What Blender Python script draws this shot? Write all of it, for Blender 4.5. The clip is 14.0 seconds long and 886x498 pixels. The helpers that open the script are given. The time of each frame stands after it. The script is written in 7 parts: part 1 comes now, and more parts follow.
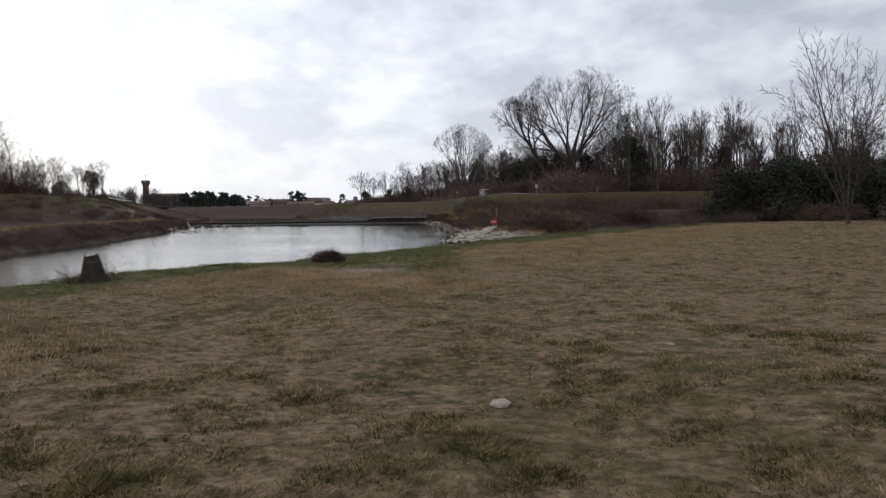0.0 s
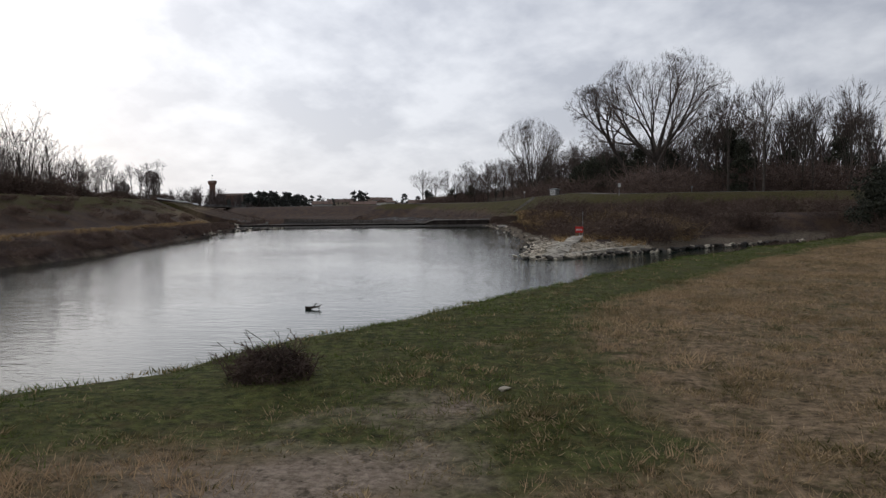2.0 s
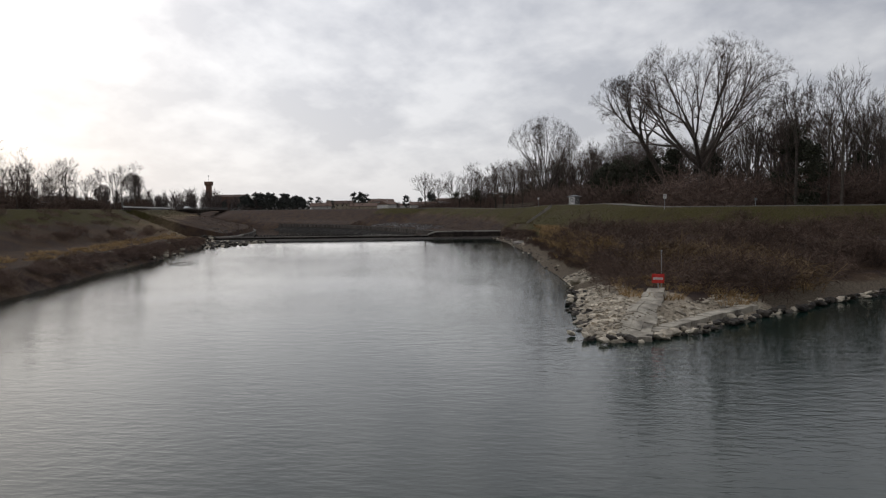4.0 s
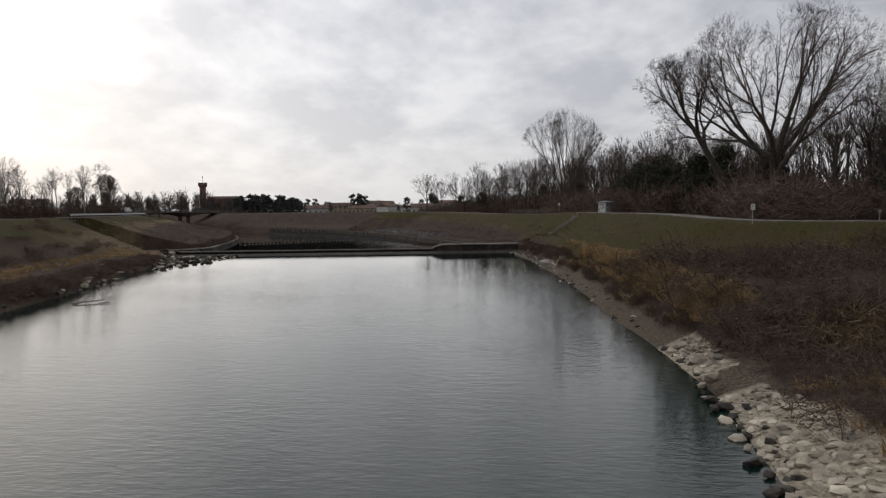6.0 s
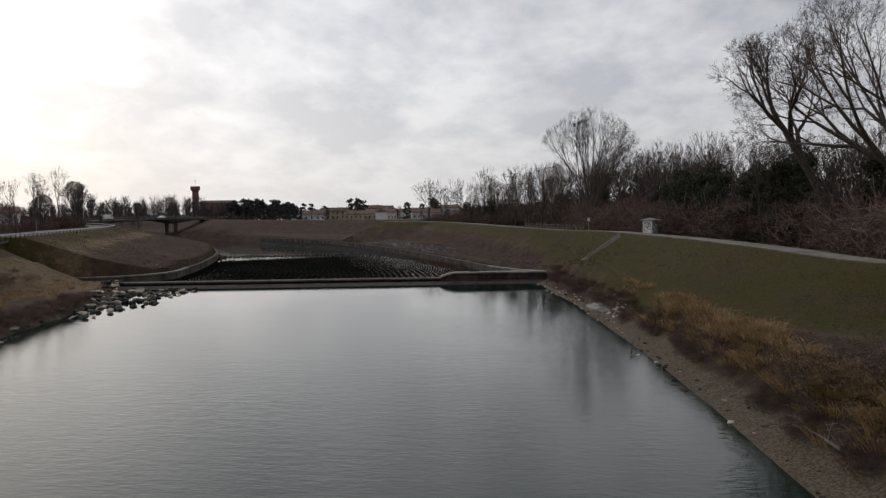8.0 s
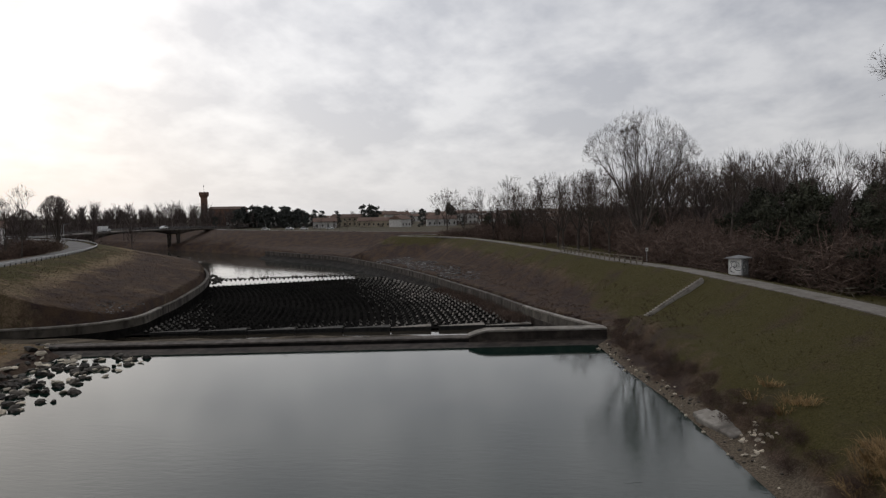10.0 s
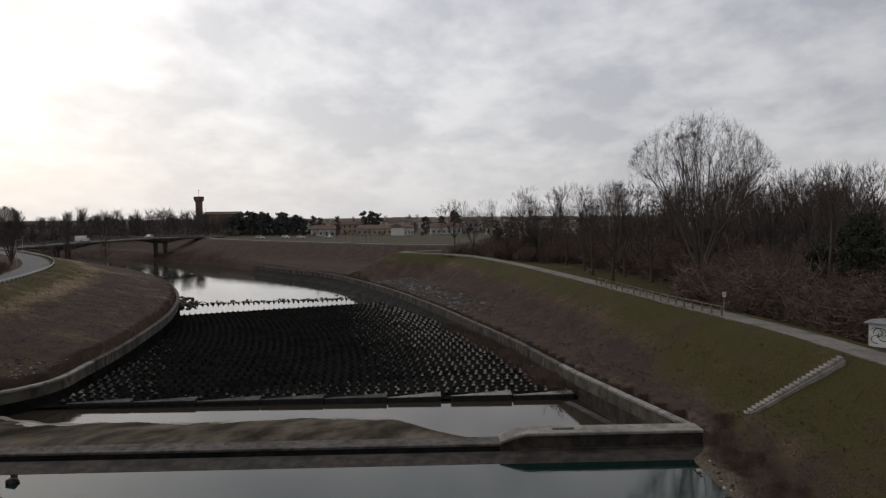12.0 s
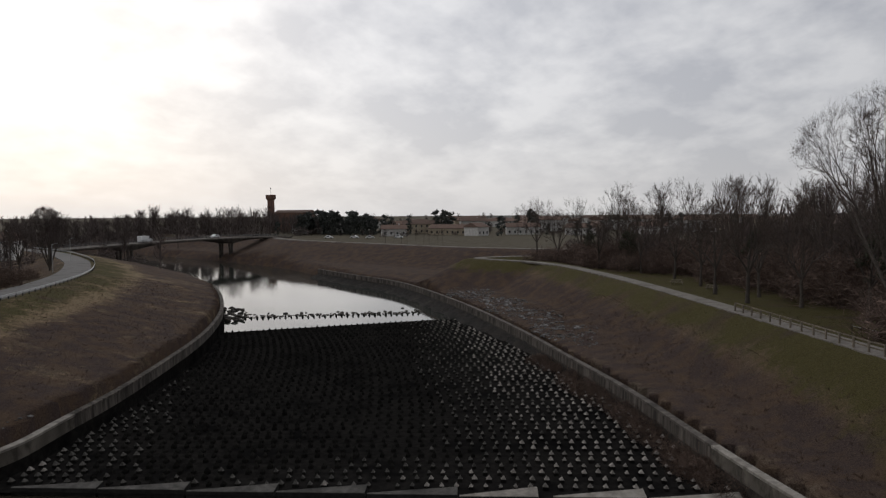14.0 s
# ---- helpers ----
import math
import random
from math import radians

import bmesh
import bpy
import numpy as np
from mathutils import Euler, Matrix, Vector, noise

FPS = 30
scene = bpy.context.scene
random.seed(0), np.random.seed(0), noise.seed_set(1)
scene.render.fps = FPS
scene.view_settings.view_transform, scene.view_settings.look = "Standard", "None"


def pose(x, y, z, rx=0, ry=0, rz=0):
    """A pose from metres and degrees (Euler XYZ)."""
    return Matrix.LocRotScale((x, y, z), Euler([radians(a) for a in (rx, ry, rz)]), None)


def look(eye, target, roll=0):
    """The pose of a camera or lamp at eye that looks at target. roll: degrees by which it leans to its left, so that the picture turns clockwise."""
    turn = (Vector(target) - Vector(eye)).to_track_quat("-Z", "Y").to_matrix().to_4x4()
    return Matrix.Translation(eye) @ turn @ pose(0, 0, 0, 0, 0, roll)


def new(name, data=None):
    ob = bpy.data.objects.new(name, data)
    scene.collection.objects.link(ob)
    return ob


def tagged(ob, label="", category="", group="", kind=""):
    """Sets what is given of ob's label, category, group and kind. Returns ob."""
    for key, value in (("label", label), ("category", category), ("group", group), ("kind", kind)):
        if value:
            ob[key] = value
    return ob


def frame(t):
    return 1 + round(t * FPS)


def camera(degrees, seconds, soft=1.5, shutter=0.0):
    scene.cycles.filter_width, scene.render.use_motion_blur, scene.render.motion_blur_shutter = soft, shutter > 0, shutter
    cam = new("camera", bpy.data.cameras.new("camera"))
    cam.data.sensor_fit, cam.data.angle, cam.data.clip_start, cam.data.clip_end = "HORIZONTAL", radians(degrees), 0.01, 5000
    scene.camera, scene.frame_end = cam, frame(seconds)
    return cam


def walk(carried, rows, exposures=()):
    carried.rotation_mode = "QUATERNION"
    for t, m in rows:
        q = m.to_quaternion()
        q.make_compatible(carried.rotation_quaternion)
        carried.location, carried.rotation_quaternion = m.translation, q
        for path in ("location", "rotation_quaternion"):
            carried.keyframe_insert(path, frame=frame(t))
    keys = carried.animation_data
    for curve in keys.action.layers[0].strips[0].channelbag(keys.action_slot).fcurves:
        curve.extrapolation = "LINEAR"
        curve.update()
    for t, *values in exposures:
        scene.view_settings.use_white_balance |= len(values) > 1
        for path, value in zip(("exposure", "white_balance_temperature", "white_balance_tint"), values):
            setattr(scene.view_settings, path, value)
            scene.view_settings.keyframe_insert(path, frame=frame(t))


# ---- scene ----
cam = camera(64.2, 14.0, soft=1.3)
PATH = [
    (0, (-0.542, 10.002, 2.832), (-0.538, 11.999, 2.721), -0.6),
    (0.5, (-0.618, 12.252, 2.813), (-0.631, 14.249, 2.702), -0.6),
    (0.6, (-0.629, 12.863, 2.815), (-0.691, 14.859, 2.704), -0.6),
    (0.7, (-0.640, 13.474, 2.817), (-0.738, 15.469, 2.706), -0.6),
    (0.8, (-0.651, 14.085, 2.819), (-0.791, 16.077, 2.708), -0.6),
    (0.9, (-0.662, 14.696, 2.821), (-0.821, 16.687, 2.710), -0.6),
    (1, (-0.673, 15.307, 2.823), (-0.843, 17.297, 2.712), -0.6),
    (1.5, (-0.887, 18.995, 2.854), (-1.059, 20.984, 2.743), -0.6),
    (2, (-1.191, 22.966, 3.260), (-1.365, 24.955, 3.149), -0.6),
    (4.5, (-3.728, 45.727, 5.570), (-3.910, 47.716, 5.457), -0.6),
    (5, (-4.412, 50.809, 5.826), (-4.594, 52.797, 5.713), -0.6),
    (5.5, (-5.071, 55.938, 6.037), (-5.254, 57.927, 5.925), -0.7),
    (6, (-5.831, 61.015, 6.431), (-6.015, 63.004, 6.320), -0.6),
    (6.5, (-6.578, 66.066, 6.895), (-6.761, 68.054, 6.784), -0.6),
    (7, (-7.364, 71.194, 7.456), (-7.548, 73.182, 7.345), -0.7),
    (7.5, (-8.141, 76.097, 8.046), (-8.325, 78.085, 7.938), -0.7),
    (8, (-9.019, 81.237, 8.724), (-9.202, 83.226, 8.618), -0.6),
    (10.5, (-12.972, 106.642, 13.219), (-13.204, 108.626, 13.117), -0.8),
    (11, (-13.861, 112.024, 13.975), (-14.093, 114.008, 13.878), -0.6),
    (11.5, (-14.705, 117.206, 14.638), (-14.937, 119.190, 14.542), -0.6),
    (12, (-15.609, 122.566, 15.155), (-15.840, 124.551, 15.060), -0.5),
    (12.2, (-16.044, 124.706, 15.339), (-16.275, 126.690, 15.244), -0.5),
    (12.3, (-16.261, 125.775, 15.432), (-16.510, 127.758, 15.336), -0.5),
    (12.4, (-16.479, 126.845, 15.524), (-16.798, 128.817, 15.428), -0.5),
    (12.5, (-16.696, 127.915, 15.616), (-17.078, 129.876, 15.520), -0.5),
    (12.6, (-16.884, 128.990, 15.667), (-17.306, 130.942, 15.570), -0.5),
    (12.7, (-17.072, 130.064, 15.718), (-17.505, 132.014, 15.620), -0.5),
    (13, (-17.635, 133.288, 15.870), (-18.069, 135.238, 15.771), -0.4),
    (13.5, (-18.622, 138.487, 15.922), (-19.056, 140.437, 15.822), -0.5),
    (14, (-19.723, 143.692, 15.953), (-20.158, 145.642, 15.853), -0.4),
]
walk(cam, [(t, look(eye, target, roll)) for t, eye, target, roll in PATH],
     exposures=[(0, 0.2, 6100, 10), (1.5, 0.13, 6100, 10), (2, -0.05, 6150, 10), (4.5, -0.1, 6400, 10), (8, -0.12, 6450, 10), (10.5, -0.16, 6450, 10), (14, -0.23, 6450, 10)])

import collections

# ---------------------------------------------------------------- light
SUN_AZ, SUN_EL = radians(43), radians(17)          # to the left of +y, above the horizon
SUN_DIR = Vector((-math.sin(SUN_AZ) * math.cos(SUN_EL), math.cos(SUN_AZ) * math.cos(SUN_EL), math.sin(SUN_EL)))
world = bpy.data.worlds.new("overcast_sky")
scene.world = world
world.use_nodes = True


def wire_world():
    nt = world.node_tree
    nt.nodes.clear()
    n, l = nt.nodes.new, nt.links.new
    out, bg = n("ShaderNodeOutputWorld"), n("ShaderNodeBackground")
    sky = n("ShaderNodeTexSky")
    sky.sky_type, sky.sun_disc = "NISHITA", False
    sky.sun_elevation, sky.sun_rotation = SUN_EL, -SUN_AZ
    sky.air_density, sky.dust_density = 1.0, 3.0
    tc, sep = n("ShaderNodeTexCoord"), n("ShaderNodeSeparateXYZ")
    l(tc.outputs["Generated"], sep.inputs[0])

    def math_node(op, a, b=None, clamp=False):
        m = n("ShaderNodeMath")
        m.operation, m.use_clamp = op, clamp
        for i, v in enumerate((a, b)):
            if v is None:
                continue
            if isinstance(v, (int, float)):
                m.inputs[i].default_value = v
            else:
                l(v, m.inputs[i])
        return m.outputs[0]

    # a flat cloud sheet seen in perspective
    up = math_node("ADD", math_node("MAXIMUM", sep.outputs[2], 0.0), 0.34)
    px, py = math_node("DIVIDE", sep.outputs[0], up), math_node("DIVIDE", sep.outputs[1], up)
    com = n("ShaderNodeCombineXYZ")
    l(px, com.inputs[0]), l(py, com.inputs[1])

    def noise_tex(scale, detail, rough, offset, stretch=1.0, distortion=0.0):
        mp = n("ShaderNodeMapping")
        mp.inputs["Location"].default_value = offset
        mp.inputs["Rotation"].default_value = (0, 0, radians(25))
        mp.inputs["Scale"].default_value = (scale, scale * stretch, scale)
        l(com.outputs[0], mp.inputs[0])
        t = n("ShaderNodeTexNoise")
        t.inputs["Scale"].default_value, t.inputs["Detail"].default_value = 1.0, detail
        t.inputs["Roughness"].default_value, t.inputs["Distortion"].default_value = rough, distortion
        l(mp.outputs[0], t.inputs["Vector"])
        return t.outputs[0]

    big = noise_tex(2.6, 5, 0.55, (3.1, 1.7, 0), 0.9, 0.2)
    fine = noise_tex(9.5, 5, 0.55, (8.3, 4.2, 0), 0.85, 0.1)
    mixed = math_node("ADD", math_node("MULTIPLY", big, 0.74), math_node("MULTIPLY", fine, 0.26))
    ramp = n("ShaderNodeValToRGB")
    ramp.color_ramp.elements[0].position, ramp.color_ramp.elements[0].color = 0.41, (0.465, 0.48, 0.53, 1)
    ramp.color_ramp.elements[1].position, ramp.color_ramp.elements[1].color = 0.595, (0.75, 0.752, 0.775, 1)
    l(mixed, ramp.inputs[0])
    # the veiled sun brightens the sheet round it
    dot = n("ShaderNodeVectorMath")
    dot.operation = "DOT_PRODUCT"
    dot.inputs[1].default_value = SUN_DIR
    l(tc.outputs["Generated"], dot.inputs[0])
    near = math_node("MAXIMUM", dot.outputs["Value"], 0.0)
    halo = math_node("ADD", math_node("MULTIPLY", math_node("POWER", near, 4.0), 0.27), math_node("MULTIPLY", math_node("POWER", near, 26.0), 0.08))
    glow = n("ShaderNodeVectorMath")
    glow.operation = "SCALE"
    glow.inputs[0].default_value = (1.0, 0.98, 0.95)
    l(halo, glow.inputs["Scale"])
    add = n("ShaderNodeVectorMath")
    l(glow.outputs[0], add.inputs[1])
    side = n("ShaderNodeVectorMath")                     # thicker cloud away from the sun
    side.operation = "SCALE"
    l(ramp.outputs[0], side.inputs[0]), l(math_node("ADD", math_node("MULTIPLY", math_node("ADD", dot.outputs["Value"], 1.0), 0.345), 0.39), side.inputs["Scale"])
    # thin haze towards the horizon
    low = math_node("POWER", math_node("SUBTRACT", 1.0, math_node("ABSOLUTE", sep.outputs[2])), 9.0)
    hz = n("ShaderNodeMix")
    hz.data_type = "RGBA"
    hz.inputs["B"].default_value = (0.62, 0.61, 0.605, 1)
    l(math_node("MULTIPLY", low, 0.75), hz.inputs["Factor"]), l(side.outputs[0], hz.inputs["A"])
    l(hz.outputs["Result"], add.inputs[0])
    blue = n("ShaderNodeVectorMath")
    blue.operation = "SCALE"
    blue.inputs["Scale"].default_value = 0.006
    l(sky.outputs[0], blue.inputs[0])
    total = n("ShaderNodeVectorMath")
    l(add.outputs[0], total.inputs[0]), l(blue.outputs[0], total.inputs[1])
    l(total.outputs[0], bg.inputs[0])
    bg.inputs[1].default_value = SKY_STRENGTH
    l(bg.outputs[0], out.inputs[0])


SKY_STRENGTH = 1.0
wire_world()
sun = new("sun", bpy.data.lights.new("sun", "SUN"))
sun.data.energy, sun.data.angle, sun.data.color = 0.5, radians(170), (1.0, 0.95, 0.88)
sun.matrix_world = look(SUN_DIR * 100, (0, 0, 0))

# ---------------------------------------------------------------- materials


def material(name, c1, c2, scale=1.0, rough=0.9, bump=0.3, bump_scale=None, c3=None, scale3=0.15, island=0.0, obj_random=0.0, spec=0.25, metal=0.0, bump_dist=0.05, stretch=(1, 1, 1)):
    """Two-tone noise at one scale, a third tone at a broader one, with fine relief."""
    m = bpy.data.materials.new(name)
    m.use_nodes = True
    nt = m.node_tree
    n, l = nt.nodes.new, nt.links.new
    b = nt.nodes["Principled BSDF"]
    geo = n("ShaderNodeNewGeometry")
    mp = n("ShaderNodeMapping")
    mp.inputs["Scale"].default_value = stretch
    l(geo.outputs["Position"], mp.inputs[0])

    def tex(s, detail=5):
        t = n("ShaderNodeTexNoise")
        t.inputs["Scale"].default_value, t.inputs["Detail"].default_value, t.inputs["Roughness"].default_value = s, detail, 0.62
        l(mp.outputs[0], t.inputs["Vector"])
        return t.outputs[0]

    def mix(a, bcol, fac):
        x = n("ShaderNodeMix")
        x.data_type = "RGBA"
        for key, v in (("A", a), ("B", bcol), ("Factor", fac)):
            if isinstance(v, (tuple, float, int)):
                x.inputs[key].default_value = (*v, 1) if isinstance(v, tuple) else v
            else:
                l(v, x.inputs[key])
        return x.outputs["Result"]

    def contrast(o, lo, hi):
        r = n("ShaderNodeMapRange")
        r.inputs["From Min"].default_value, r.inputs["From Max"].default_value = lo, hi
        l(o, r.inputs["Value"])
        return r.outputs[0]

    col = mix(tuple(c1), tuple(c2), contrast(tex(scale), 0.36, 0.64))
    if c3:
        col = mix(col, tuple(c3), contrast(tex(scale3), 0.48, 0.68))
    for amount, socket in ((island, geo.outputs["Random Per Island"]), (obj_random, None)):
        if amount:
            if socket is None:
                info = n("ShaderNodeObjectInfo")
                socket = info.outputs["Random"]
            hsv = n("ShaderNodeHueSaturation")
            r = n("ShaderNodeMapRange")
            r.inputs["To Min"].default_value, r.inputs["To Max"].default_value = 1 - amount, 1 + amount
            l(socket, r.inputs["Value"]), l(r.outputs[0], hsv.inputs["Value"]), l(col, hsv.inputs["Color"])
            col = hsv.outputs[0]
    l(col, b.inputs["Base Color"])
    b.inputs["Roughness"].default_value, b.inputs["Metallic"].default_value = rough, metal
    b.inputs["Specular IOR Level"].default_value = spec
    if bump:
        bp = n("ShaderNodeBump")
        bp.inputs["Strength"].default_value, bp.inputs["Distance"].default_value = bump, bump_dist
        l(tex(bump_scale or scale * 4, 4), bp.inputs["Height"]), l(bp.outputs[0], b.inputs["Normal"])
    return m


def water_material(name, deep, ripple, rough):
    m = bpy.data.materials.new(name)
    m.use_nodes = True
    nt = m.node_tree
    n, l = nt.nodes.new, nt.links.new
    b = nt.nodes["Principled BSDF"]
    b.inputs["Base Color"].default_value = (*deep, 1)
    b.inputs["Roughness"].default_value, b.inputs["IOR"].default_value = rough, 1.36
    geo = n("ShaderNodeNewGeometry")
    heights = None
    for scale, stretch, weight in ((1.0, (1.0, 2.4, 1), 1.0), (3.0, (0.8, 2.2, 1), 0.75), (0.12, (1.0, 1.6, 1), 1.4)):
        mp = n("ShaderNodeMapping")
        mp.inputs["Scale"].default_value = stretch
        mp.inputs["Rotation"].default_value = (0, 0, radians(8))
        t = n("ShaderNodeTexNoise")
        t.inputs["Scale"].default_value, t.inputs["Detail"].default_value = scale, 3
        l(geo.outputs["Position"], mp.inputs[0]), l(mp.outputs[0], t.inputs["Vector"])
        s = n("ShaderNodeMath")
        s.operation = "MULTIPLY"
        s.inputs[1].default_value = weight
        l(t.outputs[0], s.inputs[0])
        if heights is None:
            heights = s.outputs[0]
        else:
            a = n("ShaderNodeMath")
            l(heights, a.inputs[0]), l(s.outputs[0], a.inputs[1])
            heights = a.outputs[0]
    # wind streaks: calm and ruffled patches
    patch = n("ShaderNodeTexNoise")
    patch.inputs["Scale"].default_value, patch.inputs["Detail"].default_value = 0.05, 3
    l(geo.outputs["Position"], patch.inputs["Vector"])
    pm = n("ShaderNodeMapRange")
    pm.inputs["From Min"].default_value, pm.inputs["From Max"].default_value = 0.35, 0.65
    pm.inputs["To Min"].default_value, pm.inputs["To Max"].default_value = ripple * 0.45, ripple
    l(patch.outputs[0], pm.inputs["Value"])
    # the backwater above the weir lies calmer
    sep = n("ShaderNodeSeparateXYZ")
    l(geo.outputs["Position"], sep.inputs[0])
    calm = n("ShaderNodeMapRange")
    for key, v in (("From Min", 112.0), ("From Max", 146.0), ("To Min", 1.0), ("To Max", 0.22)):
        calm.inputs[key].default_value = v
    l(sep.outputs[1], calm.inputs["Value"])
    both = n("ShaderNodeMath")
    both.operation = "MULTIPLY"
    l(pm.outputs[0], both.inputs[0]), l(calm.outputs[0], both.inputs[1])
    bp = n("ShaderNodeBump")
    bp.inputs["Distance"].default_value = 0.1
    l(both.outputs[0], bp.inputs["Strength"])
    l(heights, bp.inputs["Height"]), l(bp.outputs[0], b.inputs["Normal"])
    return m


def ground_material():
    """One sheet of ground: turf, dry grass, brown scrub litter, gravel and fields by zone, all broken up by noise."""
    m = bpy.data.materials.new("ground_cover")
    m.use_nodes = True
    nt = m.node_tree
    n, l = nt.nodes.new, nt.links.new
    b = nt.nodes["Principled BSDF"]
    geo = n("ShaderNodeNewGeometry")

    def tex(s, detail=6, rough=0.65):
        t = n("ShaderNodeTexNoise")
        t.inputs["Scale"].default_value, t.inputs["Detail"].default_value, t.inputs["Roughness"].default_value = s, detail, rough
        l(geo.outputs["Position"], t.inputs["Vector"])
        return t.outputs[0]

    def ranged(o, lo, hi, a=0.0, c=1.0):
        r = n("ShaderNodeMapRange")
        for key, v in (("From Min", lo), ("From Max", hi), ("To Min", a), ("To Max", c)):
            r.inputs[key].default_value = v
        l(o, r.inputs["Value"])
        return r.outputs[0]

    def mix(a, bcol, fac):
        x = n("ShaderNodeMix")
        x.data_type = "RGBA"
        for key, v in (("A", a), ("B", bcol)):
            if isinstance(v, tuple):
                x.inputs[key].default_value = (*v, 1)
            else:
                l(v, x.inputs[key])
        l(fac, x.inputs["Factor"])
        return x.outputs["Result"]

    def zone(key):
        a = n("ShaderNodeAttribute")
        a.attribute_name = key
        s = n("ShaderNodeMath")
        l(a.outputs["Fac"], s.inputs[0])
        two = n("ShaderNodeMath")
        l(ranged(tex(0.9), 0.3, 0.7, -0.3, 0.3), two.inputs[0]), l(ranged(tex(0.17), 0.3, 0.7, -0.4, 0.4), two.inputs[1]), l(two.outputs[0], s.inputs[1])
        held = n("ShaderNodeMath")                      # never outside the zone itself
        held.operation = "MULTIPLY"
        l(ranged(s.outputs[0], 0.25, 0.75), held.inputs[0]), l(ranged(a.outputs["Fac"], 0.0, 0.12), held.inputs[1])
        return held.outputs[0]

    fine, mid = tex(9.0), tex(0.8)
    dry = mix((0.12, 0.085, 0.05), (0.36, 0.26, 0.163), ranged(fine, 0.35, 0.65))
    turf = mix((0.043, 0.038, 0.013), (0.09, 0.076, 0.029), ranged(fine, 0.35, 0.65))
    litter = mix(mix((0.034, 0.024, 0.021), (0.08, 0.057, 0.049), ranged(fine, 0.35, 0.65)), mix((0.058, 0.036, 0.023), (0.115, 0.078, 0.053), ranged(fine, 0.35, 0.65)), ranged(tex(0.45, 5, 0.6), 0.42, 0.62))
    stone = mix((0.085, 0.067, 0.048), (0.2, 0.163, 0.122), ranged(fine, 0.4, 0.62))
    field = mix((0.07, 0.06, 0.04), (0.115, 0.098, 0.07), ranged(tex(0.3), 0.35, 0.65))
    green = mix((0.05, 0.052, 0.02), (0.115, 0.112, 0.045), ranged(fine, 0.35, 0.65))
    bare = mix((0.20, 0.155, 0.115), (0.40, 0.32, 0.245), ranged(tex(14.0), 0.35, 0.65))
    meadow = mix(dry, green, ranged(tex(1.7, 6, 0.7), 0.55, 0.70))
    meadow = mix(meadow, mix(dry, green, ranged(tex(3.4, 5, 0.65), 0.47, 0.62)), ranged(tex(0.3, 4, 0.55), 0.46, 0.60))
    meadow = mix(meadow, mix((0.032, 0.04, 0.012), (0.14, 0.146, 0.048), ranged(tex(7.0), 0.36, 0.66)), zone("lush"))
    meadow = mix(meadow, (0.085, 0.068, 0.03), ranged(tex(3.1, 6, 0.7), 0.50, 0.66, 0.0, 0.75))
    meadow = mix(meadow, bare, zone("bare"))
    meadow = mix(meadow, (0.036, 0.028, 0.015), ranged(tex(6.5, 6, 0.72), 0.53, 0.66, 0.0, 0.75))
    slope = n("ShaderNodeAttribute")
    slope.attribute_name = "levee"
    col = mix(meadow, litter, slope.outputs["Fac"])
    col = mix(col, litter, zone("scrub"))
    col = mix(col, mix(turf, litter, ranged(tex(0.2, 4, 0.6), 0.52, 0.74)), zone("turf"))
    col = mix(col, stone, zone("gravel"))
    pale = mix((0.30, 0.25, 0.185), (0.56, 0.485, 0.375), ranged(tex(5.0), 0.38, 0.64))
    col = mix(col, pale, zone("sand"))
    col = mix(col, field, zone("field"))
    l(col, b.inputs["Base Color"])
    b.inputs["Roughness"].default_value, b.inputs["Specular IOR Level"].default_value = 0.95, 0.1
    bp = n("ShaderNodeBump")
    bp.inputs["Strength"].default_value, bp.inputs["Distance"].default_value = 1.0, 0.13
    l(tex(8.0, 5, 0.7), bp.inputs["Height"]), l(bp.outputs[0], b.inputs["Normal"])
    return m



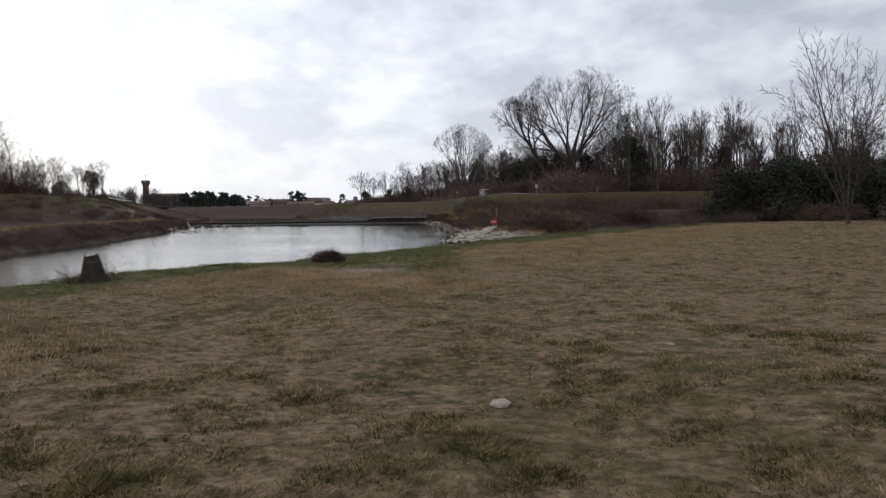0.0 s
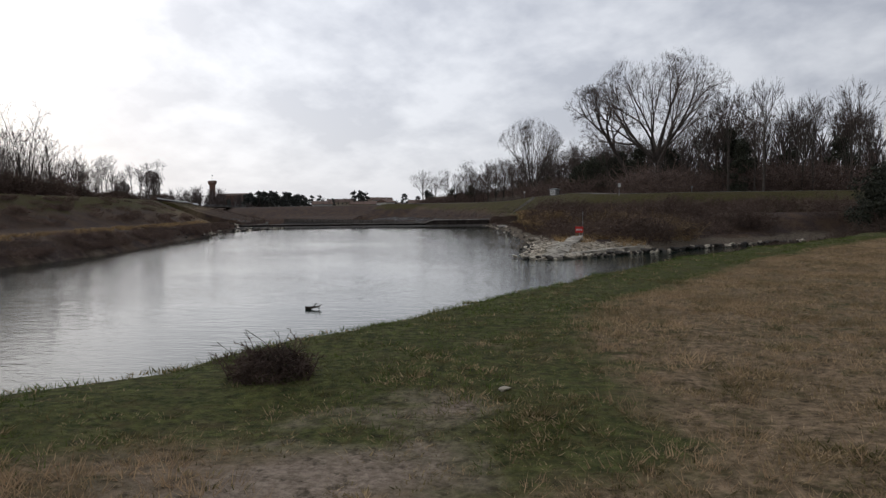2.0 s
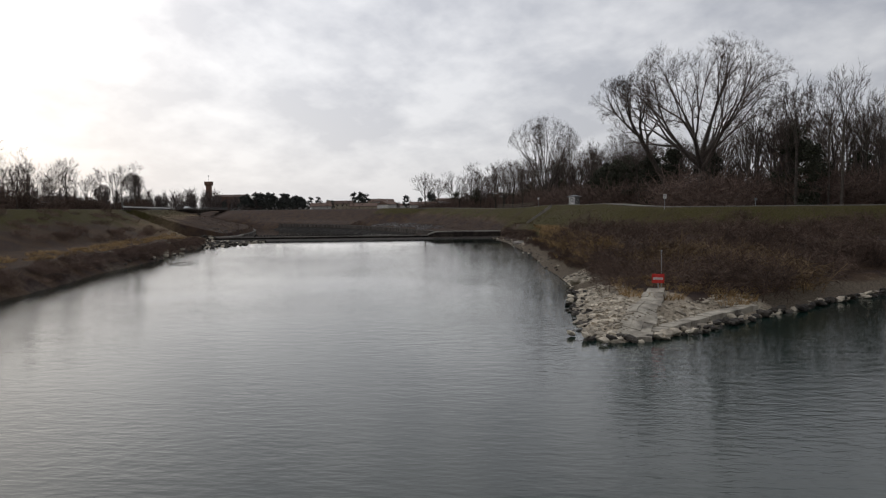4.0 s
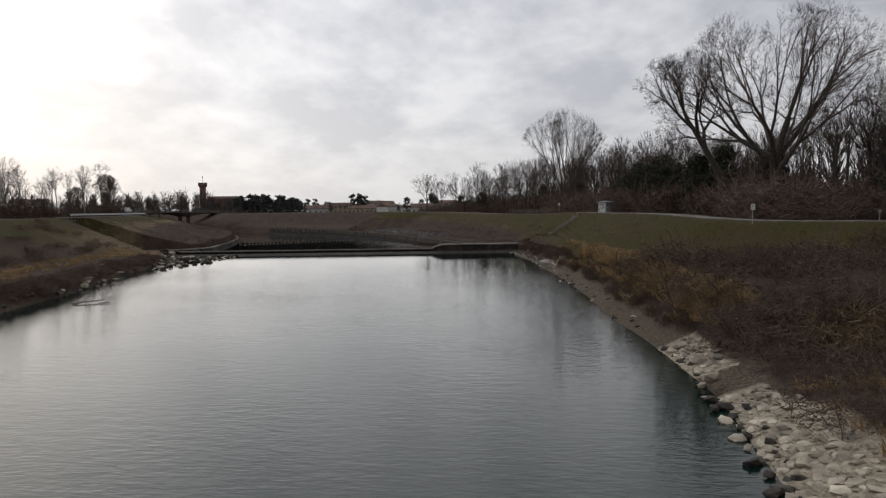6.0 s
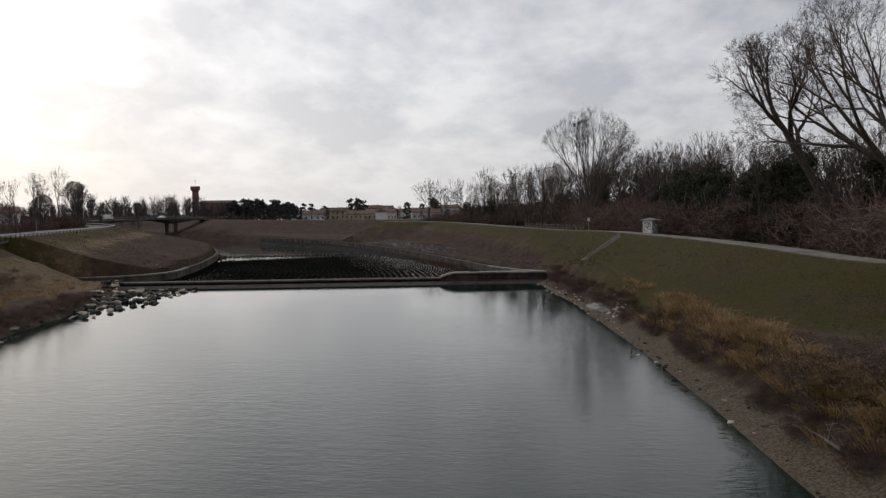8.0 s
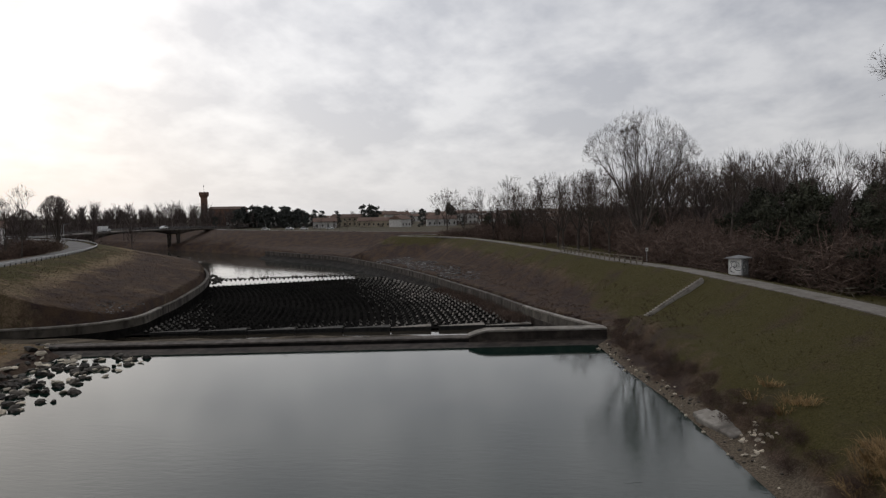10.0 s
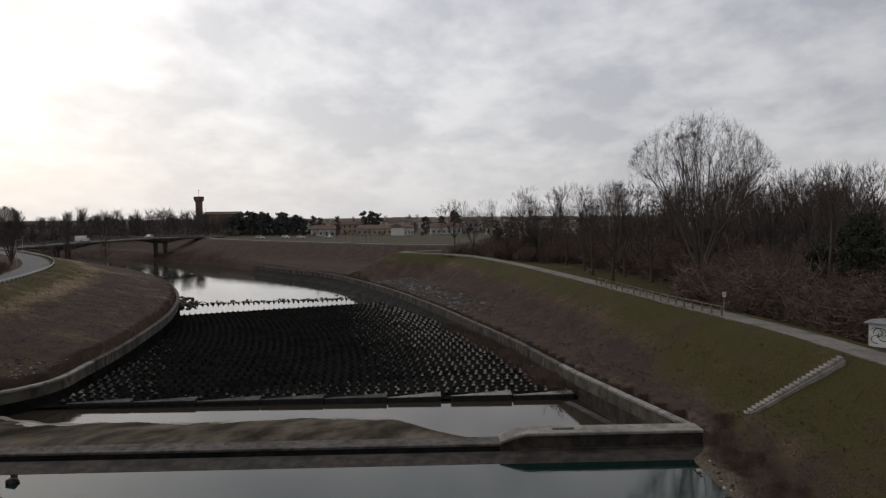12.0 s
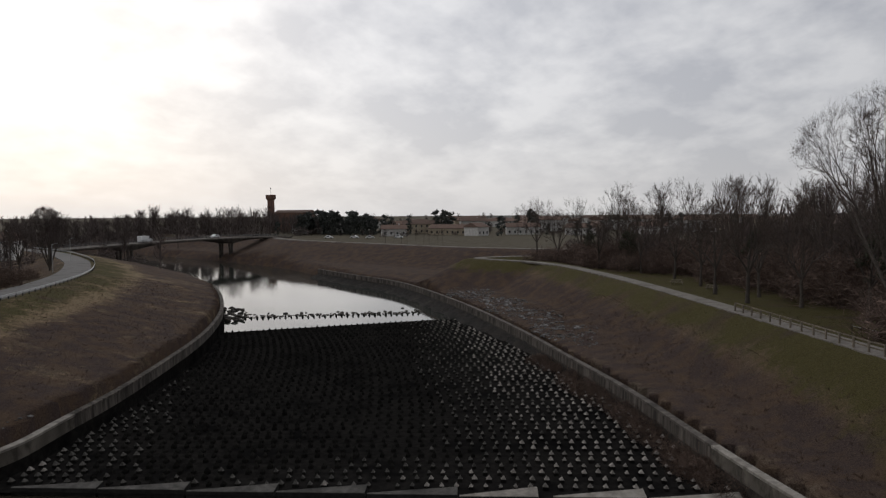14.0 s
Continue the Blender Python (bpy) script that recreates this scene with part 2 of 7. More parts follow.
def blade_material():
    """Grass blades: straw, olive and green by patch, each blade a little different."""
    m = bpy.data.materials.new("meadow_grass_blades")
    m.use_nodes = True
    nt = m.node_tree
    n, l = nt.nodes.new, nt.links.new
    b = nt.nodes["Principled BSDF"]
    geo = n("ShaderNodeNewGeometry")
    patch = n("ShaderNodeTexNoise")
    patch.inputs["Scale"].default_value, patch.inputs["Detail"].default_value, patch.inputs["Roughness"].default_value = 3.1, 6, 0.7
    l(geo.outputs["Position"], patch.inputs["Vector"])
    shift = n("ShaderNodeMath")
    shift.operation = "MULTIPLY_ADD"
    shift.inputs[1].default_value = 0.16
    at = n("ShaderNodeSeparateXYZ")
    l(geo.outputs["Position"], at.inputs[0])
    lush = n("ShaderNodeMapRange")
    for key, v in (("From Min", 15.0), ("From Max", 21.0), ("To Min", 0.07), ("To Max", 0.0)):
        lush.inputs[key].default_value = v
    l(at.outputs[1], lush.inputs["Value"])
    both = n("ShaderNodeMath")
    wide = n("ShaderNodeMapRange")
    for key, v in (("From Min", 0.40), ("From Max", 0.62), ("To Min", 0.43), ("To Max", 0.68)):
        wide.inputs[key].default_value = v
    l(patch.outputs[0], wide.inputs["Value"])
    l(wide.outputs[0], both.inputs[0]), l(lush.outputs[0], both.inputs[1])
    l(geo.outputs["Random Per Island"], shift.inputs[0]), l(both.outputs[0], shift.inputs[2])
    ramp = n("ShaderNodeValToRGB")
    els = ramp.color_ramp.elements
    els[0].position, els[0].color = 0.50, (0.50, 0.368, 0.225, 1)
    els[1].position, els[1].color = 0.78, (0.07, 0.068, 0.022, 1)
    mid = els.new(0.63)
    mid.color = (0.26, 0.205, 0.105, 1)
    l(shift.outputs[0], ramp.inputs[0])
    hsv = n("ShaderNodeHueSaturation")
    r = n("ShaderNodeMapRange")
    r.inputs["To Min"].default_value, r.inputs["To Max"].default_value = 0.6, 1.35
    mul = n("ShaderNodeMath")
    mul.operation = "FRACT"
    seven = n("ShaderNodeMath")
    seven.operation = "MULTIPLY"
    seven.inputs[1].default_value = 7.31
    l(geo.outputs["Random Per Island"], seven.inputs[0]), l(seven.outputs[0], mul.inputs[0])
    l(mul.outputs[0], r.inputs["Value"]), l(r.outputs[0], hsv.inputs["Value"]), l(ramp.outputs[0], hsv.inputs["Color"])
    l(hsv.outputs[0], b.inputs["Base Color"])
    b.inputs["Roughness"].default_value, b.inputs["Specular IOR Level"].default_value = 0.9, 0.1
    return m


def translucent(m, amount):
    """Lets light through thin leaves and blades."""
    nt = m.node_tree
    b, out = nt.nodes["Principled BSDF"], nt.nodes["Material Output"]
    t, x = nt.nodes.new("ShaderNodeBsdfTranslucent"), nt.nodes.new("ShaderNodeMixShader")
    x.inputs[0].default_value = amount
    nt.links.new(b.inputs["Base Color"].links[0].from_socket, t.inputs["Color"])
    nt.links.new(b.outputs[0], x.inputs[1]), nt.links.new(t.outputs[0], x.inputs[2]), nt.links.new(x.outputs[0], out.inputs["Surface"])
    return m


M = {
    "ground": ground_material(),
    "pool": water_material("river_water", (0.006, 0.0185, 0.0145), 0.20, 0.03),
    "still": water_material("still_water", (0.03, 0.034, 0.03), 0.16, 0.03),
    "shallow": water_material("shallow_silty_water", (0.036, 0.03, 0.022), 0.12, 0.05),
    "concrete": material("weathered_concrete", (0.065, 0.055, 0.047), (0.145, 0.126, 0.11), 1.6, 0.88, 0.4, 14, (0.035, 0.029, 0.025), 0.5),
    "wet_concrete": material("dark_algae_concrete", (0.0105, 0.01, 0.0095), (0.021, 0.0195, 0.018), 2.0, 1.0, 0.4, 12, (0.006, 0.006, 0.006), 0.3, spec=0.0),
    # colours for baffle heads only: sky light on their tops is painted in
    "dry_block": material("dry_baffle_lit_top", (0.17, 0.155, 0.138), (0.34, 0.31, 0.278), 3.0, 0.9, 0.3, 20, (0.06, 0.055, 0.048), 0.35, obj_random=0.3, island=0.3),
    "damp_block": material("damp_baffle_lit_top", (0.04, 0.037, 0.033), (0.12, 0.112, 0.10), 3.0, 0.9, 0.3, 20, obj_random=0.3, island=0.4),
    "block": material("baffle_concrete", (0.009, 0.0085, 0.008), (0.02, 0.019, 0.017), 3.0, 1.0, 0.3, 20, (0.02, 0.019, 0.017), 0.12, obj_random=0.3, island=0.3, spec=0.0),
    "pale_concrete": material("pale_worn_concrete", (0.20, 0.18, 0.155), (0.33, 0.305, 0.27), 1.4, 0.88, 0.4, 14, (0.11, 0.097, 0.085), 0.6),
    "steel": material("dark_gate_steel", (0.012, 0.012, 0.012), (0.03, 0.029, 0.027), 2.5, 0.6, 0.2, 10),
    "silt": material("silt_apron", (0.036, 0.029, 0.021), (0.15, 0.125, 0.094), 0.42, 1.0, 0.25, 6, (0.02, 0.016, 0.01), 0.22, spec=0.03, stretch=(0.9, 0.3, 0.3)),
    "pale_silt": material("crusted_pale_silt", (0.20, 0.178, 0.145), (0.50, 0.45, 0.38), 1.8, 0.95, 0.9, 6, (0.07, 0.06, 0.045), 0.6, stretch=(0.5, 1, 1)),
    "asphalt": material("pale_asphalt", (0.13, 0.125, 0.118), (0.18, 0.172, 0.165), 2.5, 0.9, 0.2, 30, (0.10, 0.095, 0.09), 0.3),
    "gravel_path": material("gravel_path_surface", (0.16, 0.145, 0.127), (0.23, 0.21, 0.187), 3.0, 0.95, 0.3, 30, (0.11, 0.098, 0.082), 0.4),
    "bark": material("grey_bark", (0.05, 0.042, 0.036), (0.11, 0.092, 0.078), 5.0, 0.95, 0.5, 20, obj_random=0.2),
    "twig": material("bare_twigs", (0.055, 0.042, 0.036), (0.12, 0.092, 0.077), 3.0, 0.95, 0, island=0.25, obj_random=0.2),
    "brush": material("brown_brush_twigs", (0.066, 0.044, 0.035), (0.15, 0.104, 0.08), 1.2, 0.95, 0, island=0.3, obj_random=0.25),
    "woods_brush": material("dark_undergrowth_twigs", (0.08, 0.056, 0.047), (0.19, 0.133, 0.108), 1.2, 0.95, 0, island=0.3, obj_random=0.25),
    "bank_brush": material("brown_scrub_twigs", (0.09, 0.06, 0.047), (0.215, 0.148, 0.115), 1.0, 0.95, 0, island=0.3, obj_random=0.25),
    # the bare twigs again, with the haze of distance mixed into the colour
    "hazed_twig": material("haze_paled_twigs", (0.075, 0.06, 0.055), (0.135, 0.108, 0.098), 0.4, 0.95, 0, island=0.3),
    "damp_concrete": material("damp_brown_concrete", (0.028, 0.022, 0.018), (0.068, 0.055, 0.045), 1.4, 0.8, 0.4, 12, (0.016, 0.013, 0.011), 0.6),
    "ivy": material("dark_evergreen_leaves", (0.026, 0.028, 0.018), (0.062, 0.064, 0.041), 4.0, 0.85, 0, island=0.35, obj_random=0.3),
    # evergreen leaves lightened and greyed: distance haze put into the base colour
    "hazed_ivy": material("haze_paled_evergreen_leaves", (0.042, 0.046, 0.042), (0.088, 0.092, 0.082), 0.5, 0.9, 0, island=0.5),
    "straw": translucent(material("dry_straw_grass", (0.17, 0.108, 0.05), (0.45, 0.31, 0.155), 1.1, 0.9, 0, island=0.3), 0.4),
    "rock": material("pale_limestone", (0.33, 0.285, 0.22), (0.60, 0.53, 0.42), 2.2, 0.9, 0.5, 9, (0.18, 0.157, 0.124), 0.7, obj_random=0.3),
    "dark_rock": material("wet_dark_rock", (0.026, 0.021, 0.017), (0.10, 0.086, 0.07), 2.2, 0.75, 0.5, 9, (0.03, 0.028, 0.026), 0.7, obj_random=0.35),
    "ramp_stone": material("sunbleached_paving_stone", (0.36, 0.325, 0.265), (0.53, 0.48, 0.395), 1.8, 0.9, 0.4, 12, (0.13, 0.115, 0.095), 0.8),
    "white_paint": material("chalky_white_paint", (0.68, 0.67, 0.64), (0.8, 0.79, 0.77), 2.0, 0.7, 0.1, 12, (0.45, 0.44, 0.42), 1.3),
    "grey_plaster": material("grey_plaster", (0.17, 0.17, 0.17), (0.26, 0.26, 0.26), 1.5, 0.85, 0.2, 12),
    "red_paint": material("faded_red_paint", (0.5, 0.03, 0.025), (0.62, 0.05, 0.04), 4.0, 0.6, 0.1, 20),
    "wood": material("weathered_wood", (0.12, 0.10, 0.078), (0.22, 0.185, 0.145), 4.0, 0.9, 0.3, 20, obj_random=0.2),
    "dark_wood": material("old_dark_wood", (0.035, 0.028, 0.022), (0.075, 0.06, 0.048), 4.0, 0.9, 0.3, 20),
    "galv": material("galvanised_steel", (0.30, 0.30, 0.30), (0.42, 0.42, 0.42), 4.0, 0.5, 0.05, 20, metal=0.5),
    "grey_steel": material("dull_grey_steel", (0.07, 0.07, 0.072), (0.12, 0.12, 0.122), 3.0, 0.6, 0.05, 20),
    "brick": material("old_brick", (0.15, 0.085, 0.06), (0.24, 0.14, 0.10), 3.0, 0.9, 0.2, 8, (0.10, 0.06, 0.05), 0.2),
    "plaster_a": material("ochre_plaster", (0.30, 0.25, 0.18), (0.42, 0.36, 0.27), 1.0, 0.9, 0.1, 8, obj_random=0.2),
    "plaster_b": material("pale_plaster", (0.42, 0.405, 0.38), (0.6, 0.585, 0.56), 1.0, 0.9, 0.1, 8, obj_random=0.2),
    "roof": material("terracotta_roof", (0.11, 0.075, 0.06), (0.18, 0.12, 0.095), 1.5, 0.9, 0.3, 6, obj_random=0.25),
    "glass": material("dark_window_glass", (0.015, 0.017, 0.02), (0.03, 0.033, 0.037), 1.0, 0.15, 0, spec=0.5),
    "van_white": material("white_car_paint", (0.72, 0.72, 0.72), (0.78, 0.78, 0.78), 1.0, 0.35, 0),
    "tyre": material("black_rubber", (0.015, 0.015, 0.015), (0.025, 0.025, 0.025), 6.0, 0.9, 0),
    "brush_pale": material("pale_dry_stems", (0.11, 0.074, 0.042), (0.25, 0.172, 0.10), 1.2, 0.95, 0, island=0.3, obj_random=0.2),
    "blade": translucent(blade_material(), 0.4),
    "dry_blade": translucent(material("tall_straw_blades", (0.30, 0.208, 0.122), (0.50, 0.36, 0.22), 0.9, 0.9, 0, c3=(0.19, 0.145, 0.072), scale3=0.8, island=0.35, spec=0.1), 0.4),
    "green_blade": translucent(material("bank_green_blades", (0.056, 0.082, 0.02), (0.125, 0.158, 0.042), 0.9, 0.9, 0, c3=(0.15, 0.12, 0.06), scale3=0.6, island=0.35, spec=0.1), 0.4),
    "drift": material("bleached_driftwood", (0.12, 0.105, 0.088), (0.22, 0.195, 0.165), 5.0, 0.9, 0.3, 20),
    "graffiti": material("black_spray_paint", (0.02, 0.02, 0.02), (0.04, 0.04, 0.04), 3.0, 0.6, 0),
}


# ---------------------------------------------------------------- building blocks
def mesh_from(name, verts, faces, mat=None, smooth=False):
    me = bpy.data.meshes.new(name)
    me.from_pydata([tuple(v) for v in verts], [], [tuple(f) for f in faces])
    if mat:
        me.materials.append(mat)
    if smooth:
        me.polygons.foreach_set("use_smooth", [True] * len(me.polygons))
    me.update()
    return me


def thing(name, at=(0, 0, 0), label="", category="", group="", kind="", turn=0.0):
    ob = new(name)
    ob.empty_display_size = 0.2
    ob.matrix_world = pose(*at, 0, 0, turn)
    return tagged(ob, label, category, group, kind)


def part(name, data, mat, parent=None, label="", smooth=False):
    """Links a bmesh, a (verts, faces) pair or a mesh as one mesh object under its thing or part."""
    if isinstance(data, bpy.types.Mesh):
        me = data
    elif isinstance(data, tuple):
        me = mesh_from(name, data[0], data[1], mat, smooth)
    else:
        me = bpy.data.meshes.new(name)
        data.to_mesh(me)
        data.free()
        me.materials.append(mat)
        if smooth:
            me.polygons.foreach_set("use_smooth", [True] * len(me.polygons))
    ob = new(name, me)
    if parent:
        ob.parent = parent
    if label:
        ob["label"] = label
    return ob


def box(bm, lo, hi, bevel=0.0, m=None):
    """A box between two corners, with worn edges."""
    r = bmesh.ops.create_cube(bm, size=1.0)
    c = [(a + b) / 2 for a, b in zip(lo, hi)]
    s = [abs(b - a) for a, b in zip(lo, hi)]
    mm = Matrix.LocRotScale(c, None, s)
    bmesh.ops.transform(bm, matrix=(m @ mm) if m else mm, verts=r["verts"])
    if bevel:
        edges = list({e for v in r["verts"] for e in v.link_edges})
        bmesh.ops.bevel(bm, geom=edges, offset=bevel, segments=1, affect="EDGES")
    return bm


def boxed(lo, hi, bevel=0.0, m=None):
    return box(bmesh.new(), lo, hi, bevel, m)


def rod(bm, a, b, r, r2=None, sides=8):
    a, b = Vector(a), Vector(b)
    d = b - a
    m = Matrix.Translation((a + b) / 2) @ d.to_track_quat("Z", "Y").to_matrix().to_4x4()
    bmesh.ops.create_cone(bm, cap_ends=True, segments=sides, radius1=r, radius2=r if r2 is None else r2, depth=d.length, matrix=m)
    return bm


def along(line, step):
    """Points every step metres on a polyline, with the unit direction there."""
    pts = [Vector(p) for p in line]
    out, carry = [], 0.0
    for a, b in zip(pts, pts[1:]):
        d = b - a
        n = d.length
        s = carry
        while s < n:
            out.append((a + d * (s / n), d.normalized()))
            s += step
        carry = s - n
    return out


def smooth_line(line, rounds=3):
    """Rounds a polyline's corners (Chaikin)."""
    pts = [Vector(p) for p in line]
    for _ in range(rounds):
        q = [pts[0]]
        for a, b in zip(pts, pts[1:]):
            q += [a.lerp(b, 0.25), a.lerp(b, 0.75)]
        pts = q + [pts[-1]]
    return pts


def ribbon(line, profile, closed_profile=True):
    """Sweeps a cross-section (offset to the right, height) along a polyline."""
    pts = [Vector(p) for p in line]
    verts, faces, k = [], [], len(profile)
    for i, p in enumerate(pts):
        d = (pts[min(i + 1, len(pts) - 1)] - pts[max(i - 1, 0)])
        d.z = 0
        d.normalize()
        right = Vector((d.y, -d.x, 0))
        verts += [p + right * o + Vector((0, 0, h)) for o, h in profile]
    for i in range(len(pts) - 1):
        for j in range(k if closed_profile else k - 1):
            a, b = i * k + j, i * k + (j + 1) % k
            faces.append((a, b, b + k, a + k))
    if closed_profile:
        faces += [tuple(range(k))[::-1], tuple((len(pts) - 1) * k + j for j in range(k))]
    return verts, faces


# ---------------------------------------------------------------- plan of the river
def xy(rows):
    return [(float(a), float(b)) for a, b in rows]


MEADOW = xy([(-400, -60), (-120, -14), (-40, 10), (-18, 19), (-11.2, 25.4), (-9.7, 28.6), (-8.4, 30.4), (-7, 31.8), (-5.7, 33.8), (-4.5, 36), (-3.2, 38.7), (-1.6, 41.4), (0.6, 45), (4.8, 52.2), (10.8, 59.8), (19, 70), (30, 84)])
RIGHT = xy([(33, 93.5), (26, 90), (13.8, 80), (7.3, 73.7), (3.7, 69.8), (1.3, 68.3), (0.0, 69), (0.4, 77), (1.2, 85), (1.0, 92), (0.7, 97), (0.2, 102), (0.0, 107), (-0.1, 113), (-0.8, 124.5), (-2.0, 138), (-2.8, 147.5), (-4.2, 156), (-5.4, 166.5)])
RWALL = xy([(-4.8, 170.4), (-7.4, 180), (-10.7, 190), (-13.4, 199.3), (-16.8, 210), (-20.2, 218), (-23.9, 226.6), (-28.2, 237), (-33.7, 249), (-40.2, 262.5), (-48, 277), (-58, 294), (-68.5, 309.5), (-82, 321.5), (-102, 341.5)])
RFAR = xy([(-130, 374), (-168, 402), (-240, 445), (-420, 520), (-900, 700)])
LEFT = xy([(-400, 20), (-120, 20), (-60, 30), (-36, 45), (-31.6, 56), (-31.7, 66), (-32.8, 77), (-35.2, 88), (-38, 98), (-39.6, 107), (-41, 115), (-43.4, 122), (-45.3, 128), (-46.2, 133), (-47.6, 140.5), (-49.5, 146), (-52, 153), (-53.5, 159.8)])
LWALL = xy([(-76, 171), (-66, 174.6), (-62.4, 177.2), (-60.2, 180.3), (-59.4, 184.2), (-60.8, 189.8), (-62.6, 198.9), (-65.8, 210), (-70.4, 225), (-76.8, 240.5), (-83.8, 254.5), (-95, 273), (-105, 287.5)])
LFAR = xy([(-135, 318), (-190, 362), (-270, 405), (-440, 470), (-900, 640)])
CREST_R = xy([(240, 160), (110, 140), (60, 124), (38, 117), (22, 118), (14, 126), (11, 138), (10.2, 152), (7.2, 170), (4.0, 189), (-5.0, 224.6), (-17.6, 263.8), (-31, 291.5), (-48, 300.5), (-45, 308), (-20, 318), (60, 330)])
CREST_F = xy([(60, 340), (-10, 342), (-54, 348), (-92, 375), (-143, 409), (-166, 442), (-300, 520), (-700, 690)])
CREST_L = xy([(-900, 60), (-300, 55), (-110, 50), (-72, 70), (-62, 100), (-64, 130), (-73, 164), (-83, 191), (-90, 214), (-97, 231), (-106, 249), (-119, 267), (-136, 287), (-170, 318), (-205, 338), (-330, 390), (-900, 600)])
WATER_FAR, BASIN, LEVEE = -2.85, -2.08, 5.75


def line_field(px, py, line):
    """Distance to a polyline, and the side of its nearest piece (+1: right of its way)."""
    best = np.full(px.shape, 1e9)
    side = np.zeros(px.shape)
    for (ax, ay), (bx, by) in zip(line, line[1:]):
        dx, dy = bx - ax, by - ay
        t = np.clip(((px - ax) * dx + (py - ay) * dy) / (dx * dx + dy * dy), 0, 1)
        qx, qy = px - ax - t * dx, py - ay - t * dy
        d = np.hypot(qx, qy)
        s = np.sign((px - ax) * dy - (py - ay) * dx)
        near = d < best - 1e-9
        best = np.where(near, d, best)
        side = np.where(near, s, side)
    return best, side


def inside(px, py, poly):
    hit = np.zeros(px.shape, bool)
    for (ax, ay), (bx, by) in zip(poly, poly[1:] + poly[:1]):
        if ay != by:
            hit ^= ((ay > py) != (by > py)) & (px < (bx - ax) * (py - ay) / (by - ay) + ax)
    return hit


def ease(v):
    v = np.clip(v, 0, 1)
    return v * v * (3 - 2 * v)


def wobble(px, py, f, seed=0.0):
    return (np.sin(px * f * 1.3 + 1.7 * np.sin(py * f * 0.7 + seed) + seed) + np.sin(py * f * 1.1 + 2.1 * np.sin(px * f * 0.9 + 2 + seed)) + 0.6 * np.sin((px + py) * f * 2.3 + seed * 3) + 0.6 * np.sin((px - 1.4 * py) * f * 2.9 + seed)) / 3.2


POOL = MEADOW + RIGHT + [RWALL[0], LWALL[0]] + LEFT[::-1]
BASIN_POLY = [(-4.6, 170.3), (-11, 191), (-59.4, 184.2), (-60.2, 180.3), (-62.4, 177.2), (-66, 174.6), (-76, 171), (-76, 158.8)]
CHANNEL = RWALL + RFAR + LFAR[::-1] + LWALL[::-1]


def crest_z(py):
    """The right levee sags a little beyond the steps and where it turns away."""
    return LEVEE - np.interp(py, [124, 138, 180, 202, 240, 288], [0.58, 0.05, 0.0, 0.45, 0.45, 0.0])


def rwall_top(py):
    """The right river wall falls from the weir and runs level along the bend."""
    return np.interp(py, [170.5, 180, 190, 199, 210, 341], [1.25, 0.62, 0.2, -0.12, -0.3, -0.3])


def lwall_top(py):
    return 0.14 + 0.0 * py


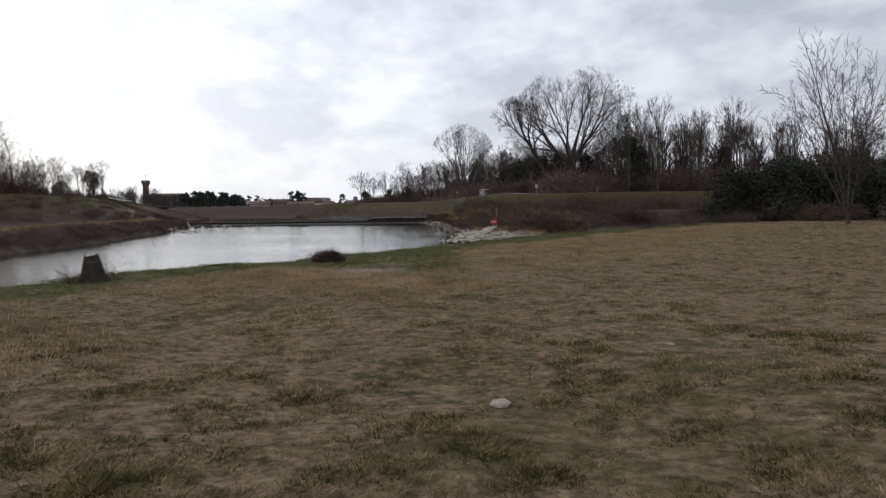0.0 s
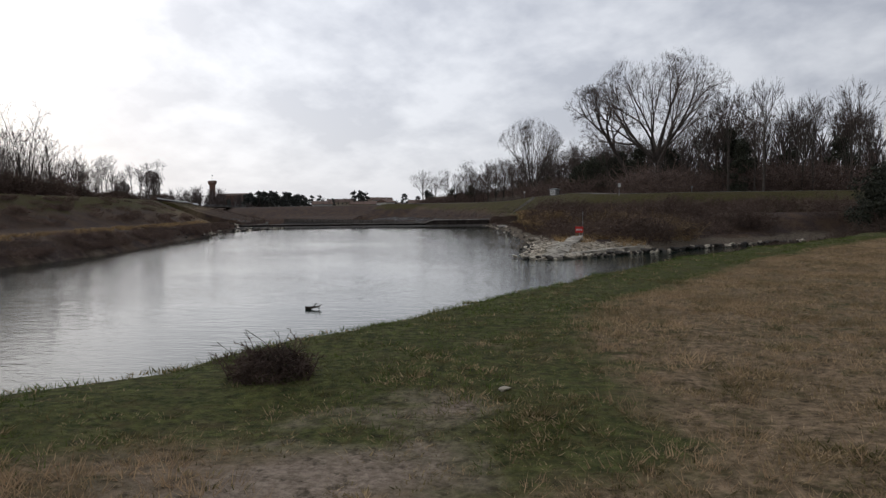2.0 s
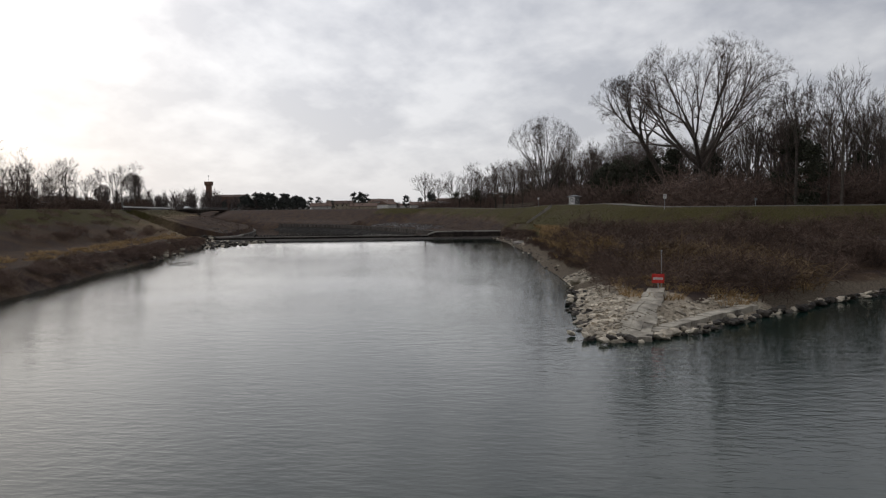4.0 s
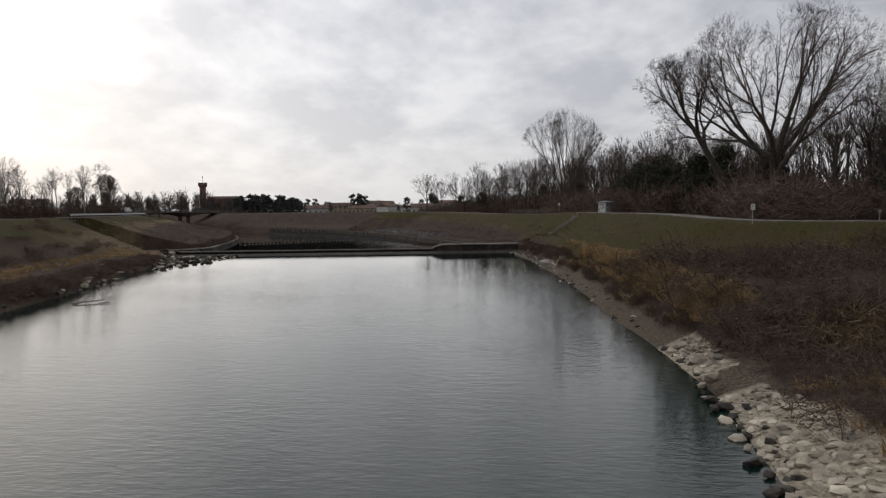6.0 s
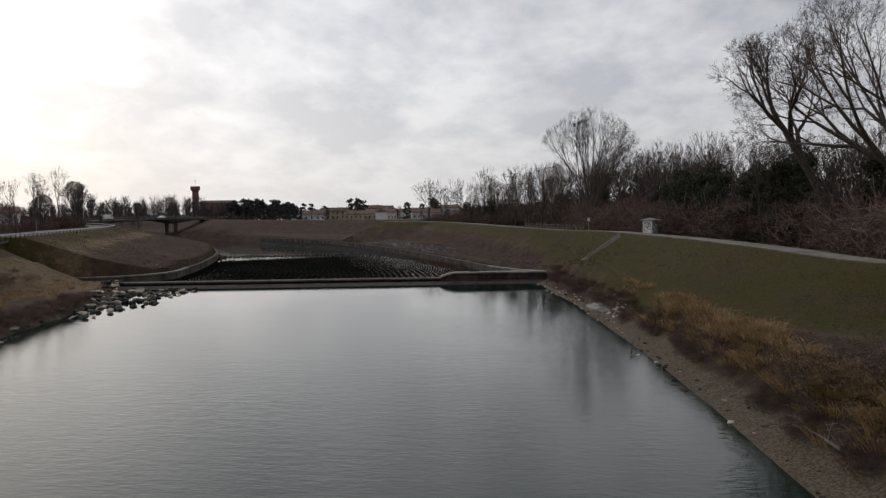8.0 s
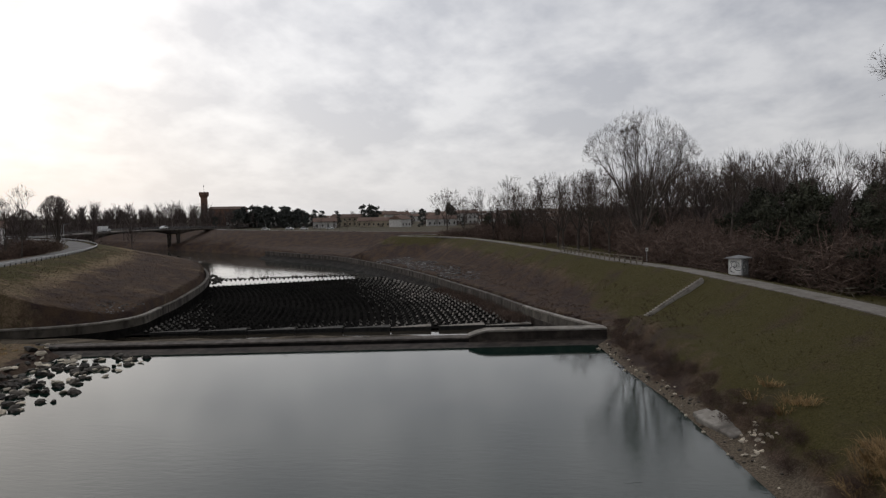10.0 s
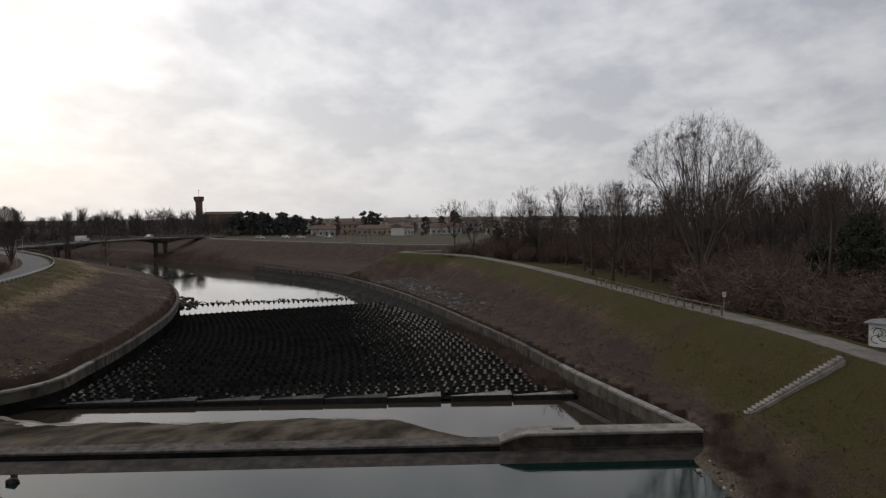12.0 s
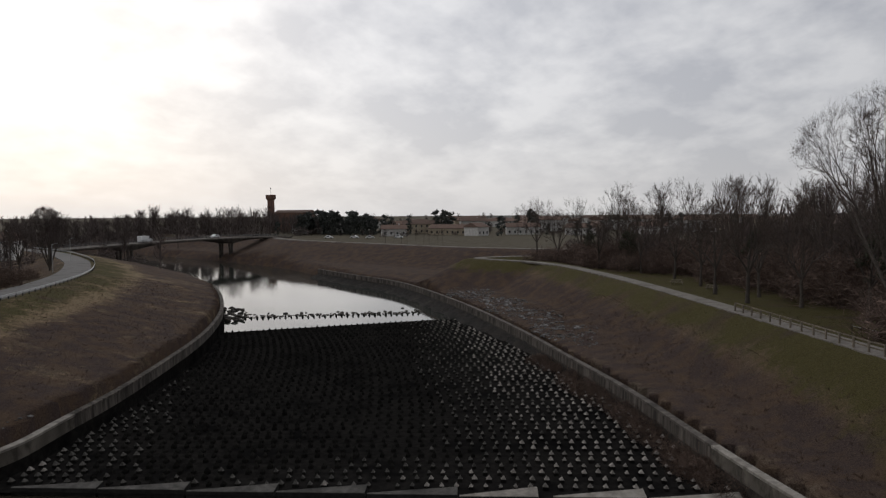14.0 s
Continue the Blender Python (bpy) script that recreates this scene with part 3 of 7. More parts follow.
def terrain(px, py):
    """Height of the ground and its zones at the points given."""
    px, py = np.asarray(px, float), np.asarray(py, float)
    dm, _ = line_field(px, py, MEADOW)
    dr, _ = line_field(px, py, RIGHT + RWALL)
    df, _ = line_field(px, py, [RWALL[-1]] + RFAR)
    dl, _ = line_field(px, py, LEFT)
    dw, _ = line_field(px, py, LWALL)
    dlf, _ = line_field(px, py, [LWALL[-1]] + LFAR)
    drw, _ = line_field(px, py, RWALL)
    cr, sr = line_field(px, py, CREST_R)
    cf, sf = line_field(px, py, CREST_F)
    cl, sl = line_field(px, py, CREST_L)
    wet, chan = inside(px, py, POOL), inside(px, py, CHANNEL) | inside(px, py, BASIN_POLY)
    rside, lside = np.minimum(dr, df), np.minimum(np.minimum(dl, dw), dlf)
    rough = wobble(px, py, 0.5) * 0.10 + wobble(px, py, 1.9, 1.0) * 0.035
    # meadow
    zm = 0.45 * np.clip(dm / 0.6, 0, 1) + 0.88 * ease((dm - 0.3) / 1.3) + 0.004 * np.clip(dm - 2, 0, 60) + 0.08 * ease((px - 8) / 25)
    # right bank: stony foot, bench, levee
    k = np.interp(py, [60, 110, 150, 172, 230, 300], [0.36, 0.42, 0.45, 0.74, 0.6, 0.5])
    foot = np.where(drw < dr + 0.3, rwall_top(py) - 0.1 + 0.13 * np.clip(dr, 0, 8), 0.32 * np.clip(dr, 0, 2.0) + 1.95 * ease((dr - 1.6) / 2.0))
    low = ease((97 - py) / 8)
    foot = foot * (1 - low) + low * (0.34 * np.clip(dr, 0, 2.3) + 0.55 * ease((dr - 2) / 7))
    foot = np.where(df < dr, WATER_FAR - 0.2 + 3.0 * ease(df / 4.0) + 0.03 * np.clip(df, 0, 30), foot)
    outer_r = (sr > 0) & (px > -52)
    top_r = crest_z(py)
    levee_r = top_r - k * np.clip(cr - 1.6, 0, 99)
    levee_r = np.where((drw >= dr + 0.3) & (dr < 10), np.minimum(levee_r, 0.34 * dr + 2.5 * ease((dr - 1.3) / 2.4)), levee_r)
    levee_r = np.where(outer_r, np.maximum(top_r - 0.3 * np.clip(cr - 2.2, 0, 5), 4.3), levee_r)
    levee_f = LEVEE - 0.34 * np.clip(cf - 2.5, 0, 99)
    outer_f = sf > 0
    levee_f = np.where(outer_f, np.maximum(LEVEE - 0.3 * np.clip(cf - 4, 0, 8), 4.2), levee_f)
    zr = np.maximum(np.maximum(foot, levee_r), levee_f)
    # left bank: low flood plain, then the road's embankment
    kl = np.interp(py, [120, 165, 190, 260], [0.42, 0.42, 0.24, 0.22])
    footl = np.where(dw < dl, 0.02 + 0.06 * np.clip(dw, 0, 14), 0.95 * np.clip(dl, 0, 0.55) + 0.85 * np.interp(py, [136, 150], [1, 0.2]) * ease((dl - 0.5) / 1.4) + 0.02 * np.clip(dl, 0, 30))
    footl = np.where(dlf < np.minimum(dl, dw), WATER_FAR - 0.2 + 3.1 * ease(dlf / 6) + 0.02 * dlf, footl)
    levee_l = LEVEE - kl * np.clip(cl - 0.8, 0, 99)
    levee_l = np.where(sl < 0, np.maximum(LEVEE - 0.25 * np.clip(cl - 7, 0, 6), 4.2), levee_l)
    zl = np.maximum(footl, levee_l)
    which = np.argmin(np.stack([dm, rside, lside]), 0)
    # far downstream the nearest line decides; upstream likewise
    z = np.choose(which, [zm, zr, zl])
    crest_flat = ((cr < 2) & (which == 1)) | ((cl < 6.5) & (which == 2))
    edge = np.minimum(np.minimum(dm, rside), lside)
    z = z + np.where(crest_flat, rough * 0.15, rough) * ease(edge / 1.5)
    z = np.where(wet, -0.35 * np.clip(edge, 0, 2) - 1.2 * ease((edge - 1) / 5), z)
    z = np.where(chan | (drw < 0.5) | (dw < 0.5), -7.5, z)
    zones = {
        "scrub": np.where(which == 1, np.clip(1.15 - (cr - 1) / 9.0, 0, 1) * 0 + ease((dr < 1e9) * 1.0) * np.where(outer_r, ease((cr - 14) / 8), ease((cr - np.interp(py, [90, 100, 150, 180, 200, 300], [7.5, 9.6, 8.6, 5.6, 3.2, 2.5])) / 4.5)), np.where(which == 2, np.where(sl < 0, 0.7, ease((cl - 4) / 8) * np.where(dl < dw, np.where(dl < 1.7, 1.0, 0.15 + 0.8 * ease((dl - 9) / 5)), 0.93 + 0.3 * wobble(px, py, 0.13, 2.0))), 0.0)),
        "turf": np.where((which == 1), np.where(outer_r, 1 - ease((cr - 14) / 8), 1 - ease((cr - np.interp(py, [90, 100, 150, 180, 200, 300], [7.5, 9.6, 8.6, 5.6, 3.2, 2.5])) / 4.5)), np.where(which == 2, (1 - ease((cl - 3) / 6)) * 0.8, 0.0)),
        "gravel": np.where(which == 1, np.where(drw < dr + 0.3, 0.25 * (1 - ease(dr / 3)), 1 - ease((dr - np.interp(py, [100, 128, 150], [1.4, 1.2, 0.5])) / 0.7)), np.where(which == 2, (1 - ease(dl / 1.6)) * 0.25, 0.0)),
        "field": np.where(((which == 1) & outer_f & (cf > 5)) | ((np.abs(px) > 500) | (py > 520)), 1.0, 0.0),
    }
    zones["sand"] = np.where((which == 1) & (px < 10), np.where(py < 82, 1.0 - ease((dr - np.where(px > 4.0, 1.5, 2.2)) / 0.8), np.where((py < 85) | ((py > 87.5) & (py < 94)), 1.0 - ease((dr - 1.1) / 0.6), 0.0)), 0.0)
    patch = sum(np.exp(-((px - ax) / rx) ** 2 - ((py - ay) / ry) ** 2) for ax, ay, rx, ry in ((-3.9, 27.6, 1.3, 0.5), (-2.4, 28.2, 0.7, 0.45), (-3.0, 26.6, 1.4, 0.4), (-2.2, 29.6, 0.5, 0.3)))
    zones["bare"] = np.where(which == 0, np.clip(0.75 * ease((-0.9 - px) / 2.0) * ease((15.0 - py) / 3.5) + patch, 0, 1), 0.0)
    dpath = line_field(px, py, [(1.75, 68.7), (4.25, 76.4)])[0]
    zones["sand"] = np.where((which == 1) & (py < 77.5), np.maximum(zones["sand"], 1 - ease((dpath - 1.2 - 0.4 * wobble(px, py, 1.4, 3.0)) / 0.7)), zones["sand"])
    zones["levee"] = np.where(which == 1, 0.65 * ease((py - 100) / 12), np.where((which == 2) & (py < 190), 0.9 - 0.65 * ease((py - 135) / 20), 0.0))
    tongue = 0.85 * ease((px + 4.2) / 1.2) * ease((0.9 - px) / 1.6) * ease((py - 27.0) / 2) * ease((42 - py) / 4)
    zones["lush"] = np.where(which == 0, np.maximum(np.maximum(1 - ease((dm - 3.4) / 1.8), tongue), 0.34 * ease((20.5 - py) / 6) * ease((px + 5) / 4)), 0.0)
    zones["turf"] = np.where(zones["field"] > 0.5, 0, zones["turf"])
    return z, zones


def ground_z(x, y):
    return float(terrain(np.array([x]), np.array([y]))[0][0])


def axis(pieces):
    out = [pieces[0][0]]
    for a, b, s in pieces:
        n = max(1, round((b - a) / s))
        out += [a + (b - a) * i / n for i in range(1, n + 1)]
    return np.array(out)


def build_ground():
    gx = axis([(-3200, -900, 300), (-900, -300, 60), (-300, -130, 8), (-130, -92, 1.6), (-92, 34, 0.8), (34, 70, 2.4), (70, 200, 10), (200, 800, 60), (800, 3200, 300)])
    gy = axis([(-1200, -200, 200), (-200, -20, 15), (-20, 0, 2.5), (0, 265, 0.85), (265, 330, 1.7), (330, 460, 4), (460, 700, 20), (700, 1200, 60), (1200, 3800, 300)])
    px, py = np.meshgrid(gx, gy)
    z, zones = terrain(px.ravel(), py.ravel())
    verts = np.stack([px.ravel(), py.ravel(), z], 1)
    nx, ny = len(gx), len(gy)
    i = np.arange(nx * ny).reshape(ny, nx)
    faces = np.stack([i[:-1, :-1], i[:-1, 1:], i[1:, 1:], i[1:, :-1]], -1).reshape(-1, 4)
    me = bpy.data.meshes.new("ground")
    me.vertices.add(len(verts)), me.loops.add(faces.size), me.polygons.add(len(faces))
    me.vertices.foreach_set("co", verts.ravel())
    me.loops.foreach_set("vertex_index", faces.ravel())
    me.polygons.foreach_set("loop_start", np.arange(0, faces.size, 4))
    me.polygons.foreach_set("use_smooth", np.ones(len(faces), bool))
    me.update()
    for key, v in zones.items():
        me.attributes.new(key, "FLOAT", "POINT").data.foreach_set("value", np.clip(v, 0, 1).astype(np.float32))
    me.materials.append(M["ground"])
    return tagged(new("ground", me), "river banks of dry winter grass and brown scrub", "ground", kind="structure")


def flat_sheet(name, outline, z, mat, label):
    bm = bmesh.new()
    bm.faces.new([bm.verts.new((x, y, z)) for x, y in outline])
    return tagged(part(name, bm, mat), label, "water", kind="structure")


build_ground()
flat_sheet("water", [(-600, -300), (300, -300), (300, 140), (34, 120), (-3.5, 168.5), (-58.5, 161.2), (-70, 150), (-600, 150)], 0.0, M["pool"], "grey-green river pool with fine wind ripples")
flat_sheet("water_basin", [(-76, 159), (-4.2, 170.0), (-11.2, 190.2), (-59.4, 182.6), (-60.4, 180.2), (-62.5, 177.2), (-66, 174.7), (-76, 171.1)], BASIN, M["shallow"], "still shallow water below the weir crest")
flat_sheet("water_far", [(-84, 236), (-38, 250), (-70, 318), (-165, 412), (-420, 540), (-900, 720), (-900, 600), (-420, 460), (-130, 300)], WATER_FAR, M["still"], "bright calm river water reflecting the sky")

def dist1(x, y, line):
    best, side = 1e18, 0.0
    for (ax, ay), (bx, by) in zip(line, line[1:]):
        dx, dy = bx - ax, by - ay
        t = min(1.0, max(0.0, ((x - ax) * dx + (y - ay) * dy) / (dx * dx + dy * dy)))
        d = (x - ax - t * dx) ** 2 + (y - ay - t * dy) ** 2
        if d < best:
            best, side = d, (x - ax) * dy - (y - ay) * dx
    return math.sqrt(best), 1.0 if side > 0 else -1.0


class Limbs:
    """Collects tapered tubes into meshes: the stem, each main limb, and the fine twigs."""

    def __init__(self):
        self.wood, self.fine, self.flat = ([], []), ([], []), 4

    def tube(self, pts, radii, sides, target):
        verts, faces = target
        base = len(verts)
        ref = Vector((0.31, 0.87, 0.38))
        if sides == 1:                                   # the thinnest twigs: one slender blade
            d = pts[-1] - pts[0]
            x = d.cross(Vector((math.sin(base * 1.7), math.cos(base * 2.3), 0.4))).normalized() * radii[0]
            verts += [pts[0] - x, pts[0] + x, pts[-1]]
            faces.append((base, base + 1, base + 2))
            return
        for i, (p, r) in enumerate(zip(pts, radii)):
            d = pts[min(i + 1, len(pts) - 1)] - pts[max(i - 1, 0)]
            x = d.cross(ref)
            if x.length < 1e-6:
                x = d.cross(Vector((1, 0, 0)))
            x.normalize()
            y = d.normalized().cross(x)
            for k in range(sides):
                a = 2 * math.pi * k / sides
                verts.append(p + (x * math.cos(a) + y * math.sin(a)) * r)
        for i in range(len(pts) - 1):
            for k in range(sides):
                a, b = base + i * sides + k, base + i * sides + (k + 1) % sides
                faces.append((a, b, b + sides, a + sides))


# ---------------------------------------------------------------- weir, walls, ramp
WEIR_A, WEIR_B = Vector((-74.0, 158.83, 0)), Vector((-4.4, 169.7, 0))
WEIR_D = (WEIR_B - WEIR_A).normalized()
WEIR_N = Vector((-WEIR_D.y, WEIR_D.x, 0))               # downstream


def on_weir(s, n, z):
    return WEIR_A + WEIR_D * s + WEIR_N * n + Vector((0, 0, z))


M["stained_wall"] = material("brown_stained_concrete", (0.028, 0.022, 0.019), (0.15, 0.13, 0.11), 1.2, 0.9, 0.4, 14, (0.022, 0.018, 0.015), 0.4, stretch=(1.5, 1.5, 0.18))


def build_weir():
    length = (WEIR_B - WEIR_A).length
    step = 57.35
    w = thing("weir", (0, 0, 0), "long low concrete weir across the river with a raised end", "weir")
    ya, yb = on_weir(0, 0, 0), on_weir(step, 0, 0)
    prof = [(1.0, -2.0), (1.0, -0.02), (0.75, 0.02), (0.62, 0.44), (-0.8, 0.44), (-0.9, -2.0)]
    part("weir_body", ribbon([on_weir(s, 0, 0) for s in np.linspace(0, step, 28)], prof), M["wet_concrete"], w, "dark wet weir face")
    prof = [(0.66, 0.445), (0.66, 0.57), (0.6, 0.6), (-0.75, 0.62), (-0.85, 0.58), (-0.85, 0.445)]
    part("crest", ribbon([on_weir(s, 0, 0) for s in np.linspace(0, step, 28)], prof), M["concrete"], w)
    ledge = [(3.4, -1.5), (3.4, -0.14), (2.5, 0.03), (1.7, 0.16), (1.0, 0.22), (1.0, -1.5)]
    part("foot_ledge", ribbon([on_weir(s, 0.0, 0) for s in np.linspace(0, length, 34)], ledge), M["damp_concrete"], w, "dark damp shelf along the foot of the weir")
    prof = [(0.95, -2.0), (0.95, 0.25), (0.72, 0.3), (0.7, 1.08), (-0.75, 1.08), (-0.75, -2.0)]
    cap = [(0.8, 1.085), (0.8, 1.22), (0.74, 1.26), (-0.74, 1.26), (-0.8, 1.22), (-0.8, 1.085)]
    up = [on_weir(s, 0, -0.5 * (1 - min(1, max(0, (s - step) / 1.4)))) for s in np.linspace(step, length, 16)]
    part("raised_body", ribbon(up, prof), M["damp_concrete"], w, "damp brown upstream face")
    part("raised_crest", ribbon(up, cap), M["pale_concrete"], w)
    part("sill_marker", boxed((-0.7, -0.14, 1.27), (0.7, 0.14, 1.31), 0.01, Matrix.Translation(on_weir(step + 4.2, 0, 0)) @ Matrix.Rotation(0.15, 4, "Z")), M["steel"], w)
    # silted apron: a rounded back running down into the basin
    verts, faces, margin = [], [], []
    cols, rows = 150, 40
    rng = random.Random(70)
    for i in range(cols + 1):
        s = 7.0 + (step * 1.02 - 7.0) * i / cols
        reach = 14.6 + 0.25 * math.sin(s * 0.33) + 0.12 * math.sin(s * 0.9 + 1) + 4.6 * min(1.0, max(0.0, 1 - (s - 12.5) / 9.0)) - 12.6 * min(1.0, max(0.0, (s - 50.0) / 7.5)) ** 1.3
        for j in range(rows + 1):
            t = j / rows
            z = 0.42 - (2.62 + 0.035 * math.sin(s * 1.9)) * t ** (1.5 + 0.12 * math.sin(s * 0.5)) + 0.015 * math.sin(s * 2.1 + t * 5) + 0.022 * math.sin(s * 0.6 + 6 * t)
            verts.append(on_weir(s, 0.85 + reach * t, z))
    for i in range(cols):
        crust = 34 - 3.0 * math.sin(i * 0.16 + 0.6) - 1.5 * math.sin(i * 0.53) + rng.uniform(-1, 1)
        for j in range(rows):
            a = i * (rows + 1) + j
            (margin if j > crust - 2 and 25 < i < 136 else faces).append((a, a + rows + 1, a + rows + 2, a + 1))
    part("silt_apron", (verts, faces), M["silt"], w, "silt-stained curved concrete apron", smooth=True)
    part("silt_margin", (verts, margin), M["pale_silt"], w, "crusted pale silt at the water's edge", smooth=True)
    # crest litter: twigs and pale scraps caught along the edge
    rng = random.Random(71)
    limbs = Limbs()
    for k in range(26):
        q = on_weir(rng.uniform(1, step - 1), rng.uniform(-0.2, 1.6), 0.66)
        d = Vector((rng.uniform(-1, 1), rng.uniform(-1, 1), rng.uniform(0.1, 0.5))).normalized()
        limbs.tube([q, q + d * rng.uniform(0.2, 0.7)], [rng.uniform(0.02, 0.05), 0.01], 4, limbs.wood)
    tagged(part("caught_debris", limbs.wood, M["drift"], w), "bleached sticks caught on the crest", kind="stuff")
    return w


def build_wall(name, line, top, label, inner, light_until):
    """A river wall whose coping follows top(y); inner: which side the water is (+1 right of the way)."""
    w = thing(name, (0, 0, 0), label, "wall", kind="structure")
    pts = [Vector((p.x, p.y, float(top(p.y)))) for p in smooth_line([(x, y, 0) for x, y in line], 3)]
    body = [(0.38, -1.15), (0.34, -0.22), (-0.14, -0.22), (-0.18, -1.15)]
    foot = [(0.46, -8), (0.41, -1.153), (-0.2, -1.153), (-0.24, -8)]
    cope = [(0.34, -0.215), (0.42, -0.19), (0.42, -0.03), (0.38, 0.0), (-0.16, 0.01), (-0.2, -0.05), (-0.2, -0.215)]
    if inner < 0:
        body, foot, cope = [(-o, h) for o, h in body][::-1], [(-o, h) for o, h in foot][::-1], [(-o, h) for o, h in cope][::-1]
    cut = max(2, int(len(pts) * light_until))
    for span, face, top_mat in ((pts[:cut], "streaked_wall", "pale_concrete"), (pts[cut - 1:], "stained_wall", "concrete" if inner < 0 else "stained_wall")):
        part("wall_body", ribbon(span, body), M[face], w)
        part("wall_foot", ribbon(span, foot), M["damp_concrete" if inner < 0 else "wet_concrete"], w, "dark wet lower face")
        part("coping", ribbon(span, cope), M[top_mat], w, "worn flat coping")
    return w


SILL_A, SILL_B = Vector((-57.05, 181.45, 0)), Vector((-11.05, 188.75, 0))
RAMP_U = (SILL_B - SILL_A).normalized()
RAMP_LEN = 76.0
RAMP_MID = (SILL_A + SILL_B) / 2
TURN_A, TURN_B = radians(9.5), radians(32.0)             # the ramp swings to the left on its way down


def ramp_z(s):
    return -1.85 - 0.96 * s / RAMP_LEN


def on_ramp(s, u):
    """A point s metres down the ramp's bent axis and u metres to the right of it."""
    x, y, n = RAMP_MID.x, RAMP_MID.y, 8
    for i in range(n):
        a = TURN_A + (TURN_B - TURN_A) * s * (i + 0.5) / n / RAMP_LEN
        x, y = x - math.sin(a) * s / n, y + math.cos(a) * s / n
    a = TURN_A + (TURN_B - TURN_A) * s / RAMP_LEN
    return Vector((x + math.cos(a) * u, y + math.sin(a) * u, ramp_z(s))), a


def toe_width(y):
    """How far the rubble reaches out from the right wall."""
    return np.interp(y, [196, 225, 262, 300, 341], [0.4, 1.2, 3.4, 3.8, 3.8])


def build_ramp():
    r = thing("baffle_ramp", (0, 0, 0), "dark algae-covered concrete ramp set with rows of pointed blocks", "ramp")
    verts, faces = [], []
    n, k = 44, 24
    for i in range(n + 1):
        for j in range(k + 1):
            verts.append(on_ramp((RAMP_LEN + 1.0) * i / n, -38 + 76 * j / k)[0])
    for i in range(n):
        for j in range(k):
            a = i * (k + 1) + j
            faces.append((a, a + 1, a + k + 2, a + k + 1))
    part("ramp_floor", (verts, faces), M["wet_concrete"], r)
    # sill: eight wedge-topped concrete beams
    width = (SILL_B - SILL_A).length
    count = 8
    side = Vector((-RAMP_U.y, RAMP_U.x, 0))
    for i in range(count):
        a, b = SILL_A + RAMP_U * (width * i / count + 0.07), SILL_A + RAMP_U * (width * (i + 1) / count - (0.07 if i != 5 else 0.85))
        deep, jit = (0.95, 1.05, 1.15, 1.1, 1.0, 1.3, 1.15, 0.95)[i], 0.03 * math.sin(i * 2.3)
        zt, zb = -1.6 + jit, -3.4
        bot = [a, b, b + side * deep, a + side * 0.14]
        top_h = [zt - 0.05, zt, zt + 0.13, zt - 0.03]
        vs = [p + Vector((0, 0, zb)) for p in bot] + [p + Vector((0, 0, h)) for p, h in zip(bot, top_h)]
        panel = part("sill_panel", (vs, [(0, 1, 5, 4), (1, 2, 6, 5), (2, 3, 7, 6), (3, 0, 4, 7), (3, 2, 1, 0)]), M["steel"], r)
        cap = [p + Vector((0, 0, 0.012)) for p in vs[4:]] + [p + Vector((0, 0, 0.05)) for p in vs[4:]]
        part("capping", (cap, [(4, 5, 6, 7), (0, 1, 5, 4), (1, 2, 6, 5), (2, 3, 7, 6), (3, 0, 4, 7)]), M["damp_cap"] if i < 5 else M["pale_concrete"], panel, "worn concrete capping")
    # baffle blocks: a squat pier with a pitched, pointed head, its lit top painted on
    def head(w, d, h):
        vs = [(-w, -d, -0.3), (w, -d, -0.3), (w, d, -0.3), (-w, d, -0.3), (-w, -d, h * 0.45), (w, -d, h * 0.45), (w, d, h * 0.3), (-w, d, h * 0.3), (0, -d * 0.35, h), (0, d * 0.5, h * 0.75)]
        fs = [(0, 1, 5, 4), (1, 2, 6, 5), (2, 3, 7, 6), (3, 0, 4, 7), (4, 5, 8), (5, 6, 9, 8), (6, 7, 9), (7, 4, 8, 9)]
        return vs, fs

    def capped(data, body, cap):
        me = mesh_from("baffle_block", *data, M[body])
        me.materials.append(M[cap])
        # slot 1 holds the head faces, coloured paler as if lit from the sky
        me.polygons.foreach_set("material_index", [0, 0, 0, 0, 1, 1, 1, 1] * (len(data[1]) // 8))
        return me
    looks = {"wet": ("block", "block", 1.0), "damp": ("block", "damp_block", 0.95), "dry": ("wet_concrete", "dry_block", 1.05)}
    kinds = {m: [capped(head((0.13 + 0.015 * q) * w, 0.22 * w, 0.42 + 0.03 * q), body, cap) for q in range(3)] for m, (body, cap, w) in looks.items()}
    rng = random.Random(5)
    spots = []
    for i in range(62):
        s = 1.75 + 1.21 * i
        for j in range(-32, 33):
            p, a = on_ramp(s, 0.96 * j + (0.11 if i % 2 else -0.11))
            spots.append((p.x, p.y, p.z, a, s))
    # a last toothed row where the stone bar begins
    for j in range(35):
        p = Vector((-85.3, 259.0, 0)).lerp(Vector((-53.0, 271.2, 0)), j / 34)
        spots.append((p.x, p.y, WATER_FAR - 0.05, TURN_B, 99.0))
    sx, sy = np.array([q[0] for q in spots]), np.array([q[1] for q in spots])
    free = inside(sx, sy, CHANNEL) & (line_field(sx, sy, RWALL)[0] > 0.35 + 0.8 * toe_width(sy)) & (line_field(sx, sy, LWALL)[0] > 0.9)
    spots = [q for q, ok in zip(spots, free) if ok and rng.random() > 0.012]
    rest = {m: ([], []) for m in looks}
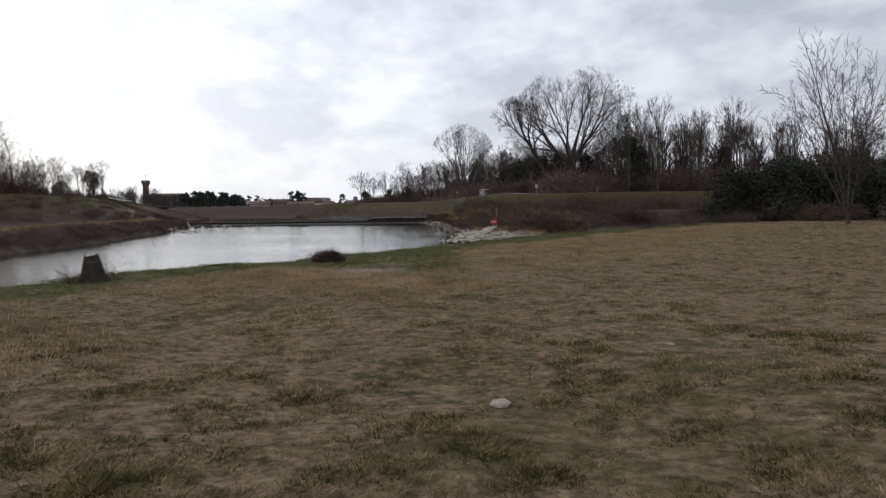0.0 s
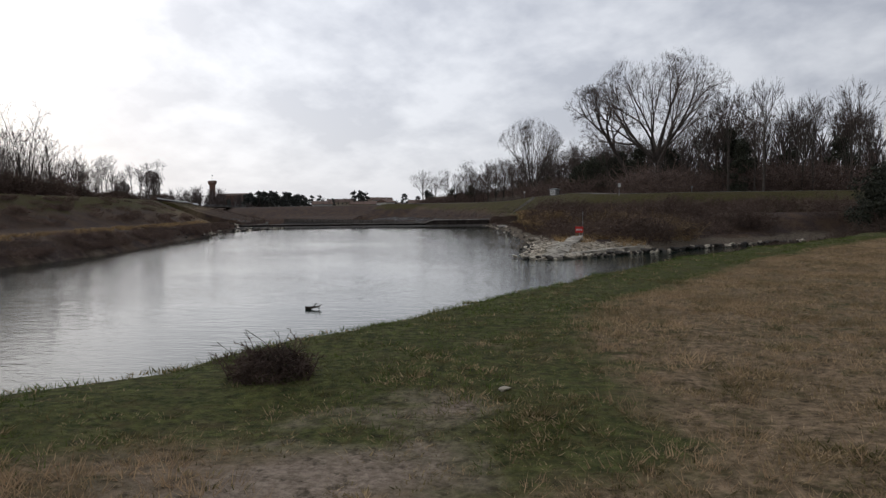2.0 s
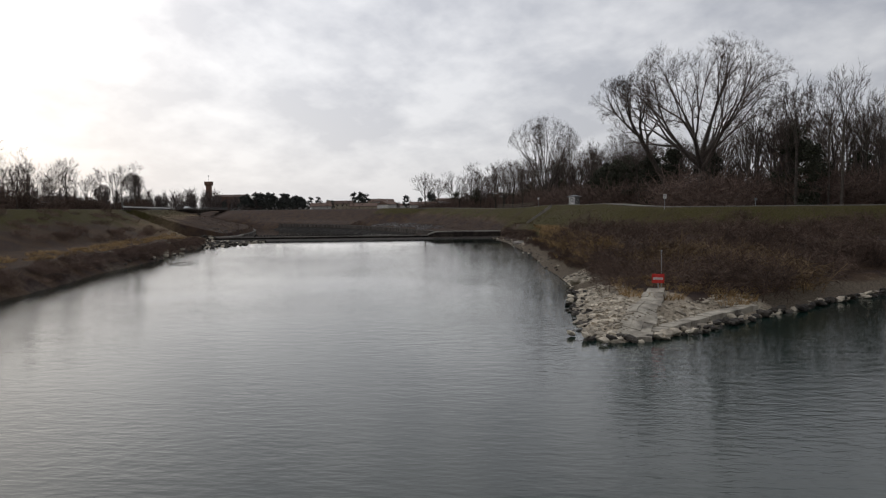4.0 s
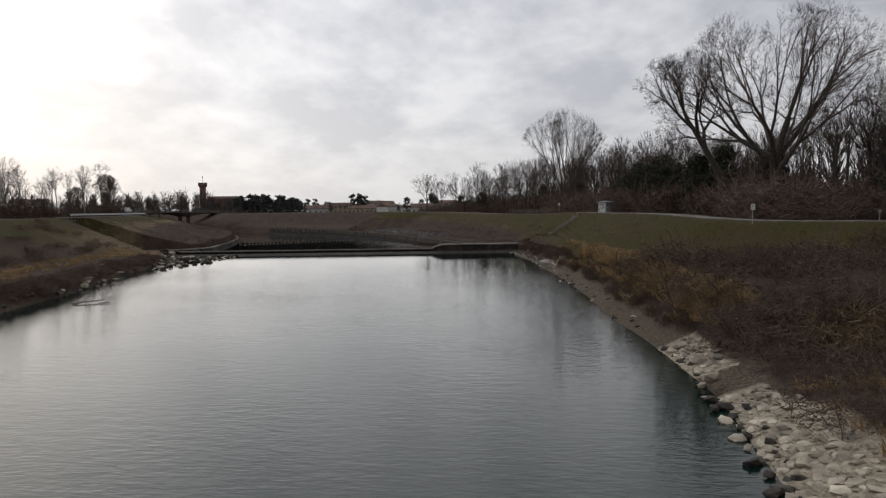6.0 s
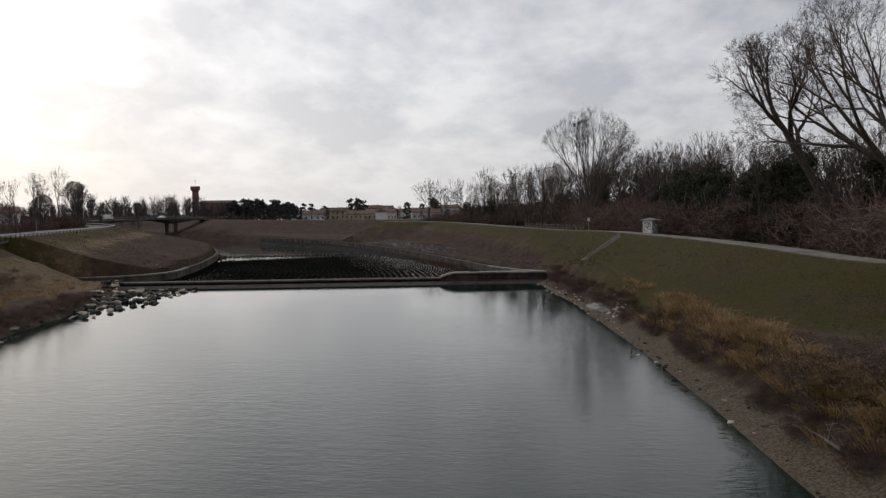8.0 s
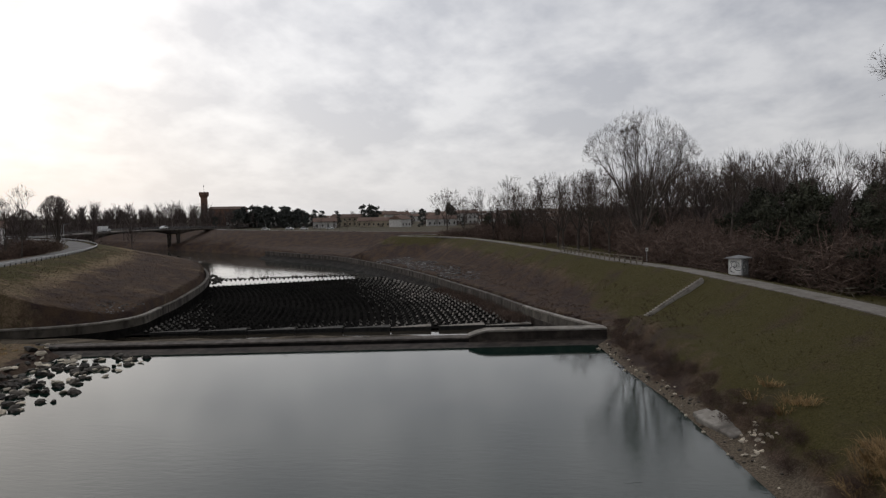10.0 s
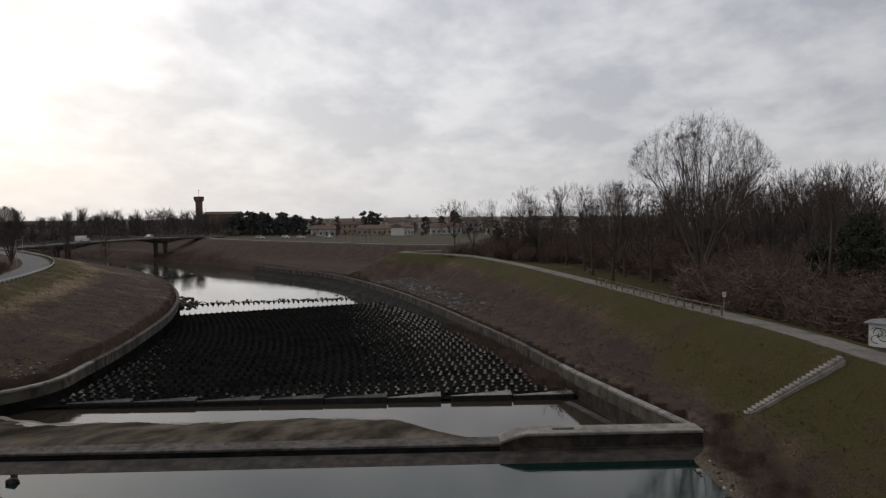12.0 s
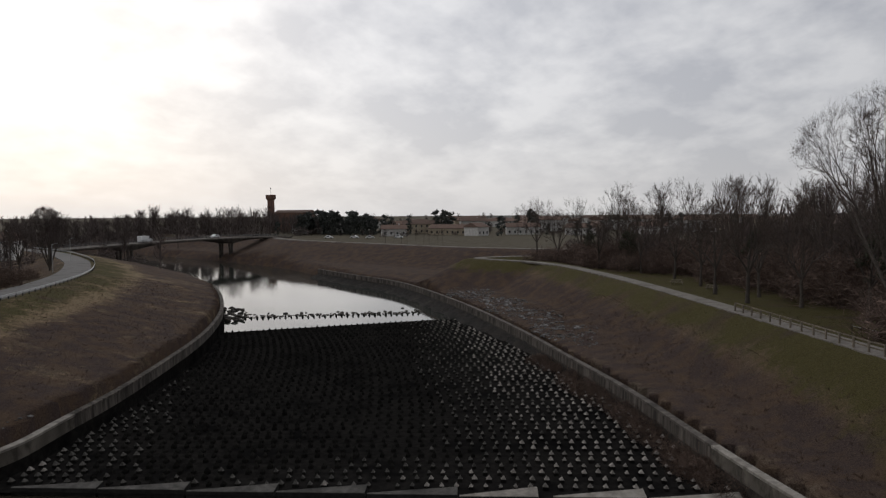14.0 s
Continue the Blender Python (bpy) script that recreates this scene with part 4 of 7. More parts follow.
    for n_, (x, y, z, a, down) in enumerate(spots):
        a, k_ = a + rng.uniform(-0.08, 0.08), rng.randrange(3)
        s = rng.uniform(0.88, 1.14)
        # the flow keeps the middle wet and dark; the sides dry out and get paler lit tops
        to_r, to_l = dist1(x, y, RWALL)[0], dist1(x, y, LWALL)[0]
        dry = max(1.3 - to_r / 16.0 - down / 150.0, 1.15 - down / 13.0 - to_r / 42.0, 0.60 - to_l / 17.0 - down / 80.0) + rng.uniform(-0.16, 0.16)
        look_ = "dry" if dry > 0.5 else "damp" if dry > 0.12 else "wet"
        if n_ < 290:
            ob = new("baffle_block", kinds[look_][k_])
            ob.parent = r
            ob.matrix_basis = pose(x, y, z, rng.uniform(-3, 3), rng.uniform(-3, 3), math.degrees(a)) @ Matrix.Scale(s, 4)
        else:
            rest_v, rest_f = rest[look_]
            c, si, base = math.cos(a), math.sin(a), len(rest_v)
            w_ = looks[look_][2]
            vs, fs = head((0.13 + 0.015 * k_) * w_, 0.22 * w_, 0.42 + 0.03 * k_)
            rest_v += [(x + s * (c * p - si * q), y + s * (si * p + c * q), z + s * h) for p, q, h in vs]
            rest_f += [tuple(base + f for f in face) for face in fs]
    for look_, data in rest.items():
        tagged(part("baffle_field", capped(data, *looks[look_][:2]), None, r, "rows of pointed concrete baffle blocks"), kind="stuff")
    # a narrow ledge along the foot of the right wall, and rubble against it further down
    foot = [Vector((x - 0.9, y, BASIN - 0.25)) for x, y in ((-5.2, 171.6), (-7.4, 180), (-11.0, 187.6))]
    part("foot_ledge", ribbon(foot, [(0.5, -1.0), (0.5, 0.28), (-0.25, 0.3), (-0.3, -1.0)]), M["concrete"], r)
    bank = [p for p, _ in along(smooth_line([(x, y, 0) for x, y in RWALL[3:]], 3), 1.2)]
    vs, fs, m = [], [], 7
    for i, p in enumerate(bank):
        d = (bank[min(i + 1, len(bank) - 1)] - bank[max(i - 1, 0)]).normalized()
        wide = float(toe_width(p.y)) * (1 + 0.18 * math.sin(i * 0.9))
        for j in range(m):
            o = -0.3 - wide * j / (m - 1)
            h = -1.55 - 1.6 * (j / (m - 1)) ** 0.8 + (0.16 * math.sin(i * 2.3 + j * 1.7) if 0 < j < m - 1 else 0)
            vs.append((p.x + d.y * o, p.y - d.x * o, h))
    for i in range(len(bank) - 1):
        for j in range(m - 1):
            q = i * m + j
            fs.append((q, q + m, q + m + 1, q + 1))
    part("wall_toe", (vs, fs), M["dark_rubble"], r, "dark rubble slope at the foot of the wall", smooth=True)
    return r


build_weir()
M["streaked_wall"] = material("lime_streaked_concrete", (0.05, 0.043, 0.035), (0.17, 0.15, 0.123), 1.1, 0.88, 0.5, 12, (0.04, 0.034, 0.028), 0.55, stretch=(1, 1, 0.6))
M["damp_cap"] = material("damp_grey_capping", (0.04, 0.037, 0.033), (0.10, 0.094, 0.085), 1.6, 0.8, 0.4, 12, (0.025, 0.023, 0.02), 0.5)
M["dark_rubble"] = material("dark_wet_rubble", (0.011, 0.01, 0.009), (0.03, 0.026, 0.023), 1.3, 0.95, 1.0, 4, (0.042, 0.034, 0.028), 0.4, bump_dist=0.3)
build_wall("wall_right", RWALL, rwall_top, "weathered concrete river wall with a pale coping", -1, 0.2)
build_wall("wall_left", LWALL, lwall_top, "curved weathered concrete river wall along the berm", 1, 0.45)
build_ramp()


# ---------------------------------------------------------------- roads and the bridge
def lay_strip(name, line, lo, hi, mat, label, lift=0.05, kind="structure"):
    pts = smooth_line([(x, y, 0) for x, y in line], 3)
    pts = [Vector((p.x, p.y, max(ground_z(p.x, p.y), LEVEE - 0.75) + lift)) for p in pts]
    zs = [p.z for p in pts]
    for i, p in enumerate(pts):
        p.z = sum(zs[max(0, i - 2):i + 3]) / len(zs[max(0, i - 2):i + 3])
    ob = part(name, ribbon(pts, [(lo, -0.3), (lo, 0), ((lo + hi) / 2, 0.03), (hi, 0), (hi, -0.3)]), mat)
    return tagged(ob, label, "road", kind=kind)


lay_strip("road_path", CREST_R[1:], -1.2, 1.2, M["gravel_path"], "pale gravel footpath along the levee crest")
lay_strip("road_left", CREST_L[3:15], -5.6, -0.6, M["asphalt"], "narrow pale asphalt road on the embankment")
lay_strip("road_far", CREST_F[:6], -1.6, 1.6, M["gravel_path"], "pale track along the far levee")


def build_bridge():
    b = thing("bridge", (0, 0, 0), "low concrete road bridge with haunched spans over the river", "bridge")
    a, e = Vector((-181, 326, 0)), Vector((-165, 452, 0))
    d = (e - a).normalized()
    side = Vector((d.y, -d.x, 0))
    length = (e - a).length
    piers = (28.0, 83.0)

    def deck_z(s):
        return 5.9 + 0.9 * math.sin(math.pi * s / length)

    def depth(s):
        near = min(abs(s - p) for p in piers)
        return 0.75 + 1.7 * max(0.0, 1 - near / 20.0) ** 2

    verts, faces = [], []
    n = 60
    for i in range(n + 1):
        s = length * i / n
        c, z, h = a + d * s, deck_z(s), depth(s)
        for o, zz in ((-4.6, z), (4.6, z), (4.6, z - 0.45), (3.4, z - h), (-3.4, z - h), (-4.6, z - 0.45)):
            verts.append(c + side * o + Vector((0, 0, zz)))
    for i in range(n):
        for j in range(6):
            p, q = i * 6 + j, i * 6 + (j + 1) % 6
            faces.append((p, p + 6, q + 6, q))
    part("deck", (verts, faces), M["concrete"], b)
    for o in (-4.3, 4.3):
        bm = bmesh.new()
        for i in range(63):
            s = 2.0 * i
            c = a + d * s + side * o + Vector((0, 0, deck_z(s)))
            rod(bm, c, c + Vector((0, 0, 0.95)), 0.05, sides=6)
            if i < 62:
                c2 = a + d * (s + 2) + side * o + Vector((0, 0, deck_z(s + 2)))
                for h in (0.5, 0.95):
                    rod(bm, c + Vector((0, 0, h)), c2 + Vector((0, 0, h)), 0.05, sides=6)
        part("railing", bm, M["grey_steel"], b, "grey steel railing")
    for p in piers:
        bm = bmesh.new()
        c = a + d * p
        top = deck_z(p) - depth(p) + 0.2
        for o in (-2.4, 2.4):
            for lean in (-0.9, 0.9):
                rod(bm, c + side * o + Vector((0, 0, -7)) + d * 0.25 * lean, c + side * o + d * lean + Vector((0, 0, top)), 0.42, 0.5, sides=10)
        box(bm, (-3.2, -1.0, -7), (3.2, 1.0, -2.5), 0.1, Matrix.Translation(c) @ Matrix.Rotation(math.atan2(side.y, side.x), 4, "Z"))
        part("pier", bm, M["concrete"], b, "V-shaped concrete pier")
    return a, d, side, deck_z


BRIDGE = build_bridge()


# ---------------------------------------------------------------- trees
def turned(d, angle, spin):
    """d bent by angle away from itself, about a random turn."""
    d = d.normalized()
    x = d.cross(Vector((0.2, 0.3, 0.93)))
    if x.length < 1e-5:
        x = Vector((1, 0, 0))
    x.normalize()
    y = d.cross(x)
    return (d * math.cos(angle) + (x * math.cos(spin) + y * math.sin(spin)) * math.sin(angle)).normalized()


def grow(limbs, rng, p, d, length, radius, level, top, rise, kids, angle, shrink, thin, main=None):
    """A limb that bends upwards by rise and puts out kids of the next level."""
    segs = (6, 6, 4, 2, 1)[min(level, 4)]
    pts, dirs, radii = [p.copy()], [d.copy()], [radius]
    for i in range(segs):
        d = (d + Vector((rng.uniform(-1, 1), rng.uniform(-1, 1), rng.uniform(-0.6, 0.8))) * (0.09 + 0.03 * level) + Vector((0, 0, rise))).normalized()
        p = p + d * (length / segs)
        pts.append(p), dirs.append(d), radii.append(max(radius * (1 - 0.85 * (i + 1) / segs), thin))
    target = limbs.fine if level >= 2 else (main or limbs.wood)
    limbs.tube(pts, radii, 1 if level >= limbs.flat else (8, 6, 4, 3, 1)[min(level, 4)], target)
    if level >= top:
        return
    n = kids[min(level, len(kids) - 1)]
    spin = rng.uniform(0, 6.28)
    for i in range(n):
        t = 0.2 + 0.8 * (i + rng.random()) / n
        k = min(int(t * segs), segs - 1)
        f = t * segs - k
        q = pts[k].lerp(pts[k + 1], min(f, 1))
        spin += 2.4
        a = angle * rng.uniform(0.65, 1.3)
        sub = length * shrink * rng.uniform(0.7, 1.15) * (1.2 - 0.65 * t)
        grow(limbs, rng, q, turned(dirs[k], a, spin), sub, max(radii[k] * (0.42 if level == 1 else 0.6), thin), level + 1, top, rise, kids, angle, shrink, thin)


def tree_meshes(seed, height, fork, stems, spread, kids, top=4, rise=0.10, angle=0.6, shrink=0.5, radius=0.3, thin=0.012, lean=(0, 0), split=False, girth=0.0, mats=("bark", "twig"), flat=4):
    """A bare tree, scaled to its height: (trunk, crown) meshes, or with its main limbs apart."""
    rng = random.Random(seed)
    limbs = Limbs()
    limbs.flat = flat
    d = Vector((lean[0], lean[1], 1)).normalized()
    p = Vector((0, 0, -0.3))
    pts, radii = [p], [radius * 1.3]
    for i in range(4):
        p = p + d * ((fork + 0.3) / 4) + Vector((rng.uniform(-1, 1), rng.uniform(-1, 1), 0)) * 0.04 * fork / 4
        pts.append(p), radii.append(radius * (1 - 0.06 * i))
    limbs.tube(pts, radii, 10, limbs.wood)
    spin = rng.uniform(0, 6.28)
    mains = []
    for i in range(stems):
        spin += 6.283 / stems * rng.uniform(0.8, 1.2)
        a = spread * (rng.uniform(0.45, 1.1) if i else 0.1)
        q = pts[-1].lerp(pts[-2], rng.uniform(0, 0.95) if i else 0)
        main = ([], []) if split else None
        reach = height - fork
        if girth:                                        # the limbs end on a dome
            reach = 1 / math.sqrt((math.sin(a) / (girth * 1.05)) ** 2 + (math.cos(a) / reach) ** 2)
        grow(limbs, rng, q, turned(d, a, spin), reach * rng.uniform(0.82, 0.98), radius * (0.36 if i else 0.6), 1, top, rise, kids, angle, shrink, thin, main)
        if split:
            mains.append(main)
    k = height / sorted(v.z for v in limbs.fine[0])[int(len(limbs.fine[0]) * 0.997)]
    kr = k
    if girth:
        kr = girth / sorted(math.hypot(v.x, v.y) for v in limbs.fine[0])[int(len(limbs.fine[0]) * 0.985)]
    for verts in [limbs.wood[0], limbs.fine[0]] + [m[0] for m in mains]:
        for v in verts:
            v.x, v.y, v.z = v.x * kr, v.y * kr, v.z * k
    out = [("trunk", mesh_from("trunk", *limbs.wood, M[mats[0]], True)), ("crown", mesh_from("crown", *limbs.fine, M[mats[1]]))]
    return out + [("limb", mesh_from("limb", *m, M[mats[0]], True)) for m in mains]


def leaf_cloud(rng, centres, per, size, squash=0.8):
    """Many small leaves round the given (centre, radius) clumps."""
    verts, faces = [], []
    for c, r in centres:
        for _ in range(per):
            d = Vector((rng.gauss(0, 1), rng.gauss(0, 1), rng.gauss(0, 1) * squash))
            d.normalize()
            p = Vector(c) + Vector((d.x, d.y, d.z * squash)) * r * (0.55 + 0.5 * rng.random() ** 0.6)
            x = Vector((rng.gauss(0, 1), rng.gauss(0, 1), rng.gauss(0, 1))).normalized()
            y = x.cross(d + Vector((0.1, 0.2, 0.3))).normalized()
            s = size * rng.uniform(0.6, 1.4)
            b = len(verts)
            verts += [p - x * s, p + y * s * 0.6, p + x * s, p - y * s * 0.6]
            faces.append((b, b + 1, b + 2, b + 3))
    return verts, faces


def put_tree(meshes, at, name="tree", label="", scale=1.0, turn=0.0, group="", category="tree", tilt=(0, 0), tall=1.0):
    t = new(name)
    tagged(t, label, category, group)
    t.matrix_world = pose(*at, tilt[0], tilt[1], turn) @ Matrix.Diagonal((scale, scale, scale * tall, 1))
    for key, me in meshes:
        ob = new(key, me)
        ob.parent = t
    return t


def evergreen_meshes(seed, height, width, clumps=26, per=150, size=0.16, low=0.0):
    rng = random.Random(seed)
    limbs = Limbs()
    grow(limbs, rng, Vector((0, 0, -0.2)), Vector((0, 0, 1)), height * 0.9, 0.16, 0, 1, 0.1, (9,), 0.8, 0.4, 0.03)
    cs = []
    for _ in range(clumps):
        h = low + (1 - low) * rng.random()
        r = width * 0.5 * math.sqrt(max(0.05, 1 - (h * 1.02) ** 2.2)) * rng.random() ** 0.5
        a = rng.uniform(0, 6.28)
        cs.append(((r * math.cos(a), r * math.sin(a), height * h * 0.92 + 0.2), width * rng.uniform(0.14, 0.24)))
    return [("trunk", mesh_from("trunk", *limbs.wood, M["bark"], True)), ("foliage", mesh_from("foliage", *leaf_cloud(rng, cs, per, size), M["ivy"]))]


def brush_mesh(seed, height, width, stems, blades, mat, thin=0.012, droop=0.0):
    """A thicket: thin forked stems from the ground and a dense tangle of twigs between them."""
    rng = random.Random(seed)
    limbs = Limbs()
    limbs.flat = 3
    for _ in range(stems):
        a, r = rng.uniform(0, 6.28), width * 0.5 * math.sqrt(rng.random())
        p = Vector((r * math.cos(a), r * math.sin(a), -0.15))
        d = Vector((math.cos(a) * rng.uniform(0, 0.8), math.sin(a) * rng.uniform(0, 0.8), 1)).normalized()
        grow(limbs, rng, p, d, height * rng.uniform(0.6, 1.1), 0.018, 2, 4, -0.05, (1, 1, 5, 5), 0.8, 0.5, thin)
    for _ in range(blades):
        a, r = rng.uniform(0, 6.28), width * 0.5 * math.sqrt(rng.random())
        dome = height * (0.35 + 0.65 * math.sqrt(max(0.0, 1 - (2 * r / width) ** 2)))
        z = dome * rng.random() ** 0.8 * 0.8 - 0.1
        p = Vector((r * math.cos(a), r * math.sin(a), z))
        d = Vector((rng.gauss(0, 0.8), rng.gauss(0, 0.8), rng.uniform(-0.2 - droop, 1.0))).normalized()
        limbs.tube([p, p + d * height * rng.uniform(0.18, 0.42)], [thin * rng.uniform(0.7, 1.3)], 1, limbs.fine)
    return [("tangle", mesh_from("tangle", *limbs.fine, mat))]


def scatter(rng, n, region):
    """Seeded random points for which region(x, y) holds, from a box region = (x0, x1, y0, y1, test)."""
    x0, x1, y0, y1, test = region
    out = []
    for _ in range(60 * n):
        if len(out) == n:
            break
        x, y = rng.uniform(x0, x1), rng.uniform(y0, y1)
        if test(x, y):
            out.append((x, y))
    return out


def forked(seed, height, girth, fork, first, depth, radius, spread=0.75, angle=0.38, thin=0.012, lean=(0, 0), split=False, flat=4, lift=0.05, tips=4, bend=0.0, full=0.985, twig="twig"):
    """A bare tree of forking habit: limbs that split again and again into a dome of fine twigs."""
    rng = random.Random(seed)
    limbs = Limbs()
    d0 = Vector((lean[0], lean[1], 1)).normalized()
    p, pts, radii = Vector((0, 0, -0.3)), [Vector((0, 0, -0.3))], [radius * 1.35]
    for i in range(4):
        p = p + d0 * ((fork + 0.3) / 4) + Vector((rng.uniform(-1, 1), rng.uniform(-1, 1), 0)) * 0.02 * fork
        pts.append(p), radii.append(radius * (1 - 0.05 * i))
    limbs.tube(pts, radii, 10, limbs.wood)
    base = pts[-1]
    grow_len = (height - fork) * 0.245

    def split_branch(p, d, r, level, target, length):
        bend = Vector((rng.uniform(-1, 1), rng.uniform(-1, 1), rng.uniform(-0.4, 0.8))) * 0.16 + Vector((0, 0, lift))
        mid = p + d * length * 0.5
        e = (d + bend).normalized()
        q = mid + e * length * 0.5
        r2 = max(r * 0.74, thin)
        fine = level >= flat
        limbs.tube([p, q] if fine else [p, mid, q], [max(r, thin)] if fine else [r, r * 0.87, r2], 1 if fine else (7, 6, 5, 4, 3, 3, 3)[min(level, 6)], target if level <= 1 else limbs.fine)
        if level >= depth:
            spin = rng.uniform(0, 6.28)
            for k in range(tips):
                t = rng.uniform(0.1, 1.0)
                a = p.lerp(q, t)
                g = turned(e, rng.uniform(0.25, 0.75), spin + 2.4 * k)
                limbs.tube([a, a + g * length * rng.uniform(0.5, 0.95)], [thin * 0.8], 1, limbs.fine)
            return
        n = 3 if rng.random() < 0.45 else 2
        spin = rng.uniform(0, 6.28)
        for k in range(n):
            a = angle * rng.uniform(0.6, 1.25) * (0.35 if k == 0 and n == 3 else 1.0)
            split_branch(q, turned(e, a, spin + 6.283 * k / n), max(r2 * (0.8 if n == 2 else 0.7), thin), level + 1, target, length * rng.uniform(0.76, 0.9))
        if level >= 1:                                   # short side shoots
            for k in range(2 if level < depth - 2 else 1):
                g = turned(e, rng.uniform(0.5, 0.9), rng.uniform(0, 6.28))
                a = p.lerp(q, rng.uniform(0.2, 0.9))
                split_branch(a, g, max(r2 * 0.35, thin), max(level + 2, depth - 1), limbs.fine, length * 0.55)

    mains, spin = [], rng.uniform(0, 6.28)
    for i in range(first):
        spin += 6.283 / first * rng.uniform(0.85, 1.15)
        a = spread * (rng.uniform(0.55, 1.0) if i else 0.3 if full < 0.98 else 0.12)
        target = ([], []) if split else limbs.wood
        start = base.lerp(pts[-2], rng.uniform(0, 0.9) if i else 0)
        split_branch(start, turned(d0, a, spin), radius * (0.55 if i else 0.7), 0, target, grow_len * (rng.uniform(0.9, 1.1) if i or full > 0.98 else 0.85))
        if split:
            mains.append(target)
    zs = sorted(v.z for v in limbs.fine[0])
    rs = sorted(math.hypot(v.x - base.x * v.z / height, v.y) for v in limbs.fine[0])
    k, kr = height / zs[int(len(zs) * (0.995 if full > 0.98 else 0.95))], girth / rs[int(len(rs) * full)]
    low = base.z * k * 0.9
    for verts in [limbs.wood[0], limbs.fine[0]] + [m[0] for m in mains]:
        for v in verts:
            v.x, v.y, v.z = v.x * (kr if v.z > 0.6 else 1), v.y * (kr if v.z > 0.6 else 1), v.z * k
            if full < 0.98 and v.z > low:                # the twigs end on a dome
                q = math.sqrt((v.x ** 2 + v.y ** 2) / girth ** 2 + ((v.z - low) / (height - low)) ** 2)
                if q > 0.8:
                    f = (0.8 + 0.4 * (q - 0.8)) / q
                    v.x, v.y, v.z = v.x * f, v.y * f, low + (v.z - low) * f
            v.x += bend * (min(v.z, 13.0) + 0.3 * max(0.0, v.z - 13.0))
    out = [("trunk", mesh_from("trunk", *limbs.wood, M["bark"], True)), ("crown", mesh_from("crown", *limbs.fine, M[twig]))]
    return out + [("limb", mesh_from("limb", *m, M["bark"], True)) for m in mains]


POPLAR = forked(3, 26.0, 15.0, 7.0, 8, 6, 0.62, 1.15, 0.34, 0.02, split=True, flat=4, lift=0.05, full=0.9)
POPLAR_B = forked(8, 25.2, 10.2, 3.2, 8, 6, 0.45, 0.8, 0.28, 0.02, split=True, flat=4, lift=0.05, full=0.92)
LEANER = forked(12, 21.8, 8.0, 10.5, 4, 6, 0.45, 0.8, 0.36, 0.018, split=True, flat=4, lift=0.05, bend=-0.5, full=0.93)
SLIM = [forked(20 + i, 14.5, 3.3, 4.6 + 0.6 * i, 3, 4, 0.19, 0.5, 0.38, 0.024, flat=3, lift=0.05, tips=4) for i in range(5)]
ROUND = [forked(40 + i, 12.0, 5.2, 3.2, 5, 4, 0.22, 0.85, 0.42, 0.021, flat=3, lift=0.02, tips=5) for i in range(3)]
FUZZY = forked(50, 13.0, 3.9, 1.6, 9, 5, 0.3, 0.5, 0.24, 0.03, flat=3, lift=0.06, tips=6, full=0.93, twig="hazed_twig")
MULTI = tree_meshes(60, 14.0, 0.4, 9, 0.5, (4, 13, 8, 8), 4, 0.015, 0.6, 0.40, 0.2, 0.009, split=True, girth=4.6)
BIRCH = [tree_meshes(63 + i, 11.0, 2.0, 4, 0.3, (4, 8, 5, 7), 4, 0.03, 0.75, 0.38, 0.12, 0.014, girth=2.4, flat=3) for i in range(2)]
EVER = [evergreen_meshes(70 + i, 9.0, 4.2, 32, 170, 0.13) for i in range(3)]
SHRUB_E = [evergreen_meshes(80 + i, 4.2, 5.0, 42, 230, 0.095) for i in range(2)]
BRUSH = [brush_mesh(90 + i, 4.0, 5.0, 6, 760, M["woods_brush"], 0.024) for i in range(3)]
BRUSH_L = [brush_mesh(110 + i, 4.0, 5.0, 6, 620, M["brush"], 0.034) for i in range(3)]
LOWBRUSH = [brush_mesh(95 + i, 1.5, 3.0, 7, 760, M["brush"], 0.0125, 0.5) for i in range(3)]
BANKBRUSH = [brush_mesh(105 + i, 1.5, 3.0, 5, 520, M["bank_brush"], 0.018, 0.5) for i in range(3)]
PALEBRUSH = [brush_mesh(98 + i, 1.3, 2.6, 6, 700, M["brush_pale"], 0.011, 0.5) for i in range(2)]

put_tree(POPLAR, (24.3, 143.6, 4.3), "poplar", "huge bare poplar with a broad fan of fine branches", 1.0, 30)
put_tree(LEANER, (22.8, 150, 4.3), "poplar", "bare poplar leaning out over the levee", 1.0, 0)
put_tree(POPLAR_B, (6.3, 214, 4.4), "poplar", "tall bare poplar with a rounded fan crown beside the path", 1.0, 100)
put_tree(MULTI, (28.3, 60.0, ground_z(28.3, 60.0)), "multi_stem_tree", "slender bare tree with many stems on the meadow", 0.97, 0, tilt=(0, -5.5))


def joined_trees(name, rows, kinds, label, category="trees", mat="twig"):
    """Far trees beyond counting, joined into one mesh."""
    vs, fs, base = [], [], 0
    for x, y, z, s, turn, k in rows:
        c, si = math.cos(turn) * s, math.sin(turn) * s
        for _, me in kinds[k]:
            co = np.empty(len(me.vertices) * 3)
            me.vertices.foreach_get("co", co)
            co = co.reshape(-1, 3)
            vs.append(np.stack([x + c * co[:, 0] - si * co[:, 1], y + si * co[:, 0] + c * co[:, 1], z + s * co[:, 2]], 1))
            fs += [tuple(base + i for i in p.vertices) for p in me.polygons]
            base += len(co)
    me = bpy.data.meshes.new(name)
    me.from_pydata(np.concatenate(vs).tolist(), [], fs)
    me.materials.append(M[mat])
    return tagged(new(name, me), label, category, kind="stuff")


